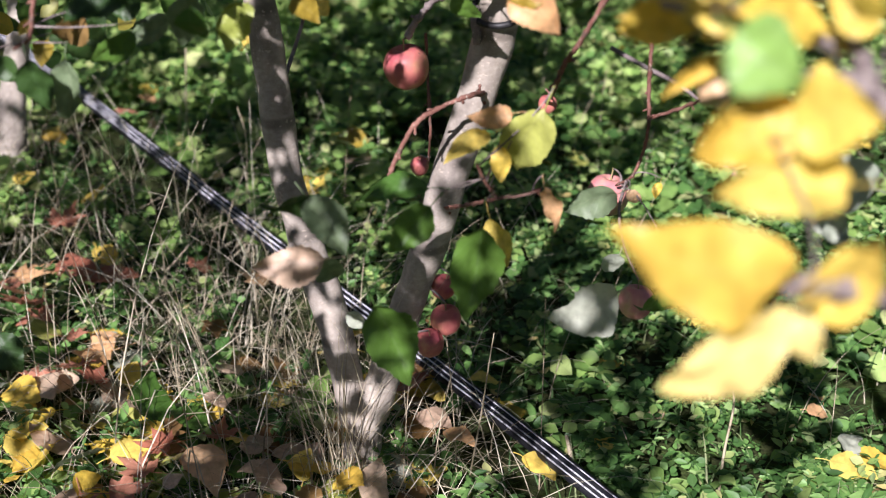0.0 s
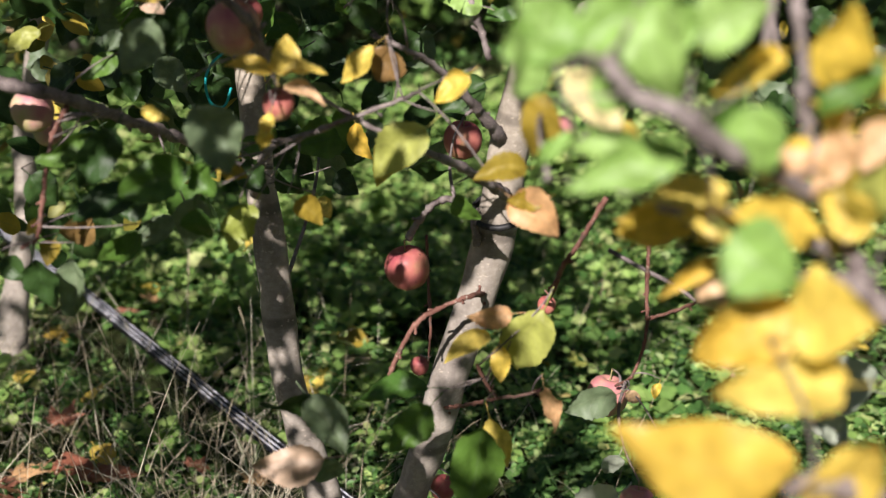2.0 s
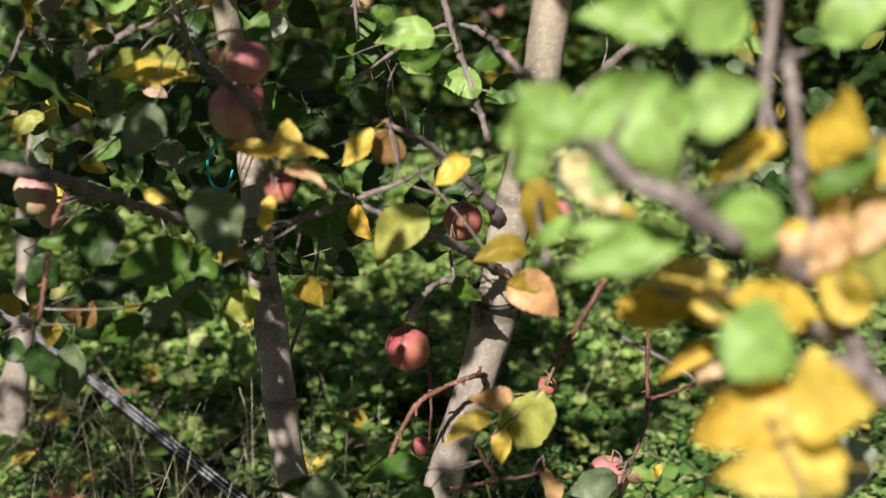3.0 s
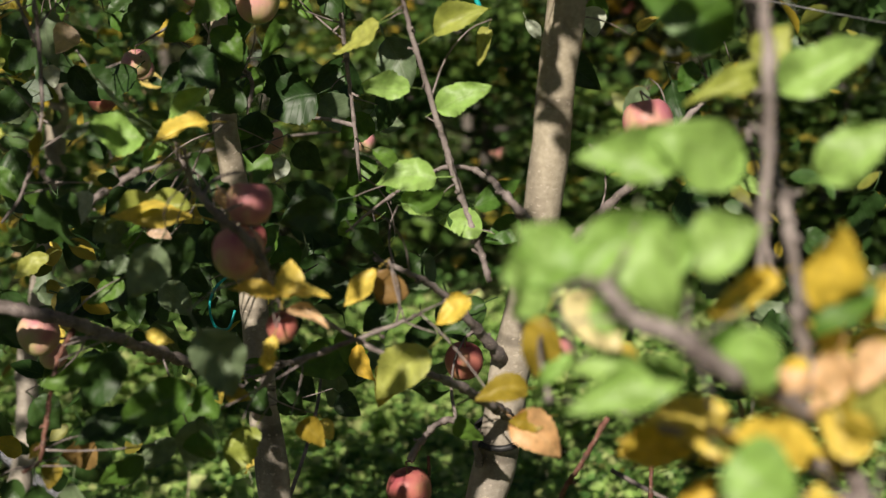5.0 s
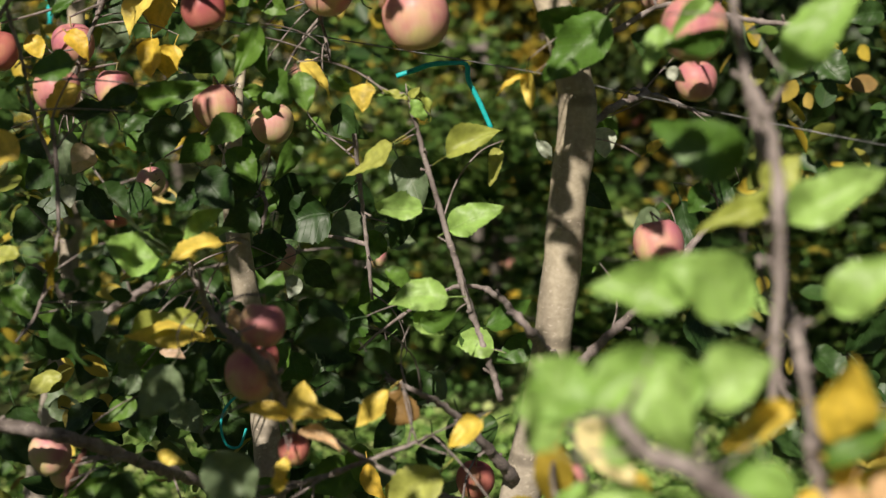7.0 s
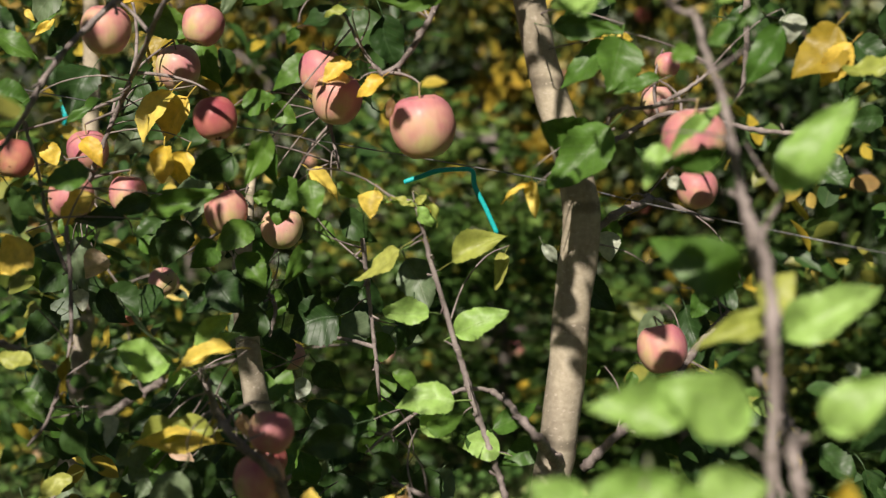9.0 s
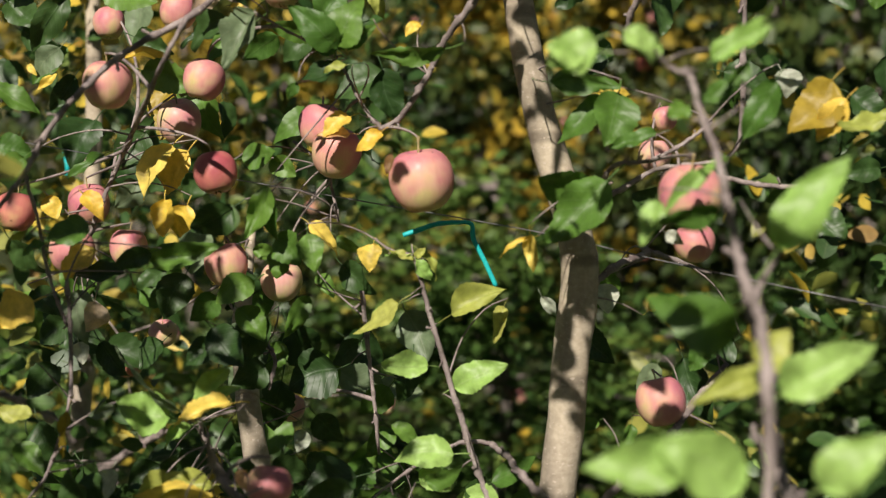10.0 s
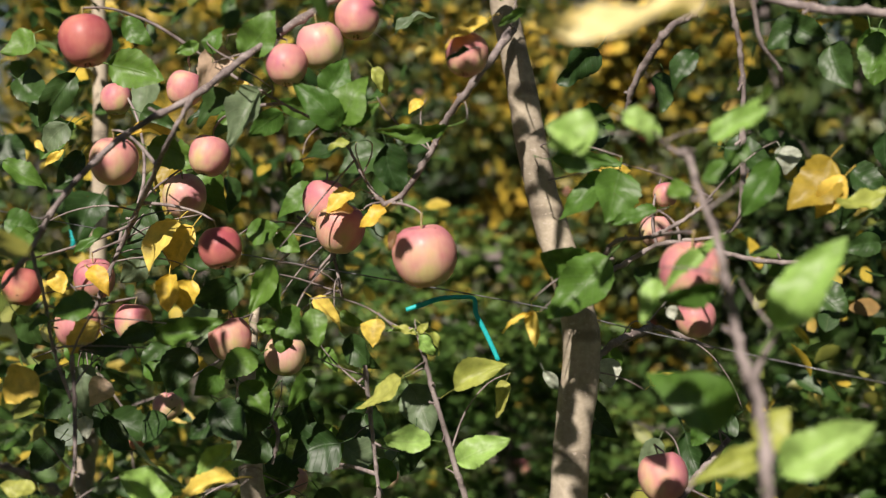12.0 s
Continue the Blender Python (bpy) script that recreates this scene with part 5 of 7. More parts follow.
set_leaf(v_tree, "d", (-0.271, 1.740, 1.496), (-0.324, 1.748, 1.467), 0.028, 30)
set_leaf(v_tree, "d", (-0.505, 1.900, 1.540), (-0.553, 1.900, 1.465), 0.038, -20)
set_leaf(v_tree, "s", (-0.515, 1.900, 1.473), (-0.549, 1.909, 1.435), 0.031, -17)
set_leaf(v_tree, "y", (-0.271, 1.740, 1.512), (-0.250, 1.733, 1.507), 0.009, 26)
set_leaf(v_tree, "y", (0.025, 1.580, 1.570), (-0.021, 1.573, 1.539), 0.021, 25)
set_leaf(v_tree, "d", (0.006, 1.560, 1.535), (-0.022, 1.546, 1.518), 0.010, 20)
set_leaf(v_tree, "g", (0.067, 1.600, 1.582), (0.036, 1.598, 1.562), 0.011, 12)
set_leaf(v_tree, "d", (0.269, 1.720, 1.547), (0.241, 1.703, 1.507), 0.029, 21)
set_leaf(v_tree, "d", (0.427, 1.720, 1.554), (0.448, 1.696, 1.500), 0.033, 20)
set_leaf(v_tree, "g", (0.051, 1.700, 1.612), (0.012, 1.698, 1.625), 0.033, 19)
set_leaf(v_tree, "g", (-0.572, 1.950, 1.595), (-0.613, 1.959, 1.567), 0.033, 25)
set_leaf(v_tree, "d", (-0.610, 2.000, 1.540), (-0.558, 1.979, 1.500), 0.038, -15)
set_leaf(v_tree, "g", (-0.463, 2.000, 1.623), (-0.425, 2.002, 1.585), 0.031, -10)
set_leaf(v_tree, "v", (-0.119, 1.900, 1.545), (-0.097, 1.903, 1.509), 0.019, -20)
set_leaf(v_tree, "s", (-0.084, 1.800, 1.578), (-0.036, 1.806, 1.606), 0.018, -30)
set_leaf(v_tree, "d", (-0.441, 2.000, 1.493), (-0.385, 1.989, 1.469), 0.031, 5)
set_leaf(v_tree, "g", (-0.242, 1.950, 1.490), (-0.288, 1.956, 1.460), 0.030, -22)
set_leaf(near_tree, "c", (0.144, 0.820, 1.492), (0.048, 0.812, 1.477), 0.028, -25)
set_leaf(near_tree, "c", (0.097, 0.840, 1.482), (0.057, 0.843, 1.472), 0.020, -15)
set_leaf(near_tree, "l", (0.164, 1.200, 1.428), (0.139, 1.192, 1.448), 0.018, 20)
set_leaf(near_tree, "l", (0.215, 1.250, 1.425), (0.269, 1.217, 1.467), 0.019, -30)
set_leaf(near_tree, "l", (0.107, 1.200, 1.433), (0.070, 1.206, 1.436), 0.030, -10)
set_leaf(v_tree, "v", (-0.462, 1.700, 0.898), (-0.499, 1.689, 0.872), 0.017, -25)
set_leaf(v_tree, "s", (-0.350, 1.600, 0.959), (-0.388, 1.606, 0.935), 0.030, -26)
set_leaf(v_tree, "s", (-0.357, 1.600, 0.939), (-0.369, 1.599, 0.917), 0.022, -12)
set_leaf(v_tree, "s", (-0.351, 1.600, 0.922), (-0.364, 1.589, 0.901), 0.016, -11)
set_leaf(v_tree, "s", (-0.285, 1.450, 0.968), (-0.314, 1.433, 0.918), 0.037, -10)
set_leaf(v_tree, "d", (-0.282, 1.500, 0.962), (-0.308, 1.498, 0.905), 0.036, -20)
set_leaf(v_tree, "d", (-0.264, 1.500, 0.969), (-0.283, 1.510, 0.914), 0.028, 6)
set_leaf(v_tree, "g", (-0.355, 1.600, 0.894), (-0.391, 1.598, 0.865), 0.020, 30)
set_leaf(v_tree, "y", (-0.158, 1.400, 0.926), (-0.150, 1.406, 0.964), 0.026, -10)
set_leaf(v_tree, "y", (-0.164, 1.400, 0.929), (-0.210, 1.399, 0.937), 0.020, -25)
set_leaf(v_tree, "y", (-0.154, 1.400, 0.930), (-0.112, 1.402, 0.930), 0.014, -40)
set_leaf(v_tree, "o", (-0.156, 1.420, 0.909), (-0.116, 1.402, 0.900), 0.017, 30)
set_leaf(v_tree, "y", (-0.167, 1.400, 0.889), (-0.172, 1.393, 0.866), 0.014, 8)
set_leaf(v_tree, "y", (-0.171, 1.400, 0.878), (-0.178, 1.405, 0.849), 0.012, -7)
set_leaf(v_tree, "y", (-0.071, 1.500, 0.930), (-0.106, 1.506, 0.889), 0.022, 25)
set_leaf(v_tree, "b", (-0.061, 1.520, 0.925), (-0.067, 1.525, 0.885), 0.037, 15)
set_leaf(v_tree, "v", (-0.018, 1.480, 0.850), (-0.074, 1.478, 0.795), 0.045, 10)
set_leaf(v_tree, "g", (-0.386, 1.600, 0.836), (-0.420, 1.605, 0.819), 0.024, 10)
set_leaf(v_tree, "y", (-0.312, 1.500, 0.863), (-0.284, 1.501, 0.850), 0.014, 20)
set_leaf(v_tree, "d", (-0.322, 1.420, 0.866), (-0.362, 1.419, 0.802), 0.037, -15)
set_leaf(v_tree, "g", (-0.364, 1.500, 0.839), (-0.417, 1.471, 0.813), 0.019, -35)
set_leaf(v_tree, "s", (-0.234, 1.360, 0.906), (-0.203, 1.357, 0.842), 0.047, -15)
set_leaf(v_tree, "g", (-0.251, 1.420, 0.829), (-0.328, 1.435, 0.791), 0.045, 15)
set_leaf(v_tree, "d", (-0.307, 1.440, 0.797), (-0.373, 1.413, 0.770), 0.035, 25)
set_leaf(v_tree, "g", (-0.254, 1.440, 0.819), (-0.225, 1.424, 0.795), 0.027, 6)
set_leaf(v_tree, "g", (-0.251, 1.440, 0.776), (-0.242, 1.447, 0.736), 0.032, 20)
set_leaf(v_tree, "a", (-0.232, 1.500, 0.792), (-0.204, 1.500, 0.789), 0.019, -30)
set_leaf(v_tree, "a", (-0.156, 1.500, 0.763), (-0.129, 1.500, 0.736), 0.025, -25)
set_leaf(v_tree, "v", (-0.211, 1.480, 0.763), (-0.204, 1.468, 0.729), 0.025, 7)
set_leaf(v_tree, "p", (-0.210, 1.900, 0.979), (-0.216, 1.898, 0.947), 0.019, -14)
set_leaf(v_tree, "t", (-0.345, 1.700, 0.928), (-0.316, 1.693, 0.918), 0.017, -17)
set_leaf(v_tree, "a", (0.080, 1.150, 0.980), (0.064, 1.155, 0.923), 0.033, 20)
set_leaf(v_tree, "a", (0.080, 1.400, 0.834), (0.029, 1.383, 0.829), 0.029, -25)
set_leaf(v_tree, "g", (-0.213, 1.700, 0.770), (-0.232, 1.690, 0.745), 0.027, 10)
set_leaf(v_tree, "d", (-0.461, 1.600, 0.756), (-0.431, 1.600, 0.722), 0.038, -26)
set_leaf(v_tree, "d", (-0.194, 1.700, 0.728), (-0.167, 1.700, 0.700), 0.034, 13)
set_leaf(v_tree, "d", (-0.227, 1.650, 0.759), (-0.201, 1.640, 0.721), 0.034, 9)
set_leaf(v_tree, "d", (-0.134, 1.800, 0.694), (-0.105, 1.785, 0.670), 0.026, -5)
set_leaf(v_tree, "y", (0.023, 1.420, 0.922), (-0.005, 1.423, 0.892), 0.026, -25)
set_leaf(v_tree, "g", (0.013, 1.600, 0.735), (0.039, 1.595, 0.704), 0.025, 26)
set_leaf(v_tree, "g", (-0.088, 1.800, 1.004), (-0.047, 1.803, 0.982), 0.021, -26)
set_leaf(v_tree, "d", (0.001, 1.750, 0.937), (0.042, 1.759, 0.914), 0.034, -8)
set_leaf(near_tree, "l", (0.073, 0.840, 1.115), (0.031, 0.829, 1.090), 0.038, 10)
set_leaf(near_tree, "l", (0.069, 0.840, 1.110), (0.042, 0.830, 1.122), 0.023, 15)
set_leaf(near_tree, "l", (0.073, 0.820, 1.096), (0.128, 0.822, 1.127), 0.031, -15)
set_leaf(near_tree, "l", (0.112, 0.820, 1.125), (0.128, 0.801, 1.070), 0.032, -10)
set_leaf(near_tree, "l", (0.099, 0.840, 1.069), (0.078, 0.830, 1.106), 0.023, 10)
set_leaf(near_tree, "l", (0.144, 0.840, 1.094), (0.184, 0.846, 1.117), 0.037, -10)
set_leaf(near_tree, "y", (0.207, 0.900, 1.075), (0.159, 0.881, 1.048), 0.020, 25)
set_leaf(near_tree, "y", (0.225, 0.860, 1.066), (0.229, 0.843, 1.122), 0.035, 10)
set_leaf(near_tree, "g", (0.256, 0.860, 1.081), (0.220, 0.857, 1.048), 0.030, 20)
set_leaf(near_tree, "y", (0.274, 0.880, 1.079), (0.255, 0.881, 1.046), 0.021, 20)
set_leaf(near_tree, "y", (0.278, 0.900, 1.037), (0.244, 0.893, 1.030), 0.016, 30)
set_leaf(near_tree, "c", (0.082, 1.000, 1.037), (0.121, 1.004, 0.991), 0.031, 4)
set_leaf(near_tree, "y", (0.113, 1.000, 0.996), (0.136, 0.999, 0.981), 0.017, 20)
set_leaf(near_tree, "l", (0.092, 1.000, 0.991), (0.057, 0.985, 0.965), 0.013, -30)
set_leaf(near_tree, "l", (0.142, 0.860, 1.028), (0.072, 0.838, 1.009), 0.030, -20)
set_leaf(near_tree, "l", (0.172, 0.820, 1.065), (0.184, 0.816, 1.021), 0.032, -10)
set_leaf(near_tree, "g", (0.174, 0.860, 1.056), (0.152, 0.851, 1.041), 0.021, -20)
set_leaf(near_tree, "o", (0.237, 0.860, 1.039), (0.224, 0.866, 0.998), 0.025, -10)
set_leaf(near_tree, "o", (0.267, 0.860, 1.043), (0.247, 0.850, 1.015), 0.022, -10)
set_leaf(near_tree, "a", (0.236, 0.860, 1.006), (0.271, 0.867, 0.979), 0.035, 20)
set_leaf(near_tree, "y", (0.192, 0.950, 0.966), (0.130, 0.944, 0.962), 0.025, -25)
set_leaf(near_tree, "y", (0.178, 1.000, 0.927), (0.121, 0.995, 0.924), 0.024, 30)
set_leaf(near_tree, "y", (0.201, 1.000, 0.929), (0.179, 0.996, 0.914), 0.018, 20)
set_leaf(near_tree, "y", (0.226, 0.860, 0.971), (0.171, 0.839, 0.992), 0.029, 15)
set_leaf(near_tree, "v", (0.265, 0.860, 1.020), (0.263, 0.868, 0.973), 0.024, 15)
set_leaf(near_tree, "y", (0.225, 0.900, 1.022), (0.210, 0.888, 0.996), 0.014, 17)
set_leaf(v_tree, "d", (-0.113, 1.500, 0.994), (-0.170, 1.494, 0.979), 0.036, -10)
set_leaf(v_tree, "d", (-0.099, 1.600, 0.951), (-0.067, 1.605, 0.922), 0.023, 10)
set_leaf(v_tree, "p", (-0.388, 1.600, 0.993), (-0.398, 1.583, 0.957), 0.023, 21)
set_leaf(v_tree, "d", (-0.396, 1.550, 1.002), (-0.388, 1.538, 0.964), 0.024, 17)
set_leaf(v_tree, "o", (0.065, 1.400, 0.804), (0.113, 1.384, 0.769), 0.034, -10)
set_leaf(v_tree, "a", (0.100, 1.400, 0.806), (0.060, 1.387, 0.804), 0.018, -30)
set_leaf(v_tree, "g", (-0.042, 1.650, 0.968), (0.001, 1.645, 0.981), 0.022, 22)
set_leaf(v_tree, "o", (0.075, 1.500, 0.635), (0.026, 1.506, 0.628), 0.025, -15)
set_leaf(v_tree, "v", (0.109, 1.500, 0.639), (0.081, 1.511, 0.554), 0.053, 5)
set_leaf(v_tree, "y", (0.051, 1.500, 0.609), (0.001, 1.474, 0.589), 0.026, -30)
set_leaf(v_tree, "y", (0.062, 1.500, 0.597), (0.063, 1.493, 0.554), 0.022, 6)
set_leaf(v_tree, "o", (0.112, 1.500, 0.545), (0.128, 1.503, 0.494), 0.022, 23)
set_leaf(v_tree, "y", (0.053, 1.520, 0.497), (0.074, 1.526, 0.430), 0.029, 11)
set_leaf(v_tree, "g", (0.041, 1.450, 0.523), (0.028, 1.457, 0.413), 0.055, 5)
set_leaf(v_tree, "g", (-0.013, 1.450, 0.549), (-0.053, 1.452, 0.493), 0.037, 21)
set_leaf(v_tree, "g", (-0.016, 1.450, 0.570), (-0.095, 1.466, 0.554), 0.028, 40)
set_leaf(v_tree, "g", (-0.074, 1.420, 0.442), (-0.039, 1.431, 0.345), 0.056, -5)
set_leaf(v_tree, "d", (-0.142, 1.450, 0.562), (-0.194, 1.444, 0.544), 0.029, -35)
set_leaf(v_tree, "s", (-0.146, 1.450, 0.559), (-0.104, 1.419, 0.504), 0.039, -20)
set_leaf(v_tree, "t", (-0.125, 1.400, 0.512), (-0.200, 1.399, 0.502), 0.042, 20)
set_leaf(v_tree, "p", (-0.118, 1.600, 0.324), (-0.085, 1.596, 0.300), 0.019, 16)
set_leaf(v_tree, "p", (0.199, 1.500, 0.412), (0.126, 1.468, 0.389), 0.052, -5)
set_leaf(v_tree, "g", (0.269, 1.580, 0.383), (0.246, 1.588, 0.318), 0.035, -27)
set_leaf(v_tree, "s", (0.212, 1.660, 0.456), (0.149, 1.652, 0.435), 0.037, -20)
set_leaf(v_tree, "o", (0.226, 1.680, 0.449), (0.247, 1.678, 0.436), 0.015, 8)
set_leaf(v_tree, "y", (0.267, 1.680, 0.462), (0.261, 1.671, 0.444), 0.012, 18)
set_leaf(v_tree, "s", (-0.257, 1.500, 0.766), (-0.273, 1.503, 0.709), 0.034, -10)
set_leaf(v_tree, "v", (-0.201, 1.500, 0.758), (-0.225, 1.496, 0.706), 0.028, 22)
set_leaf(v_tree, "g", (-0.321, 1.500, 0.726), (-0.369, 1.494, 0.688), 0.028, -20)
set_leaf(v_tree, "s", (-0.293, 1.550, 0.725), (-0.344, 1.547, 0.694), 0.024, 10)
set_leaf(v_tree, "d", (-0.422, 1.450, 0.715), (-0.407, 1.460, 0.658), 0.037, 10)
set_leaf(v_tree, "s", (-0.392, 1.480, 0.704), (-0.392, 1.475, 0.641), 0.030, 18)
set_leaf(v_tree, "d", (-0.471, 1.500, 0.695), (-0.447, 1.498, 0.673), 0.025, -11)
set_leaf(v_tree, "y", (-0.425, 1.500, 0.742), (-0.441, 1.492, 0.726), 0.013, 26)
set_leaf(v_tree, "a", (-0.413, 1.500, 0.718), (-0.421, 1.493, 0.691), 0.022, -12)
set_leaf(v_tree, "b", (-0.384, 1.550, 0.725), (-0.422, 1.550, 0.706), 0.036, -20)
set_leaf(v_tree, "d", (-0.322, 1.550, 0.741), (-0.356, 1.540, 0.735), 0.024, 19)
set_leaf(v_tree, "p", (0.238, 1.800, 0.294), (0.222, 1.804, 0.261), 0.031, -12)
set_leaf(v_tree, "d", (-0.551, 1.600, 0.294), (-0.522, 1.581, 0.247), 0.043, -19)
set_leaf(v_tree, "y", (-0.148, 1.700, 0.696), (-0.135, 1.689, 0.674), 0.026, -30)
set_leaf(v_tree, "s", (-0.118, 1.500, 0.433), (-0.135, 1.486, 0.470), 0.032, 5)
set_leaf(near_tree, "y", (0.201, 0.780, 0.958), (0.142, 0.788, 0.919), 0.037, 10)
set_leaf(near_tree, "y", (0.191, 0.760, 0.951), (0.236, 0.744, 0.966), 0.042, 10)
set_leaf(near_tree, "y", (0.232, 0.780, 0.909), (0.143, 0.762, 0.909), 0.034, -25)
set_leaf(near_tree, "y", (0.196, 0.740, 0.875), (0.091, 0.720, 0.911), 0.047, -10)
set_leaf(near_tree, "c", (0.193, 0.720, 0.861), (0.123, 0.735, 0.797), 0.036, -15)
set_leaf(near_tree, "y", (0.212, 0.740, 0.848), (0.238, 0.723, 0.915), 0.036, 15)
set_leaf(near_tree, "c", (0.196, 0.720, 0.860), (0.206, 0.708, 0.835), 0.019, 12)
set_leaf(near_tree, "l", (0.156, 0.770, 1.006), (0.192, 0.750, 0.983), 0.041, 5)
set_leaf(near_tree, "p", (0.411, 1.300, 0.645), (0.335, 1.286, 0.679), 0.043, 10)
set_leaf(near_tree, "p", (0.399, 1.320, 0.582), (0.356, 1.321, 0.600), 0.030, 14)
set_leaf(near_tree, "y", (0.173, 1.020, 0.923), (0.124, 1.029, 0.917), 0.021, -20)
set_leaf(near_tree, "y", (0.165, 1.020, 0.904), (0.125, 1.015, 0.911), 0.011, 30)
set_leaf(near_tree, "y", (0.203, 1.000, 0.926), (0.178, 0.989, 0.920), 0.016, -20)
set_leaf(near_tree, "y", (0.202, 1.000, 0.901), (0.152, 0.978, 0.880), 0.011, -30)
set_leaf(near_tree, "o", (0.206, 1.000, 0.897), (0.182, 0.997, 0.869), 0.025, -10)
set_leaf(near_tree, "y", (0.186, 0.880, 0.977), (0.224, 0.871, 0.977), 0.022, -20)
set_leaf(near_tree, "y", (0.231, 0.900, 0.960), (0.255, 0.897, 0.943), 0.017, 20)
set_leaf(near_tree, "y", (0.228, 0.850, 0.956), (0.218, 0.841, 0.938), 0.013, -14)
set_leaf(v_tree, "d", (-0.237, 1.780, 1.141), (-0.277, 1.782, 1.087), 0.043, 17)
set_leaf(v_tree, "d", (-0.305, 1.780, 1.127), (-0.264, 1.758, 1.083), 0.040, -11)
set_leaf(v_tree, "d", (-0.244, 1.800, 1.079), (-0.283, 1.789, 1.053), 0.035, -15)
set_leaf(v_tree, "g", (-0.271, 1.760, 1.154), (-0.238, 1.759, 1.113), 0.030, -12)
set_leaf(v_tree, "d", (-0.278, 1.700, 0.981), (-0.246, 1.702, 0.919), 0.040, -25)
set_leaf(v_tree, "d", (-0.554, 1.800, 1.233), (-0.516, 1.811, 1.190), 0.035, 25)
set_leaf(v_tree, "d", (-0.502, 1.800, 1.079), (-0.536, 1.791, 1.038), 0.035, -21)
set_leaf(v_tree, "d", (-0.525, 1.800, 1.008), (-0.490, 1.795, 0.952), 0.039, 25)
set_leaf(v_tree, "g", (-0.539, 1.750, 0.990), (-0.502, 1.736, 0.952), 0.030, -26)
set_leaf(v_tree, "d", (-0.458, 1.850, 1.100), (-0.421, 1.844, 1.058), 0.037, 17)
set_leaf(v_tree, "g", (-0.195, 1.950, 1.072), (-0.166, 1.953, 1.033), 0.030, 19)
set_leaf(v_tree, "d", (-0.135, 1.950, 1.087), (-0.172, 1.939, 1.058), 0.030, -25)
set_leaf(near_tree, "l", (0.083, 0.840, 1.076), (0.112, 0.837, 1.063), 0.027, 15)
set_leaf(near_tree, "l", (0.134, 0.830, 1.092), (0.111, 0.836, 1.121), 0.030, -16)
set_leaf(near_tree, "l", (0.055, 0.830, 1.072), (0.035, 0.824, 1.107), 0.030, -22)
set_leaf(near_tree, "y", (0.249, 0.880, 1.028), (0.218, 0.872, 1.053), 0.021, 9)
set_leaf(near_tree, "y", (0.260, 0.860, 0.975), (0.227, 0.861, 0.998), 0.029, -11)
set_leaf(near_tree, "y", (0.205, 0.920, 0.949), (0.151, 0.924, 0.961), 0.022, -22)
set_leaf(near_tree, "o", (0.221, 0.870, 1.008), (0.203, 0.871, 1.025), 0.021, -26)
set_leaf(near_tree, "y", (0.149, 0.950, 0.982), (0.116, 0.953, 0.994), 0.016, 19)
set_leaf(near_tree, "l", (0.118, 0.860, 1.023), (0.074, 0.859, 1.028), 0.021, -22)
set_leaf(v_tree, "b", (-0.078, 1.620, 1.341), (-0.083, 1.620, 1.318), 0.010, 18)
set_leaf(v_tree, "v", (-0.057, 1.735, 1.215), (-0.087, 1.738, 1.222), 0.011, -30)
set_leaf(v_tree, "l", (-0.054, 1.730, 1.214), (-0.035, 1.735, 1.190), 0.016, -20)
set_leaf(v_tree, "v", (-0.055, 1.735, 1.217), (-0.044, 1.729, 1.230), 0.010, -20)
set_leaf(v_tree, "l", (-0.076, 1.735, 1.161), (-0.117, 1.739, 1.132), 0.016, -35)
# inner leaves filling the tree; most carry the colour darkened for shade
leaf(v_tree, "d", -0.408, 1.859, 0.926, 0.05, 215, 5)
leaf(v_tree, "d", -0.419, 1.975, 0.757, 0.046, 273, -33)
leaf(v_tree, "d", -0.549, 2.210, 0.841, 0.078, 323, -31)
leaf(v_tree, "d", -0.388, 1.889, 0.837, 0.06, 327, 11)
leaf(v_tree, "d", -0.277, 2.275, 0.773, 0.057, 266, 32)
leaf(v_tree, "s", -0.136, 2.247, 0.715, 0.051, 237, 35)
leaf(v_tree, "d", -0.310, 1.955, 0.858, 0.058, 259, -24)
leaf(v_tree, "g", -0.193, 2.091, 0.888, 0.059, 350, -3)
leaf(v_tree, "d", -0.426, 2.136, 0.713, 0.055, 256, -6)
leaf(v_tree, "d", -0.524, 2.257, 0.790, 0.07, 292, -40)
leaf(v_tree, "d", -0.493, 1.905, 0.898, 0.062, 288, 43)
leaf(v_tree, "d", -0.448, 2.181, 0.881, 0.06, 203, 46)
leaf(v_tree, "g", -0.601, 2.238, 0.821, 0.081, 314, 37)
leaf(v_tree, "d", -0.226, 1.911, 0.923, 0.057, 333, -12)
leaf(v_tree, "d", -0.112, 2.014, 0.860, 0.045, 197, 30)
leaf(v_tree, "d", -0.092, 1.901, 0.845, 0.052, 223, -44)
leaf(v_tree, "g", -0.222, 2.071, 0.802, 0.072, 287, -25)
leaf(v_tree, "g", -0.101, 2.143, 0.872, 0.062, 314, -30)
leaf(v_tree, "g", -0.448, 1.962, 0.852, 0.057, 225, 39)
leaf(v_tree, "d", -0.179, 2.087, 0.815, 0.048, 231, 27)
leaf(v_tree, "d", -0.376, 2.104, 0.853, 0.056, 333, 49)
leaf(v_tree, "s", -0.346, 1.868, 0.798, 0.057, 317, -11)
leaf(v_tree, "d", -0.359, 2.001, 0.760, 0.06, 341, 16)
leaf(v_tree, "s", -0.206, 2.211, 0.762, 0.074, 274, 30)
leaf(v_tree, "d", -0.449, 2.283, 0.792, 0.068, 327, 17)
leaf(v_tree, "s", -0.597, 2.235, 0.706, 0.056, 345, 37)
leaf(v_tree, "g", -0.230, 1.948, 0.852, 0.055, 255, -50)
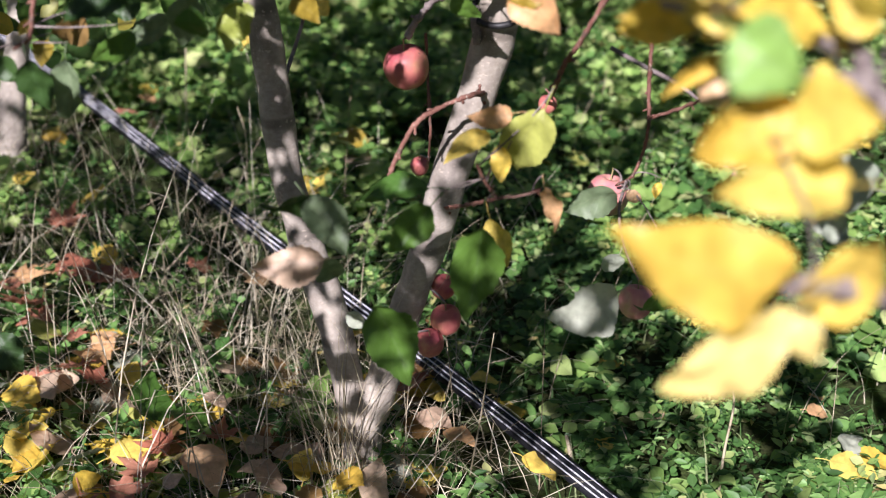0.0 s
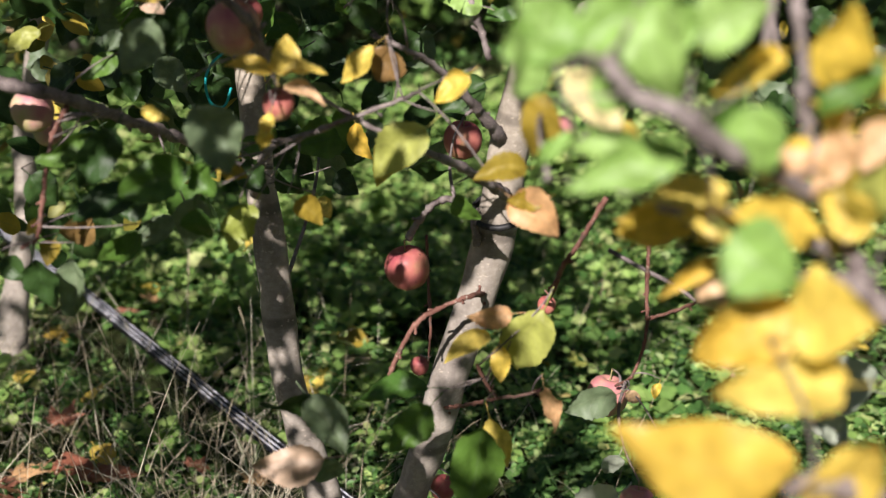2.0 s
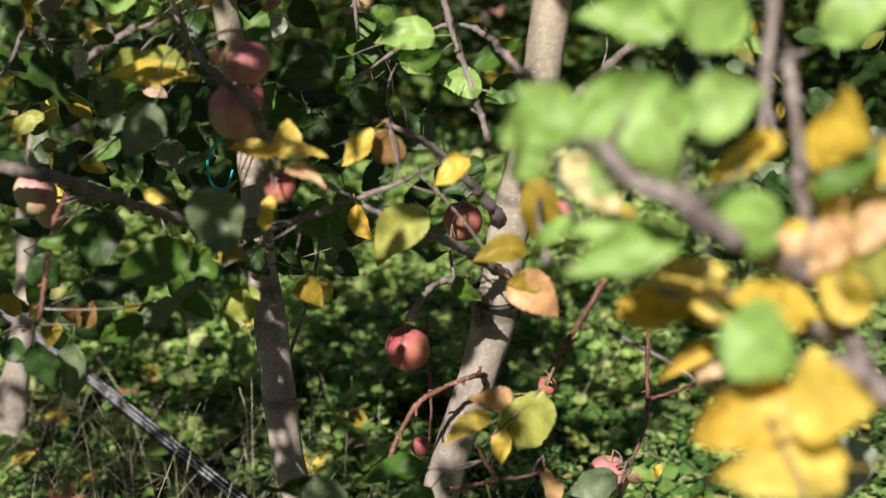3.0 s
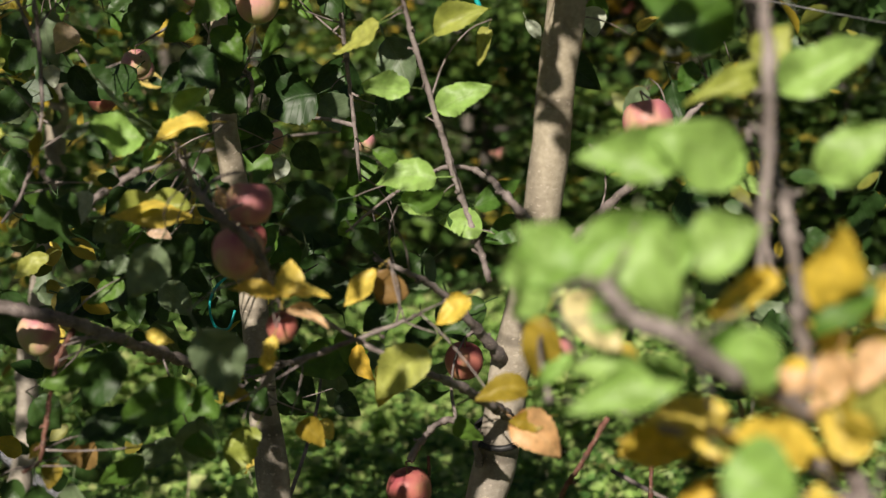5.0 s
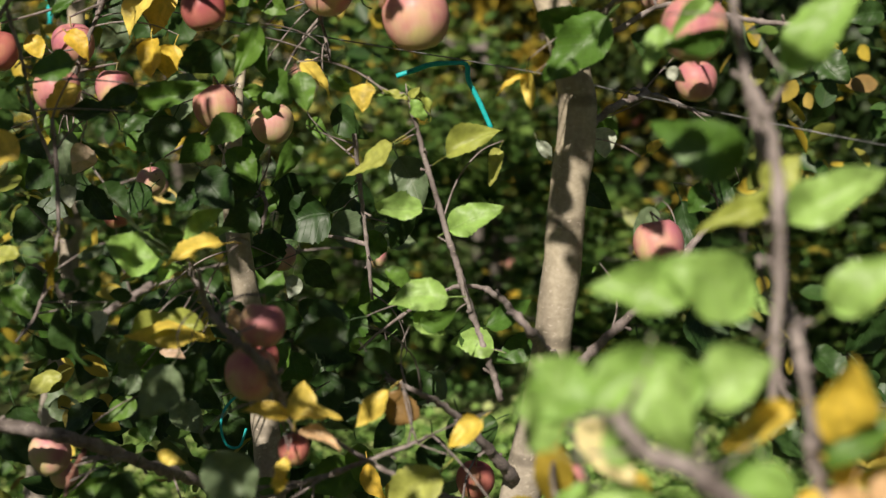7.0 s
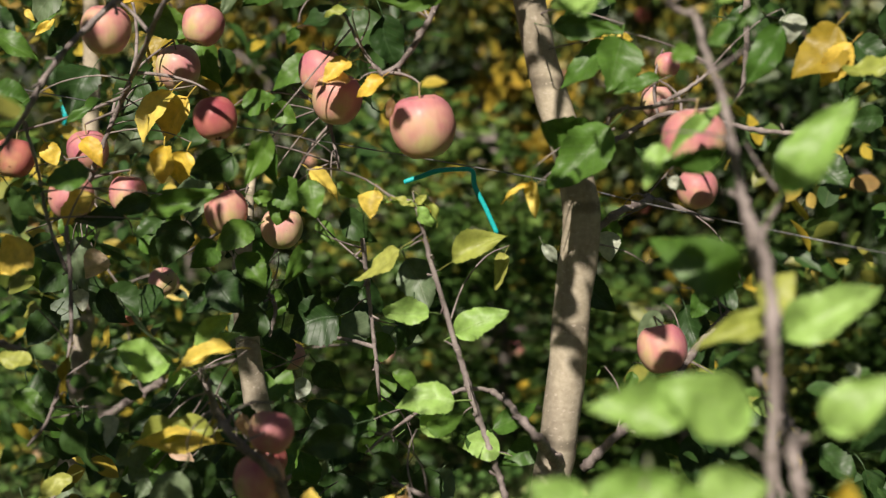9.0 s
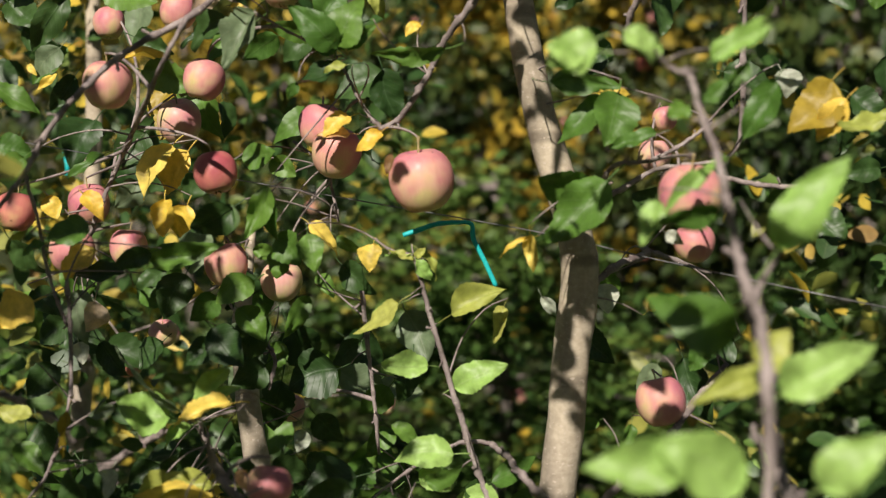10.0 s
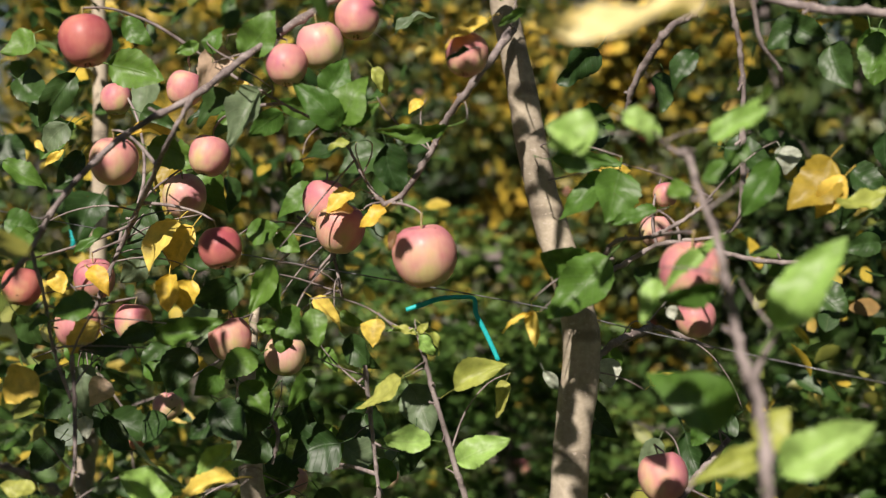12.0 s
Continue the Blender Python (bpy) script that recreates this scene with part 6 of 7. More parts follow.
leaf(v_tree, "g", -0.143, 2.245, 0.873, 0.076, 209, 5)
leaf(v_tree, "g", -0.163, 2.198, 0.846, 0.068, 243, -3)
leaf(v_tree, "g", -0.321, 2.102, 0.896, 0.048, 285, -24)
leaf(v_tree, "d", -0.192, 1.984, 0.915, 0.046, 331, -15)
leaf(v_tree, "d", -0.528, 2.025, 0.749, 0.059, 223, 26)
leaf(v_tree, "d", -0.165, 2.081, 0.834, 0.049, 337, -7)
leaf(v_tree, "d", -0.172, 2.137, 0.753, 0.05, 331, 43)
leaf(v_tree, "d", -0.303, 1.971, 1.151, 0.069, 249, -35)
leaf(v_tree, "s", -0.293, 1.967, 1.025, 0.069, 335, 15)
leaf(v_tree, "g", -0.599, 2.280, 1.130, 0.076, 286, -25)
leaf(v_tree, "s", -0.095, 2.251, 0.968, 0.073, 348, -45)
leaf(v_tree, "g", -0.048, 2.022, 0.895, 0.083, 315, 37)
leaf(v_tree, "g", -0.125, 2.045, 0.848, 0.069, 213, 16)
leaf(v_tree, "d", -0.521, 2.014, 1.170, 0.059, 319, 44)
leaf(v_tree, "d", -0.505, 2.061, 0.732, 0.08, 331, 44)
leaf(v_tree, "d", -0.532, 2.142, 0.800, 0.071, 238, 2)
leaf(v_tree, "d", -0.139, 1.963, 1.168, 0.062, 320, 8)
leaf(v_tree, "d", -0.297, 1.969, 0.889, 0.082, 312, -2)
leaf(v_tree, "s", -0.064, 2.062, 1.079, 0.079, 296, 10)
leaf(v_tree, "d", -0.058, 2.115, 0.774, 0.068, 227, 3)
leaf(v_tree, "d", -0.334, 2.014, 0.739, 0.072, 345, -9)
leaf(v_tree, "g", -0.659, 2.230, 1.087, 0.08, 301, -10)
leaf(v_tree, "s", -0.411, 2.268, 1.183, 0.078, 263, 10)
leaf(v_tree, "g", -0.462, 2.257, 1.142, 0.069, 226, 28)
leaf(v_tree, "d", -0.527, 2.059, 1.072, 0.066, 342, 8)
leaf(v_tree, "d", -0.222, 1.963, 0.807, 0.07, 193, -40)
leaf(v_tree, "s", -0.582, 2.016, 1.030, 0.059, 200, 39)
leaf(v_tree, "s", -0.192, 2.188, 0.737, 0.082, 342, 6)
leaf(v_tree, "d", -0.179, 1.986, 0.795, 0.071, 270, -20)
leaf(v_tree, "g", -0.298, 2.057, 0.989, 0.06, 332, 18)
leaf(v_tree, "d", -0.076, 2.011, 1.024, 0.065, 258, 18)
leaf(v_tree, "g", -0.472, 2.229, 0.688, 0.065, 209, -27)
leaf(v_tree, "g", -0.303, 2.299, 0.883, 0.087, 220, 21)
leaf(v_tree, "g", -0.045, 2.135, 0.614, 0.072, 326, -39)
leaf(v_tree, "g", -0.247, 2.140, 0.629, 0.07, 293, -46)
leaf(v_tree, "d", -0.241, 2.214, 1.040, 0.088, 296, -2)
leaf(v_tree, "d", -0.106, 2.253, 0.668, 0.065, 228, 16)
leaf(v_tree, "d", -0.200, 2.271, 0.802, 0.08, 348, -32)
leaf(v_tree, "d", -0.572, 1.980, 0.918, 0.081, 304, -43)
leaf(v_tree, "g", -0.144, 2.236, 0.601, 0.086, 209, -43)
leaf(v_tree, "d", -0.516, 2.254, 1.021, 0.08, 332, 20)
leaf(v_tree, "d", -0.602, 2.350, 1.346, 0.091, 245, 13)
leaf(v_tree, "g", -0.482, 2.352, 1.404, 0.081, 200, -20)
leaf(v_tree, "d", -0.269, 2.125, 0.966, 0.081, 260, -2)
leaf(v_tree, "s", -0.462, 2.375, 0.779, 0.078, 335, -9)
leaf(v_tree, "g", -0.241, 2.142, 1.373, 0.066, 204, -21)
leaf(v_tree, "d", -0.155, 2.267, 1.430, 0.086, 204, 20)
leaf(v_tree, "d", -0.144, 2.276, 1.341, 0.067, 293, -49)
leaf(v_tree, "d", -0.335, 2.090, 1.378, 0.059, 273, 47)
leaf(v_tree, "d", -0.534, 2.282, 1.104, 0.085, 335, 49)
leaf(v_tree, "s", -0.150, 2.122, 0.997, 0.081, 318, -47)
leaf(v_tree, "d", -0.544, 2.395, 1.284, 0.101, 287, -34)
leaf(v_tree, "d", -0.252, 2.286, 1.493, 0.062, 216, -24)
leaf(v_tree, "d", -0.146, 2.187, 1.041, 0.075, 325, 10)
leaf(v_tree, "d", -0.419, 2.315, 1.289, 0.077, 255, -46)
leaf(v_tree, "d", -0.647, 2.379, 1.369, 0.074, 282, 18)
leaf(v_tree, "d", -0.447, 2.115, 1.145, 0.061, 226, 3)
leaf(v_tree, "d", -0.728, 2.378, 1.448, 0.076, 300, -0)
leaf(v_tree, "d", -0.726, 2.398, 1.302, 0.093, 253, 12)
leaf(v_tree, "s", -0.506, 2.324, 1.529, 0.088, 262, 23)
leaf(v_tree, "d", -0.445, 2.219, 1.444, 0.07, 279, 47)
leaf(v_tree, "g", -0.354, 2.057, 1.394, 0.074, 286, 16)
leaf(v_tree, "d", -0.446, 2.114, 1.361, 0.076, 289, -21)
leaf(v_tree, "d", -0.469, 2.375, 1.294, 0.087, 217, 34)
leaf(v_tree, "g", -0.282, 2.061, 1.125, 0.066, 285, -35)
leaf(v_tree, "d", -0.374, 2.359, 0.875, 0.082, 323, 10)
leaf(v_tree, "d", -0.109, 2.239, 1.421, 0.083, 286, -15)
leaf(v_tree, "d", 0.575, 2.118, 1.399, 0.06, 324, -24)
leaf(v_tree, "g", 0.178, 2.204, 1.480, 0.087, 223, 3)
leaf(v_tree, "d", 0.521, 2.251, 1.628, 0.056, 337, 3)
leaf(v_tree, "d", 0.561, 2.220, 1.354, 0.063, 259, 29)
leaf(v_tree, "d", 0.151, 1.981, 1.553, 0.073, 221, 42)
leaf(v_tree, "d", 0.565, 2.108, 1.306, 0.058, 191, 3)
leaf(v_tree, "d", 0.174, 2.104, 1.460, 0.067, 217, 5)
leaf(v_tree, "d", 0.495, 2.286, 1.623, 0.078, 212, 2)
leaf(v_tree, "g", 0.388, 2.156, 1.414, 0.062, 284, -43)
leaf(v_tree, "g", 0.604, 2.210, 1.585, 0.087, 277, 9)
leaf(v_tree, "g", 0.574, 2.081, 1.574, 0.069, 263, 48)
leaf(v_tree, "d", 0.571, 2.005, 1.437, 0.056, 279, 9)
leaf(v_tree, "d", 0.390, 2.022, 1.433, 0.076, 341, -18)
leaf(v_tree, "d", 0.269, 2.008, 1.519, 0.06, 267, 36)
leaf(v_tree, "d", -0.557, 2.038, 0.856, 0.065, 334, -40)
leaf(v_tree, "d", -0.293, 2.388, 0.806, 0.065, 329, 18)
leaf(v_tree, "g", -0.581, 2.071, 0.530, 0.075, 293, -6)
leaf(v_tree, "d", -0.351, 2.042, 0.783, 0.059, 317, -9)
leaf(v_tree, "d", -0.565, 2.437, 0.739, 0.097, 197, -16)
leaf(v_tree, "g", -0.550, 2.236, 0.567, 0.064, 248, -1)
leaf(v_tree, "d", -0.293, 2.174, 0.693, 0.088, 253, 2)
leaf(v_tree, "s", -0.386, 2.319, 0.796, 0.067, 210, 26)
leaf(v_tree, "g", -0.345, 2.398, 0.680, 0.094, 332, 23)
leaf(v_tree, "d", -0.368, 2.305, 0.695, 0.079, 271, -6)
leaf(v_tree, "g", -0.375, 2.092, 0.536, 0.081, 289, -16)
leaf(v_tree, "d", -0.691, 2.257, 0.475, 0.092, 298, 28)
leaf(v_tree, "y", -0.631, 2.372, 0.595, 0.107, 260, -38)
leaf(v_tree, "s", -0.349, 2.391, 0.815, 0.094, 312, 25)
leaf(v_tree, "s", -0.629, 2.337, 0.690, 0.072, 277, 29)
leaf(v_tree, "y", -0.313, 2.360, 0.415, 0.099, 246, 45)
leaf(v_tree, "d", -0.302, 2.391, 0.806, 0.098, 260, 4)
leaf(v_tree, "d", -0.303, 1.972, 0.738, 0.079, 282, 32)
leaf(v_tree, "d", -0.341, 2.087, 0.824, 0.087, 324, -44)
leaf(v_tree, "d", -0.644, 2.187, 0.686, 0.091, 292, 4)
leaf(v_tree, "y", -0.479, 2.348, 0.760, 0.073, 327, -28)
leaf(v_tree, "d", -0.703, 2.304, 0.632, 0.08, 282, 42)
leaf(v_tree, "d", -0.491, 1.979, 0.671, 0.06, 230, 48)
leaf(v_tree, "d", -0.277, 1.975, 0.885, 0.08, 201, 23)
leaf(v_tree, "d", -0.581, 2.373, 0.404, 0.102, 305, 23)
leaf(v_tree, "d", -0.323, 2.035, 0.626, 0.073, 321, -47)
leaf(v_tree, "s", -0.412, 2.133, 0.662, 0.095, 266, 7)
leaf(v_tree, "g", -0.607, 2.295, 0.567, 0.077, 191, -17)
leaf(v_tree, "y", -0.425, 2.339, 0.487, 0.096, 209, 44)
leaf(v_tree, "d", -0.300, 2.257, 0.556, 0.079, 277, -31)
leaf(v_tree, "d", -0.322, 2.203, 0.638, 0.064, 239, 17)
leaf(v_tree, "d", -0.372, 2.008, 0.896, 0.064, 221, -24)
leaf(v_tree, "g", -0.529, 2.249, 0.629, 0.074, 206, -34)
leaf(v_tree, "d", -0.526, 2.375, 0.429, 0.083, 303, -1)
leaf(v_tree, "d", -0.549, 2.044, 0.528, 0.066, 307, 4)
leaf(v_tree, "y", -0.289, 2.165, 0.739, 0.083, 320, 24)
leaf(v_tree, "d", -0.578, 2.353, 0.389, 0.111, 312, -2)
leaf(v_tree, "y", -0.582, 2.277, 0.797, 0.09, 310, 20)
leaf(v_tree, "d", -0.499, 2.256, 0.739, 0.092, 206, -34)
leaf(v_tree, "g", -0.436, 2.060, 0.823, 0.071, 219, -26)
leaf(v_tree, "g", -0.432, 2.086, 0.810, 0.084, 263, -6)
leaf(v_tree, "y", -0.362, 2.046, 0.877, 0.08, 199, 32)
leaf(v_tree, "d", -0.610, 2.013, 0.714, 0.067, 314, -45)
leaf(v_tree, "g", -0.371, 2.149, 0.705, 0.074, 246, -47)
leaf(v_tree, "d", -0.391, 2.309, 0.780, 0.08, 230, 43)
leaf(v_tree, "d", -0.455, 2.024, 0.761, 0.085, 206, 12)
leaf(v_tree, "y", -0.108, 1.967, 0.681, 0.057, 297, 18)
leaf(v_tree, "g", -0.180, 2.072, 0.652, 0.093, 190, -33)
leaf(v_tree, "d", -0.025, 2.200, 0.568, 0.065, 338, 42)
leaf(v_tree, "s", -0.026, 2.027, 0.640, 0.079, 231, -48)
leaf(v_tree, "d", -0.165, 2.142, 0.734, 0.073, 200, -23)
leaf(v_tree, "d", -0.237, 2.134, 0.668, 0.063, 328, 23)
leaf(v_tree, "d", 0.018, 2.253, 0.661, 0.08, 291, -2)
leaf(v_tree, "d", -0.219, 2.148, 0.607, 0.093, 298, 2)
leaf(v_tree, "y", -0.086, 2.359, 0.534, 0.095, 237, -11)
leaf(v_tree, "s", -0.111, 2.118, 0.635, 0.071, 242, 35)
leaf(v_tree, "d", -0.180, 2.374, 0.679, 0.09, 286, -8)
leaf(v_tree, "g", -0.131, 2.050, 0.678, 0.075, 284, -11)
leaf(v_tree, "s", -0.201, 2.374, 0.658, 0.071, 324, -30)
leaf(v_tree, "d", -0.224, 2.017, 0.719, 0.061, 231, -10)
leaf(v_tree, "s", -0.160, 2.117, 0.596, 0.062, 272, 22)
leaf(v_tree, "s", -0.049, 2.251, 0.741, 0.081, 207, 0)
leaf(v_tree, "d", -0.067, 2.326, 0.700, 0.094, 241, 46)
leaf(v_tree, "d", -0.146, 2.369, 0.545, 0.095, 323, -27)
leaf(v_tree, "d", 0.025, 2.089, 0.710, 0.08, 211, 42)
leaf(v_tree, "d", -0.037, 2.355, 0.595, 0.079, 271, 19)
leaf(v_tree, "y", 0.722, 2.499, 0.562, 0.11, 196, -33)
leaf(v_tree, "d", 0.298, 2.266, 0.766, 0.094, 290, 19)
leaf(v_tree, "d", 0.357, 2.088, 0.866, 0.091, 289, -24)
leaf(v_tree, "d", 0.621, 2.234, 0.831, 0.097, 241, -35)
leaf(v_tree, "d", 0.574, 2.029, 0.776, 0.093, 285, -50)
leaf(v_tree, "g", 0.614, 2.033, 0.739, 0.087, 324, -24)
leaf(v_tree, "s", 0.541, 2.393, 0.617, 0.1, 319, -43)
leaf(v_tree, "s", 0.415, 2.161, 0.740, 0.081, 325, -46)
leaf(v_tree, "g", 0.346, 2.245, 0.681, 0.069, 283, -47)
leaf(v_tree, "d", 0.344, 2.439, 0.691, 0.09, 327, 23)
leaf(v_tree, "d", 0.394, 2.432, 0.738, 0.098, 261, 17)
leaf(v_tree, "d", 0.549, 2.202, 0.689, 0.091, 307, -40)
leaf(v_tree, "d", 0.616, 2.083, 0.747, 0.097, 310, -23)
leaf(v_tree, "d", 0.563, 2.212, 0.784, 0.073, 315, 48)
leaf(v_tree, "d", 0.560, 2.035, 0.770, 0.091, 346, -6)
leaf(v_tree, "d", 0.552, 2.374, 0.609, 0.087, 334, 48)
leaf(v_tree, "t", -0.357, 2.100, 1.560, 0.057, 60, 40)


# ---- apples ----
def apple_meshes(seed):
    r = random.Random(seed)
    tall, lobes = r.uniform(0.92, 1.02), r.uniform(0.01, 0.03)
    rings, sides = 14, 24
    b = Build()
    verts, faces = [], []
    for i in range(rings + 1):
        th = math.pi * i / rings
        for k in range(sides):
            ph = 2 * math.pi * k / sides
            rr = 0.5 * math.sin(th) ** 0.78 * (1 + lobes * math.cos(5 * ph) * (i / rings) + 0.03 * noise.noise(Vector((math.cos(ph), math.sin(ph), 2 * i / rings + seed))))
            rr *= 1.05 - 0.2 * (i / rings) ** 1.5
            z = 0.5 * tall * math.cos(th)
            dip = math.exp(-(rr / 0.13) ** 2)
            z -= (0.16 if i < rings / 2 else -0.1) * dip
            verts.append((rr * math.cos(ph), rr * math.sin(ph), z))
    for i in range(rings):
        for k in range(sides):
            a0, a1 = i * sides + k, i * sides + (k + 1) % sides
            faces.append((a0, a0 + sides, a1 + sides, a1))
    b.add(verts, faces)
    s = Build()
    tube(s, spline([(0, 0, 0.30, 0.022), (0.015, 0.01, 0.42, 0.018), (0.03, 0.02, 0.55, 0.017), (0.05, 0.02, 0.66, 0.026)], 3), 6)
    c = Build()
    for k in range(5):
        ph = 2 * math.pi * k / 5 + 0.3
        d, w = Vector((math.cos(ph), math.sin(ph), 0)), Vector((-math.sin(ph), math.cos(ph), 0))
        c.add([d * 0.02 + w * 0.03 + Vector((0, 0, -0.35)), d * 0.02 - w * 0.03 + Vector((0, 0, -0.35)), d * 0.075 - w * 0.02 + Vector((0, 0, -0.43)), d * 0.075 + w * 0.02 + Vector((0, 0, -0.43)), d * 0.09 + Vector((0, 0, -0.49))], [(0, 1, 2, 3), (3, 2, 4)])
    return b, s, c


FRUIT = []
for tone in range(3):
    for k in range(3):
        fb, sb, cb = apple_meshes(5 * tone + k)
        FRUIT.append((fb.mesh("fruit", SKIN[tone]), sb.mesh("stalk", STALK), cb.mesh("calyx", CALYX)))
APPLE_LABEL = ["yellowish apple with a faint pink blush on a twig", "pink-blushed apple hanging ripe on a twig", "deep red apple hanging ripe on a twig"]


def apple(x, y, z, size, tone, tree=None, tip=None):
    """An apple about its middle; tone 0 pale, 1 pink, 2 red. On a tree a twig holds its stalk."""
    thing = new("apple")
    ax, ay = (RNG.uniform(-16, 16), RNG.uniform(-14, 14)) if tip is None else tip
    thing.matrix_basis = pose(x, y, z, ax, ay, RNG.uniform(0, 360)) @ Matrix.Diagonal((size, size, size, 1))
    tagged(thing, APPLE_LABEL[tone] if tree else "fallen apple lying among leaves on the ground", "apple", "apples on the trees" if tree else "fallen apples")
    kind = FRUIT[3 * tone + RNG.randrange(3)]
    fruit, stalk, calyx = new("fruit", kind[0]), new("stalk", kind[1]), new("calyx", kind[2])
    fruit.parent, stalk.parent, calyx.parent = thing, thing, fruit
    if tree and y < 3.2:
        twig_to(tree, thing.matrix_basis @ Vector((0.05, 0.02, 0.64)), 0.0011, 0.45)
    return thing


apple(-0.046, 1.8, 0.565, 0.0591, 2, v_tree, tip=(6, -8))
apple(-0.034, 2, 0.329, 0.028, 2, v_tree)
apple(0.001, 1.72, 0.29, 0.034, 2, v_tree)
apple(0.004, 1.68, 0.264, 0.0409, 2, v_tree)
apple(-0.017, 1.66, 0.241, 0.0379, 2, v_tree)
apple(0.212, 1.75, 0.409, 0.0556, 1, v_tree)
apple(0.243, 1.65, 0.309, 0.046, 1, v_tree)
apple(0.134, 1.8, 0.514, 0.0248, 2, v_tree)
apple(0.024, 1.85, 0.721, 0.0505, 2, v_tree)
apple(-0.165, 1.45, 0.882, 0.0328, 2, v_tree)
apple(-0.208, 2.2, 0.601, 0.0345, 2, v_tree)
apple(0.093, 1.2, 0.931, 0.0282, 1, near_tree)
apple(0.221, 1.15, 0.81, 0.031, 0, near_tree)
apple(-0.194, 1.45, 1.009, 0.0473, 1, v_tree)
apple(-0.206, 1.45, 0.959, 0.0539, 1, v_tree)
apple(-0.451, 1.6, 0.831, 0.0477, 0, v_tree)
apple(-0.45, 1.65, 0.791, 0.0333, 0, v_tree)
apple(0.234, 1.72, 1.047, 0.0607, 1, v_tree)
apple(-0.298, 1.85, 1.199, 0.0563, 1, v_tree)
apple(-0.228, 1.85, 1.177, 0.0547, 0, v_tree)
apple(-0.449, 2.2, 1.064, 0.044, 0, v_tree)
apple(-0.592, 2.6, 0.962, 0.0422, 2, left_tree)
apple(-0.258, 2.2, 0.951, 0.0437, 0, v_tree)
apple(-0.048, 1.75, 1.307, 0.0795, 1, v_tree, tip=(6, -8))
apple(-0.153, 1.8, 1.339, 0.0628, 1, v_tree)
apple(-0.177, 1.85, 1.372, 0.0575, 1, v_tree)
apple(-0.42, 1.75, 1.421, 0.0598, 1, v_tree)
apple(-0.323, 1.85, 1.43, 0.0539, 1, v_tree)
apple(-0.293, 1.75, 1.317, 0.0536, 2, v_tree)
apple(-0.548, 1.8, 1.268, 0.0511, 2, v_tree)
apple(-0.466, 1.75, 1.223, 0.0561, 1, v_tree)
apple(-0.421, 1.85, 1.22, 0.0488, 1, v_tree)
apple(-0.482, 1.9, 1.272, 0.0547, 1, v_tree)
apple(0.234, 1.5, 1.299, 0.068, 1, v_tree)
apple(0.261, 1.65, 1.24, 0.0469, 1, v_tree)
apple(-0.233, 1.75, 0.905, 0.0413, 2, v_tree)
apple(-0.546, 2.4, 0.987, 0.0468, 2, left_tree)
apple(0.246, 1.8, 1.38, 0.0309, 1, v_tree)
apple(0.234, 1.8, 1.335, 0.0412, 0, v_tree)
apple(-0.137, 2.6, 0.883, 0.0358, 0, left_tree)
apple(-0.516, 2.6, 1.009, 0.0361, 0, left_tree)
apple(-0.382, 2, 1.379, 0.0613, 0, v_tree)
apple(-0.44, 1.7, 1.56, 0.0635, 2, v_tree)
apple(-0.206, 1.7, 1.531, 0.0496, 1, v_tree)
apple(-0.169, 1.72, 1.555, 0.0567, 0, v_tree)
apple(-0.128, 1.75, 1.591, 0.0537, 1, v_tree)
apple(0.003, 1.6, 1.533, 0.0489, 1, v_tree)
apple(-0.344, 1.8, 1.511, 0.0459, 1, v_tree)
apple(-0.498, 2.1, 1.518, 0.0457, 1, v_tree)
apple(0.263, 7.436, 0.041, 0.073, 1, tip=(70, 30))
apple(0.329, 7.168, 0.042, 0.075, 1, tip=(70, 30))
apple(-0.374, 3.925, 0.033, 0.0557, 2, tip=(70, 30))
apple(-0.23, 3.946, 0.028, 0.0465, 1, tip=(70, 30))
apple(0.781, 5.639, 0.038, 0.0652, 2, tip=(70, 30))
finish_twigs(v_tree)
# unseen leaf added to cast a small shadow on the main apple
set_leaf(near_tree, "g", (-0.234, 1.22, 1.745), (-0.214, 1.22, 1.706), 0.022, 10)
finish_twigs(near_tree)


# ---- crowns ----
def crown(tree, boxes, size, seed, mat, label):
    """Leaves in loose clumps within some boxes (x, y, z ranges, count): a crown's rest or added shade."""
    rng = random.Random(seed)
    b = Build()
    for x0, x1, y0, y1, z0, z1, n in boxes:
        for _ in range(max(1, n // 7)):
            c = Vector((rng.uniform(x0, x1), rng.uniform(y0, y1), rng.uniform(z0, z1)))
            scatter_leaves(b, 7, lambda r: (c.x + r.gauss(0, 0.045), c.y + r.gauss(0, 0.045), c.z + r.gauss(0, 0.05)), size, rng, True)
    return part("crown", b.mesh("crown", mat), tree, label, "stuff")


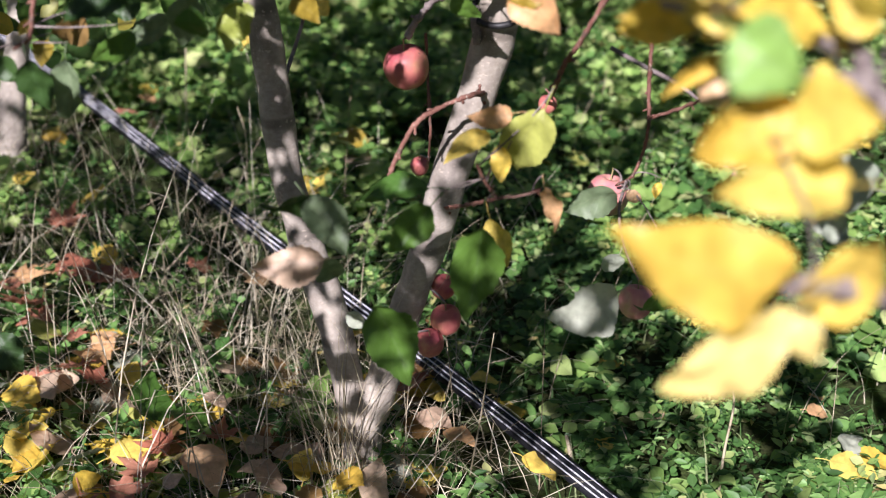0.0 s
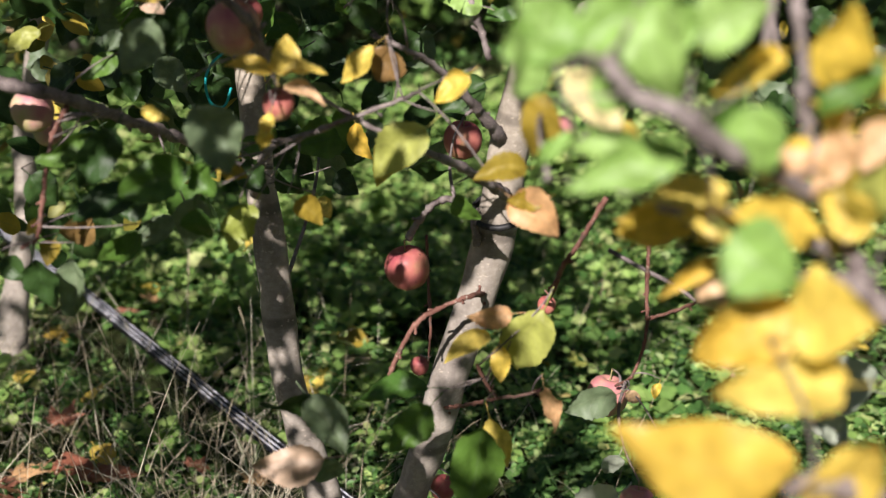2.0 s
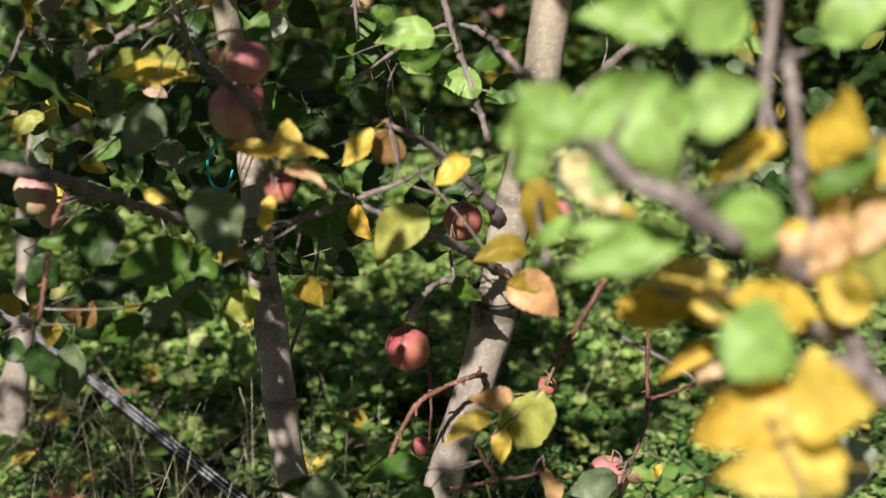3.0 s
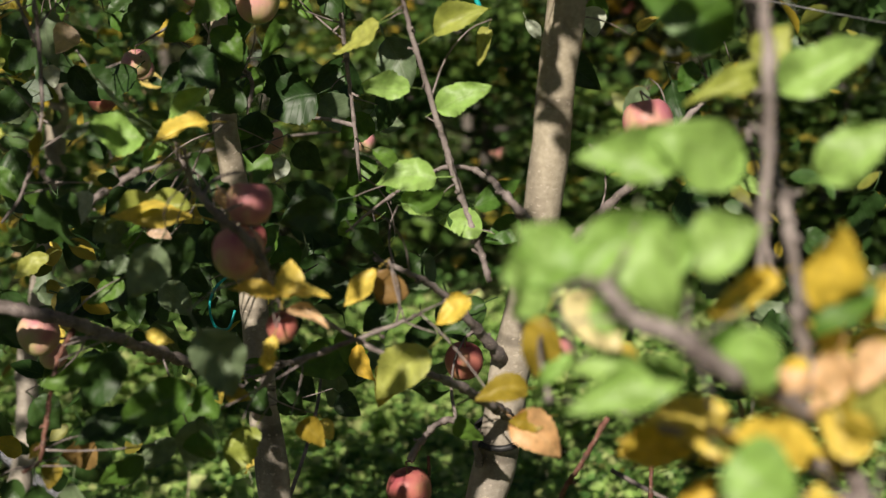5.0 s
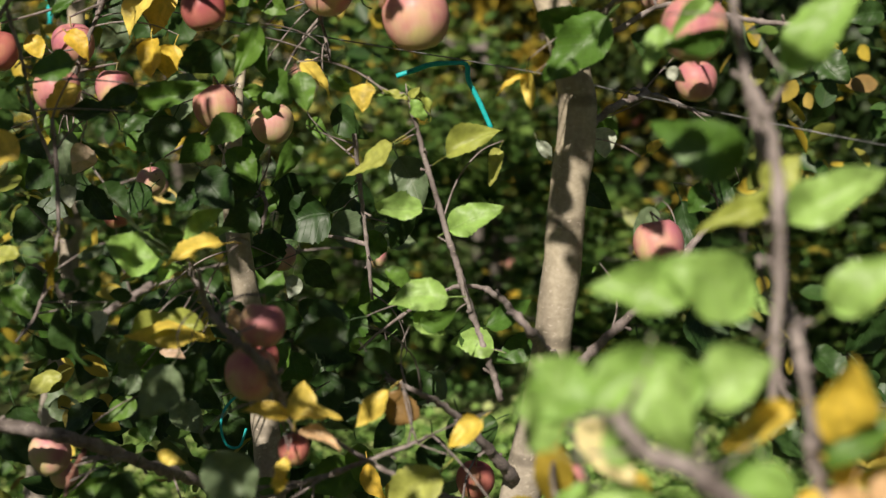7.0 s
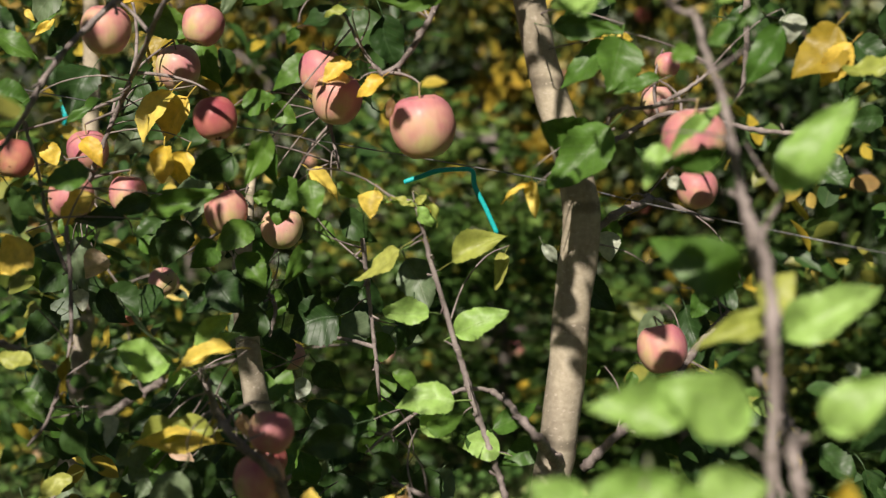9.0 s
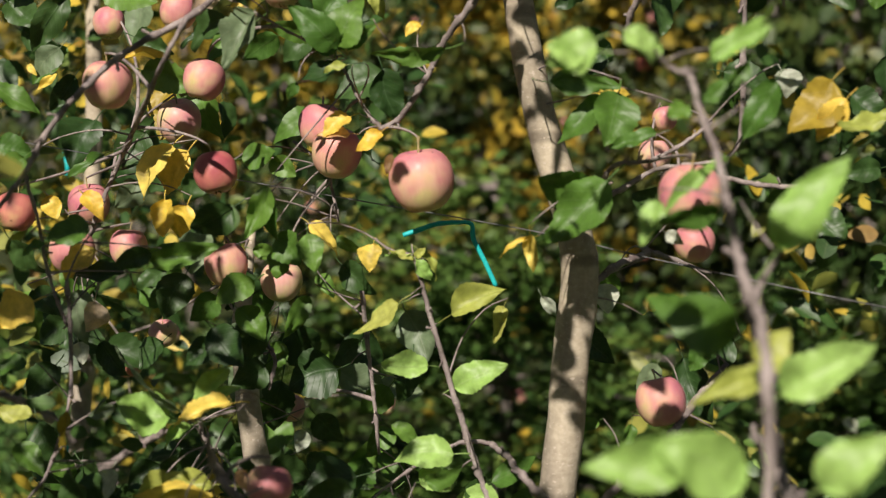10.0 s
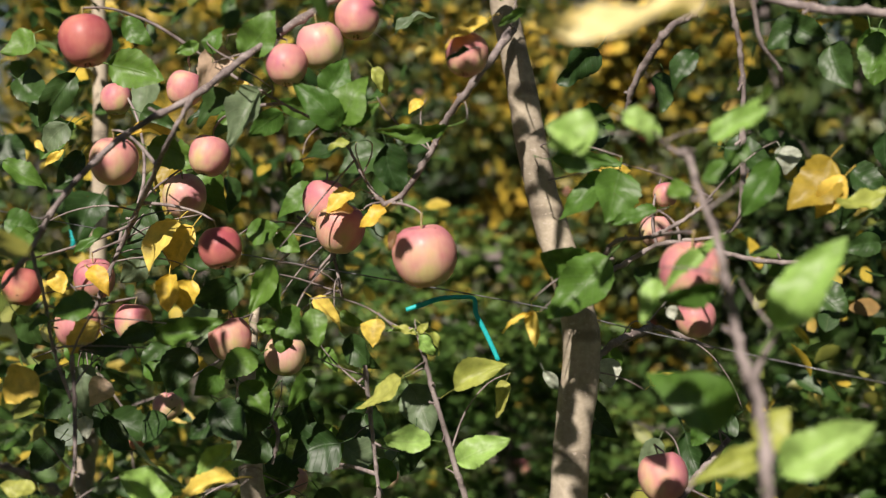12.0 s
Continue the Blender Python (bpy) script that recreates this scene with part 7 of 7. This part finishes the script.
# last two boxes are unseen upper leaves, added to shade what lies behind
crown(v_tree, [(-0.9, -0.48, 2.2, 2.9, 0.8, 1.2, 150), (-1.0, -0.1, 3.0, 4.0, 1.15, 2.0, 620), (-0.6, -0.3, 1.9, 2.2, 0.55, 0.8, 60), (0.5, 1.3, 2.3, 3.2, 1.1, 2.0, 480), (0.35, 1.3, 2.4, 3.3, 0.35, 1.1, 260), (-1.3, 0.9, 1.6, 2.6, 2.2, 3.5, 1900), (0.2, 1.6, 2.3, 3.3, 2.2, 3.0, 1300)], 0.052, 21, CROWN, "green leaves of the tree with some yellow ones")
# unseen clumps, placed towards the sun from the spots they shade
crown(shade_tree, [(-0.58, -0.36, 0.5, 0.9, 1.2, 1.85, 250), (-0.95, -0.65, 0.5, 0.9, 1.2, 1.5, 90), (-0.95, -0.65, 0.5, 0.9, 1.5, 1.85, 20), (-1.35, -0.9, 0.5, 0.9, 1.2, 1.85, 260), (-0.3, -0.1, 0.5, 0.7, 1.6, 2.1, 34), (-0.95, -0.4, 0.5, 0.9, 1.85, 2.15, 110), (-0.85, -0.4, 0.55, 0.85, 0.85, 1.2, 90), (-0.62, -0.2, -0.3, 0.1, 1.38, 1.8, 300), (-0.56, -0.40, 1.14, 1.3, 1.62, 1.76, 28), (-1.4, -1.18, 0.92, 1.12, 1.6, 1.95, 120), (-1.3, -0.95, 1.1, 1.5, 1.85, 2.2, 220), (-0.54, -0.45, 1.1, 1.22, 1.27, 1.42, 40), (-1.55, -1.1, -0.05, 0.35, 1.95, 2.2, 90), (-1.85, -1.4, 1.0, 1.5, 1.9, 2.2, 200), (-1.05, -0.68, 0.42, 0.75, 1.88, 2.12, 170), (-1.0, -0.82, 0.42, 0.62, 0.95, 1.2, 45), (-1.4, -1.0, -0.05, 0.3, 1.9, 2.15, 110)], 0.054, 24, CROWN, "unseen leaf clumps added to shade trunks and ground")
# unseen clumps added to shade the trunk, the background and the ground
crown(near_tree, [(0.95, 1.6, 0.25, 1.1, 1.95, 2.8, 300), (-0.1, 0.9, 1.25, 2.2, 2.1, 2.8, 1500), (-0.16, 0.02, 1.0, 1.2, 1.57, 1.70, 24), (-0.2, 0.0, 1.0, 1.2, 1.9, 2.08, 46), (0.68, 1.1, -0.1, 0.8, 1.65, 2.0, 230), (0.36, 0.75, 0.4, 0.7, 0.7, 1.05, 240)], 0.054, 23, CROWN, "unseen leaf clumps added overhead to cast shade")
# last box is unseen, added to shade the lawn behind
crown(left_tree, [(-1.9, -0.68, 2.6, 3.5, 0.75, 2.3, 1900), (-1.5, -0.8, 2.3, 3.0, 0.4, 0.7, 200), (-1.6, -0.5, 3.5, 4.9, 0.3, 1.25, 1100), (-0.5, 0.7, 2.6, 4.2, 2.3, 3.4, 1000)], 0.052, 22, CROWN, "dense unseen leaf clumps added to shade trunks and ground")
finish_twigs(left_tree)


def far_tree(seed, mat=CROWN_FAR):
    """A tree of the rows behind: a leaning stem, limbs, a loose crown."""
    rng = random.Random(seed)
    t = tree_root("apple_tree", 0, 0, "apple tree of the next row, crown green and yellow")
    stem = [(rng.gauss(0, 0.03) * k, rng.gauss(0, 0.03) * k, 0.55 * k - 0.05, 0.028 - 0.005 * k) for k in range(5)]
    branch(t, "trunk", stem, FAR_BARK, "grey trunk with shade put into its bark colour", 10)
    b = Build()
    for k in range(20):
        z = rng.uniform(0.22, 2.1)
        ang = rng.uniform(0, 6.28)
        reach = rng.uniform(0.35, 0.85) * (1.1 - 0.25 * z)
        o = Vector((math.cos(ang), math.sin(ang), 0))
        p = [(*(o * reach * q + Vector((0, 0, z + 0.35 * reach * q + rng.uniform(-0.04, 0.04)))), 0.011 * (1.15 - q)) for q in (0, 0.35, 0.7, 1)]
        branch(t, "branch", p, TWIG, "", 6)
        for q in range(15):
            f = rng.uniform(0.2, 1.1)
            c = o * reach * f + Vector((rng.gauss(0, 0.1), rng.gauss(0, 0.1), z + 0.35 * reach * f + rng.gauss(0, 0.1)))
            scatter_leaves(b, 13, lambda r: (c.x + r.gauss(0, 0.05), c.y + r.gauss(0, 0.05), c.z + r.gauss(0, 0.055)), 0.082, rng)
    part("crown", b.mesh("crown", mat), t, "loose green and yellow leaves", "stuff")
    return t


KINDS = [far_tree(31), far_tree(32), far_tree(33, CROWN_GREEN_SHADED)]
# the rows run slantwise, as the near one does
ALONG, ASIDE = Vector((-0.614, 0.79, 0)), Vector((0.79, 0.614, 0))


def in_row(off, way):
    return Vector((-0.11, 1.7, 0)) + ASIDE * off + ALONG * way


for k, t in enumerate(KINDS):
    t.location = in_row(4.0, 3.6 + 1.15 * k)
for t in KINDS:
    here = np.array(limb_points[t.name])
    for k in range(9):
        q = here[RNG.randrange(len(here))]
        if q[2] > 0.5:
            apple(q[0] + t.location.x, q[1] + t.location.y, q[2] - 0.055, RNG.uniform(0.06, 0.07), RNG.choice((1, 1, 2)), near_tree, tip=(0, 0))
rr = random.Random(5)
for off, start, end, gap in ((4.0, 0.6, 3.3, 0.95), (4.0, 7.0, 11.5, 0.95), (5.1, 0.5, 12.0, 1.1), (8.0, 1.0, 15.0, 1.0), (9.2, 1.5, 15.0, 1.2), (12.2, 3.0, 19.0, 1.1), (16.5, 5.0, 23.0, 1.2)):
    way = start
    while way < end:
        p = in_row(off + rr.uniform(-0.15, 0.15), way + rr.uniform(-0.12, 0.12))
        # trees to the right get the green crown whose colour carries shade
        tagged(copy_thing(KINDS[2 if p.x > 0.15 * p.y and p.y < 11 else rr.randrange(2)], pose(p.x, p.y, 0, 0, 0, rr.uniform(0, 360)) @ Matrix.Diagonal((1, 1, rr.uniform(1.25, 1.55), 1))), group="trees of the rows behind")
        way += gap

# squat trees added to stand in for low foliage of the neighbouring row
LOW_CROWN = far_tree(34, CROWN_LOW)
LOW_CROWN.matrix_basis = pose(0.12, 5.5, 0) @ Matrix.Diagonal((0.85, 0.85, 0.56, 1))
tagged(LOW_CROWN, "low crown added as lower foliage of the next row, green and yellow", group="young trees between the rows")
for x, y, tall in ((-1.3, 5.25, 0.68), (-0.62, 5.75, 0.60), (0.7, 5.0, 0.52), (1.35, 5.3, 0.66)):
    tagged(copy_thing(LOW_CROWN, pose(x, y, 0, 0, 0, rr.uniform(0, 360)) @ Matrix.Diagonal((0.85, 0.85, tall, 1))), "low crown added as lower foliage of the next row, green and yellow", group="young trees between the rows")

# unseen, added: the small tree shades the trunk base, the others close the alley
for x, y, wide, tall in ((-0.78, -0.05, 0.6, 0.68), (0.4, -3.6, 1, 1.2), (1.6, -3.4, 1, 1.2), (-2.7, -3.5, 1, 1.3), (3.0, -3.6, 1, 1.2), (-1.2, -3.6, 1, 1.2)):
    tagged(copy_thing(KINDS[rr.randrange(3)], pose(x, y, 0, 0, 0, rr.uniform(0, 360)) @ Matrix.Diagonal((wide, wide, tall, 1))), group="trees beside and behind the alley")


# ---- fallen leaves ----
def maple_mesh(name, mat, seed):
    """A five-lobed leaf, flat with curling tips; middle at the origin, one unit wide."""
    r = random.Random(seed)
    b = Build()
    tips = [(-100, 0.34), (-48, 0.5), (0, 0.6), (48, 0.5), (100, 0.34)]
    ring = [(-165, 0.10)]
    for k, (ang, rad) in enumerate(tips):
        ring += [(ang - 19, rad * 0.64), (ang - 10, rad * 0.72), (ang, rad), (ang + 10, rad * 0.72), (ang + 19, rad * 0.64)]
        if k < 4:
            ring.append((ang + 26, 0.27))
    ring.append((165, 0.10))
    curl = r.uniform(0.15, 0.6)
    pts = [(0, 0, 0.0)] + [(q * math.cos(radians(g)), q * math.sin(radians(g)), curl * q * q + r.uniform(-0.03, 0.05)) for g, q in ring]
    b.add(pts, [(0, i, i + 1) for i in range(1, len(ring))] + [(0, len(ring), 1)], [(0.5 + p[1], 0.5 + p[0]) for p in pts])
    b.add([(-0.05, 0.012, 0), (-0.05, -0.012, 0), (-0.55, -0.01, 0.1), (-0.55, 0.01, 0.1), (-0.3, 0, 0.06)], [(0, 1, 4), (1, 2, 4), (2, 3, 4), (3, 0, 4)])
    return b.mesh(name, mat)


LITTER = {c: [leaf_mesh("fallen_leaf", LEAF[c], 300 + 7 * i + k, 0.60, calm=0.38) for k in range(5)] for i, c in enumerate("yorpbtvgsa")}
MAPLE = {c: [maple_mesh("maple_leaf", LEAF[c], 40 + k) for k in range(3)] for c in "orb"}


def fallen_leaf(x, y, size, colour, maple=False, turn=None, lift=0.012):
    r = RNG
    data = r.choice(MAPLE[colour] if maple else LITTER[colour])
    ob = new("maple_leaf" if maple else "fallen_leaf", data)
    # colour a on the ground: yellow leaves dimmed as if shaded
    tint = {"y": "yellow", "o": "orange", "r": "rust-red", "p": "pale", "b": "brown", "t": "tan", "v": "yellow-green", "g": "green", "s": "grey-green", "a": "shade-dimmed yellow"}[colour]
    ob.matrix_basis = pose(x, y, ground_height(x, y) + lift, r.uniform(-14, 34), r.uniform(-22, 22), r.uniform(0, 360) if turn is None else turn) @ Matrix.Diagonal((size, size, size, 1))
    return tagged(ob, f"fallen {tint} {'maple' if maple else 'apple'} leaf lying on the weeds", "leaf", "fallen leaves")


fallen_leaf(-0.648, 2.053, 0.1, "r", True, lift=0.075)
fallen_leaf(-0.532, 1.879, 0.086, "r", True, lift=0.075)
fallen_leaf(-0.587, 2.195, 0.097, "r", lift=0.045)
fallen_leaf(-0.682, 2.14, 0.091, "o", True, lift=0.075)
fallen_leaf(-0.564, 1.955, 0.062, "r", True, lift=0.075)
fallen_leaf(-0.655, 2.311, 0.091, "r", True, lift=0.075)
fallen_leaf(-0.374, 1.674, 0.075, "r", True, lift=0.075)
fallen_leaf(-0.583, 2.827, 0.053, "o", True, lift=0.075)
fallen_leaf(-0.565, 1.715, 0.057, "y", lift=0.045)
fallen_leaf(-0.432, 1.719, 0.065, "y", lift=0.045)
fallen_leaf(-0.51, 1.699, 0.077, "t", lift=0.045)
fallen_leaf(-0.589, 1.871, 0.061, "t", lift=0.045)
fallen_leaf(-0.595, 1.793, 0.059, "y", lift=0.045)
fallen_leaf(-0.333, 1.686, 0.056, "o", lift=0.045)
fallen_leaf(-0.409, 1.772, 0.033, "y", lift=0.045)
fallen_leaf(-0.234, 1.668, 0.047, "t", lift=0.045)
fallen_leaf(-0.362, 1.807, 0.066, "g", lift=0.045)
fallen_leaf(-0.482, 1.955, 0.035, "p", lift=0.045)
fallen_leaf(-0.531, 2.003, 0.041, "p", lift=0.045)
fallen_leaf(-0.67, 2.832, 0.059, "r", lift=0.045)
fallen_leaf(0.563, 1.686, 0.057, "y", lift=0.045)
fallen_leaf(0.565, 1.725, 0.033, "p", lift=0.045)
fallen_leaf(0.544, 1.814, 0.034, "o", lift=0.045)
fallen_leaf(-0.237, 2.563, 0.036, "y", lift=0.045)
fallen_leaf(-0.171, 2.719, 0.089, "y", lift=0.045)
fallen_leaf(-0.778, 2.751, 0.046, "y", lift=0.045)
fallen_leaf(-0.585, 2.281, 0.034, "y", lift=0.045)
fallen_leaf(0.08, 1.864, 0.05, "y", lift=0.045)
fallen_leaf(0.229, 1.719, 0.029, "y", lift=0.045)
fallen_leaf(-0.118, 1.649, 0.046, "y", lift=0.045)
fallen_leaf(-0.053, 1.849, 0.05, "r", lift=0.045)
fallen_leaf(0.197, 7.109, 0.1, "y", lift=0.045)
fallen_leaf(0.335, 6.889, 0.1, "y", lift=0.045)
fallen_leaf(-0.215, 3.952, 0.093, "r", lift=0.045)
fallen_leaf(0.955, 5.855, 0.1, "y", lift=0.045)
fallen_leaf(0.945, 5.658, 0.1, "y", lift=0.045)
fallen_leaf(-0.666, 2.103, 0.085, "r", True, turn=-173, lift=0.060)
fallen_leaf(-0.506, 1.936, 0.096, "o", True, turn=174, lift=0.060)
fallen_leaf(-0.582, 2.143, 0.105, "r", turn=117, lift=0.060)
fallen_leaf(-0.395, 1.635, 0.077, "r", True, turn=159, lift=0.060)
fallen_leaf(-0.533, 1.698, 0.061, "y", turn=-123, lift=0.060)
fallen_leaf(-0.461, 1.685, 0.078, "p", turn=-152, lift=0.060)
fallen_leaf(-0.450, 1.666, 0.067, "y", turn=18, lift=0.060)
fallen_leaf(-0.412, 1.744, 0.049, "y", turn=-54, lift=0.060)
fallen_leaf(-0.346, 1.685, 0.089, "o", turn=-59, lift=0.060)
fallen_leaf(-0.220, 1.584, 0.074, "t", turn=101, lift=0.060)
fallen_leaf(-0.629, 1.849, 0.079, "y", turn=-46, lift=0.060)
fallen_leaf(-0.600, 1.861, 0.084, "t", turn=-58, lift=0.060)
fallen_leaf(-0.549, 1.781, 0.063, "y", turn=-151, lift=0.060)
fallen_leaf(-0.598, 1.724, 0.055, "y", turn=0, lift=0.060)
fallen_leaf(-0.327, 1.735, 0.064, "g", turn=157, lift=0.060)
fallen_leaf(-0.396, 1.735, 0.105, "g", turn=105, lift=0.060)
fallen_leaf(-0.457, 1.902, 0.055, "p", turn=139, lift=0.060)
fallen_leaf(-0.500, 1.972, 0.049, "t", turn=-150, lift=0.060)
fallen_leaf(-0.538, 1.972, 0.047, "o", turn=19, lift=0.060)
fallen_leaf(-0.138, 1.623, 0.050, "y", turn=-45, lift=0.060)
fallen_leaf(-0.107, 1.610, 0.033, "y", turn=-128, lift=0.060)
fallen_leaf(0.517, 1.647, 0.066, "y", turn=-19, lift=0.060)
fallen_leaf(0.545, 1.660, 0.052, "p", turn=70, lift=0.060)
fallen_leaf(0.511, 1.767, 0.039, "o", turn=12, lift=0.060)
fallen_leaf(0.212, 1.675, 0.032, "y", turn=39, lift=0.060)
fallen_leaf(0.076, 1.764, 0.060, "a", turn=35, lift=0.060)
fallen_leaf(0.107, 1.660, 0.057, "y", turn=-40, lift=0.060)
fallen_leaf(-0.220, 2.455, 0.088, "y", turn=109, lift=0.060)
fallen_leaf(-0.240, 2.446, 0.063, "y", turn=64, lift=0.060)
fallen_leaf(-0.581, 2.744, 0.055, "o", turn=62, lift=0.060)
fallen_leaf(-0.778, 2.712, 0.065, "y", turn=-36, lift=0.060)
fallen_leaf(-0.639, 2.446, 0.074, "y", turn=-63, lift=0.060)
fallen_leaf(-0.586, 2.257, 0.065, "y", turn=-62, lift=0.060)
fallen_leaf(-0.616, 2.936, 0.058, "y", turn=-66, lift=0.060)
fallen_leaf(-0.201, 2.686, 0.069, "a", turn=-26, lift=0.060)
fallen_leaf(-0.782, 2.491, 0.045, "y", turn=38, lift=0.060)
fallen_leaf(-0.035, 1.764, 0.062, "t", turn=-40, lift=0.060)
fallen_leaf(-0.077, 1.835, 0.062, "r", turn=-43, lift=0.060)
fallen_leaf(0.005, 1.724, 0.055, "o", turn=-45, lift=0.060)
fallen_leaf(-0.507, 1.857, 0.077, "r", True, turn=133, lift=0.060)
fallen_leaf(-0.386, 1.724, 0.077, "b", True, turn=24, lift=0.060)
fallen_leaf(-0.358, 1.799, 0.039, "y", turn=66, lift=0.060)
fallen_leaf(-0.291, 1.711, 0.042, "y", turn=-67, lift=0.060)
fallen_leaf(-0.329, 1.820, 0.061, "t", turn=-67, lift=0.060)
fallen_leaf(-0.453, 1.835, 0.059, "y", turn=88, lift=0.060)
fallen_leaf(-0.604, 1.864, 0.079, "r", True, turn=-24, lift=0.060)
fallen_leaf(-0.485, 1.599, 0.043, "y", turn=43, lift=0.060)
fallen_leaf(-0.367, 1.599, 0.031, "t", turn=27, lift=0.060)
fallen_leaf(-0.255, 1.599, 0.030, "b", turn=-145, lift=0.060)
fallen_leaf(-0.076, 1.820, 0.044, "o", turn=160, lift=0.060)
fallen_leaf(-0.577, 1.610, 0.030, "y", turn=55, lift=0.060)
fallen_leaf(-0.610, 1.909, 0.054, "g", turn=53, lift=0.060)
fallen_leaf(-0.603, 1.972, 0.080, "v", turn=124, lift=0.060)
fallen_leaf(-0.437, 1.909, 0.041, "r", turn=-132, lift=0.060)
fallen_leaf(-0.173, 2.562, 0.079, "t", turn=68, lift=0.060)
fallen_leaf(-0.120, 3.261, 0.077, "p", turn=111, lift=0.060)
r2 = random.Random(77)
for _ in range(330):
    x, y = r2.uniform(-0.78, -0.02), r2.uniform(1.42, 2.05)
    if r2.random() < (y - 1.5) * 1.3 or x > -0.25 and r2.random() < 0.45:
        continue
    fallen_leaf(x, y, r2.uniform(0.05, 0.078), r2.choice("yyyyttbbvpg"), lift=r2.uniform(0.012, 0.045))
for _ in range(26):
    fallen_leaf(r2.uniform(-0.85, -0.2), r2.uniform(1.45, 2.3), r2.uniform(0.065, 0.10), r2.choice("orrrb"), True, lift=0.05)
for _ in range(55):
    x, y = in_view(r2, 1.6, 4.2)
    fallen_leaf(x, y, r2.uniform(0.035, 0.06), r2.choice("yyyyotbvp"), lift=r2.uniform(0.01, 0.035))
for _ in range(40):
    x, y = in_view(r2, 4.0, 8.5)
    fallen_leaf(x, y, r2.uniform(0.05, 0.08), r2.choice("yyyoot"), lift=0.04)
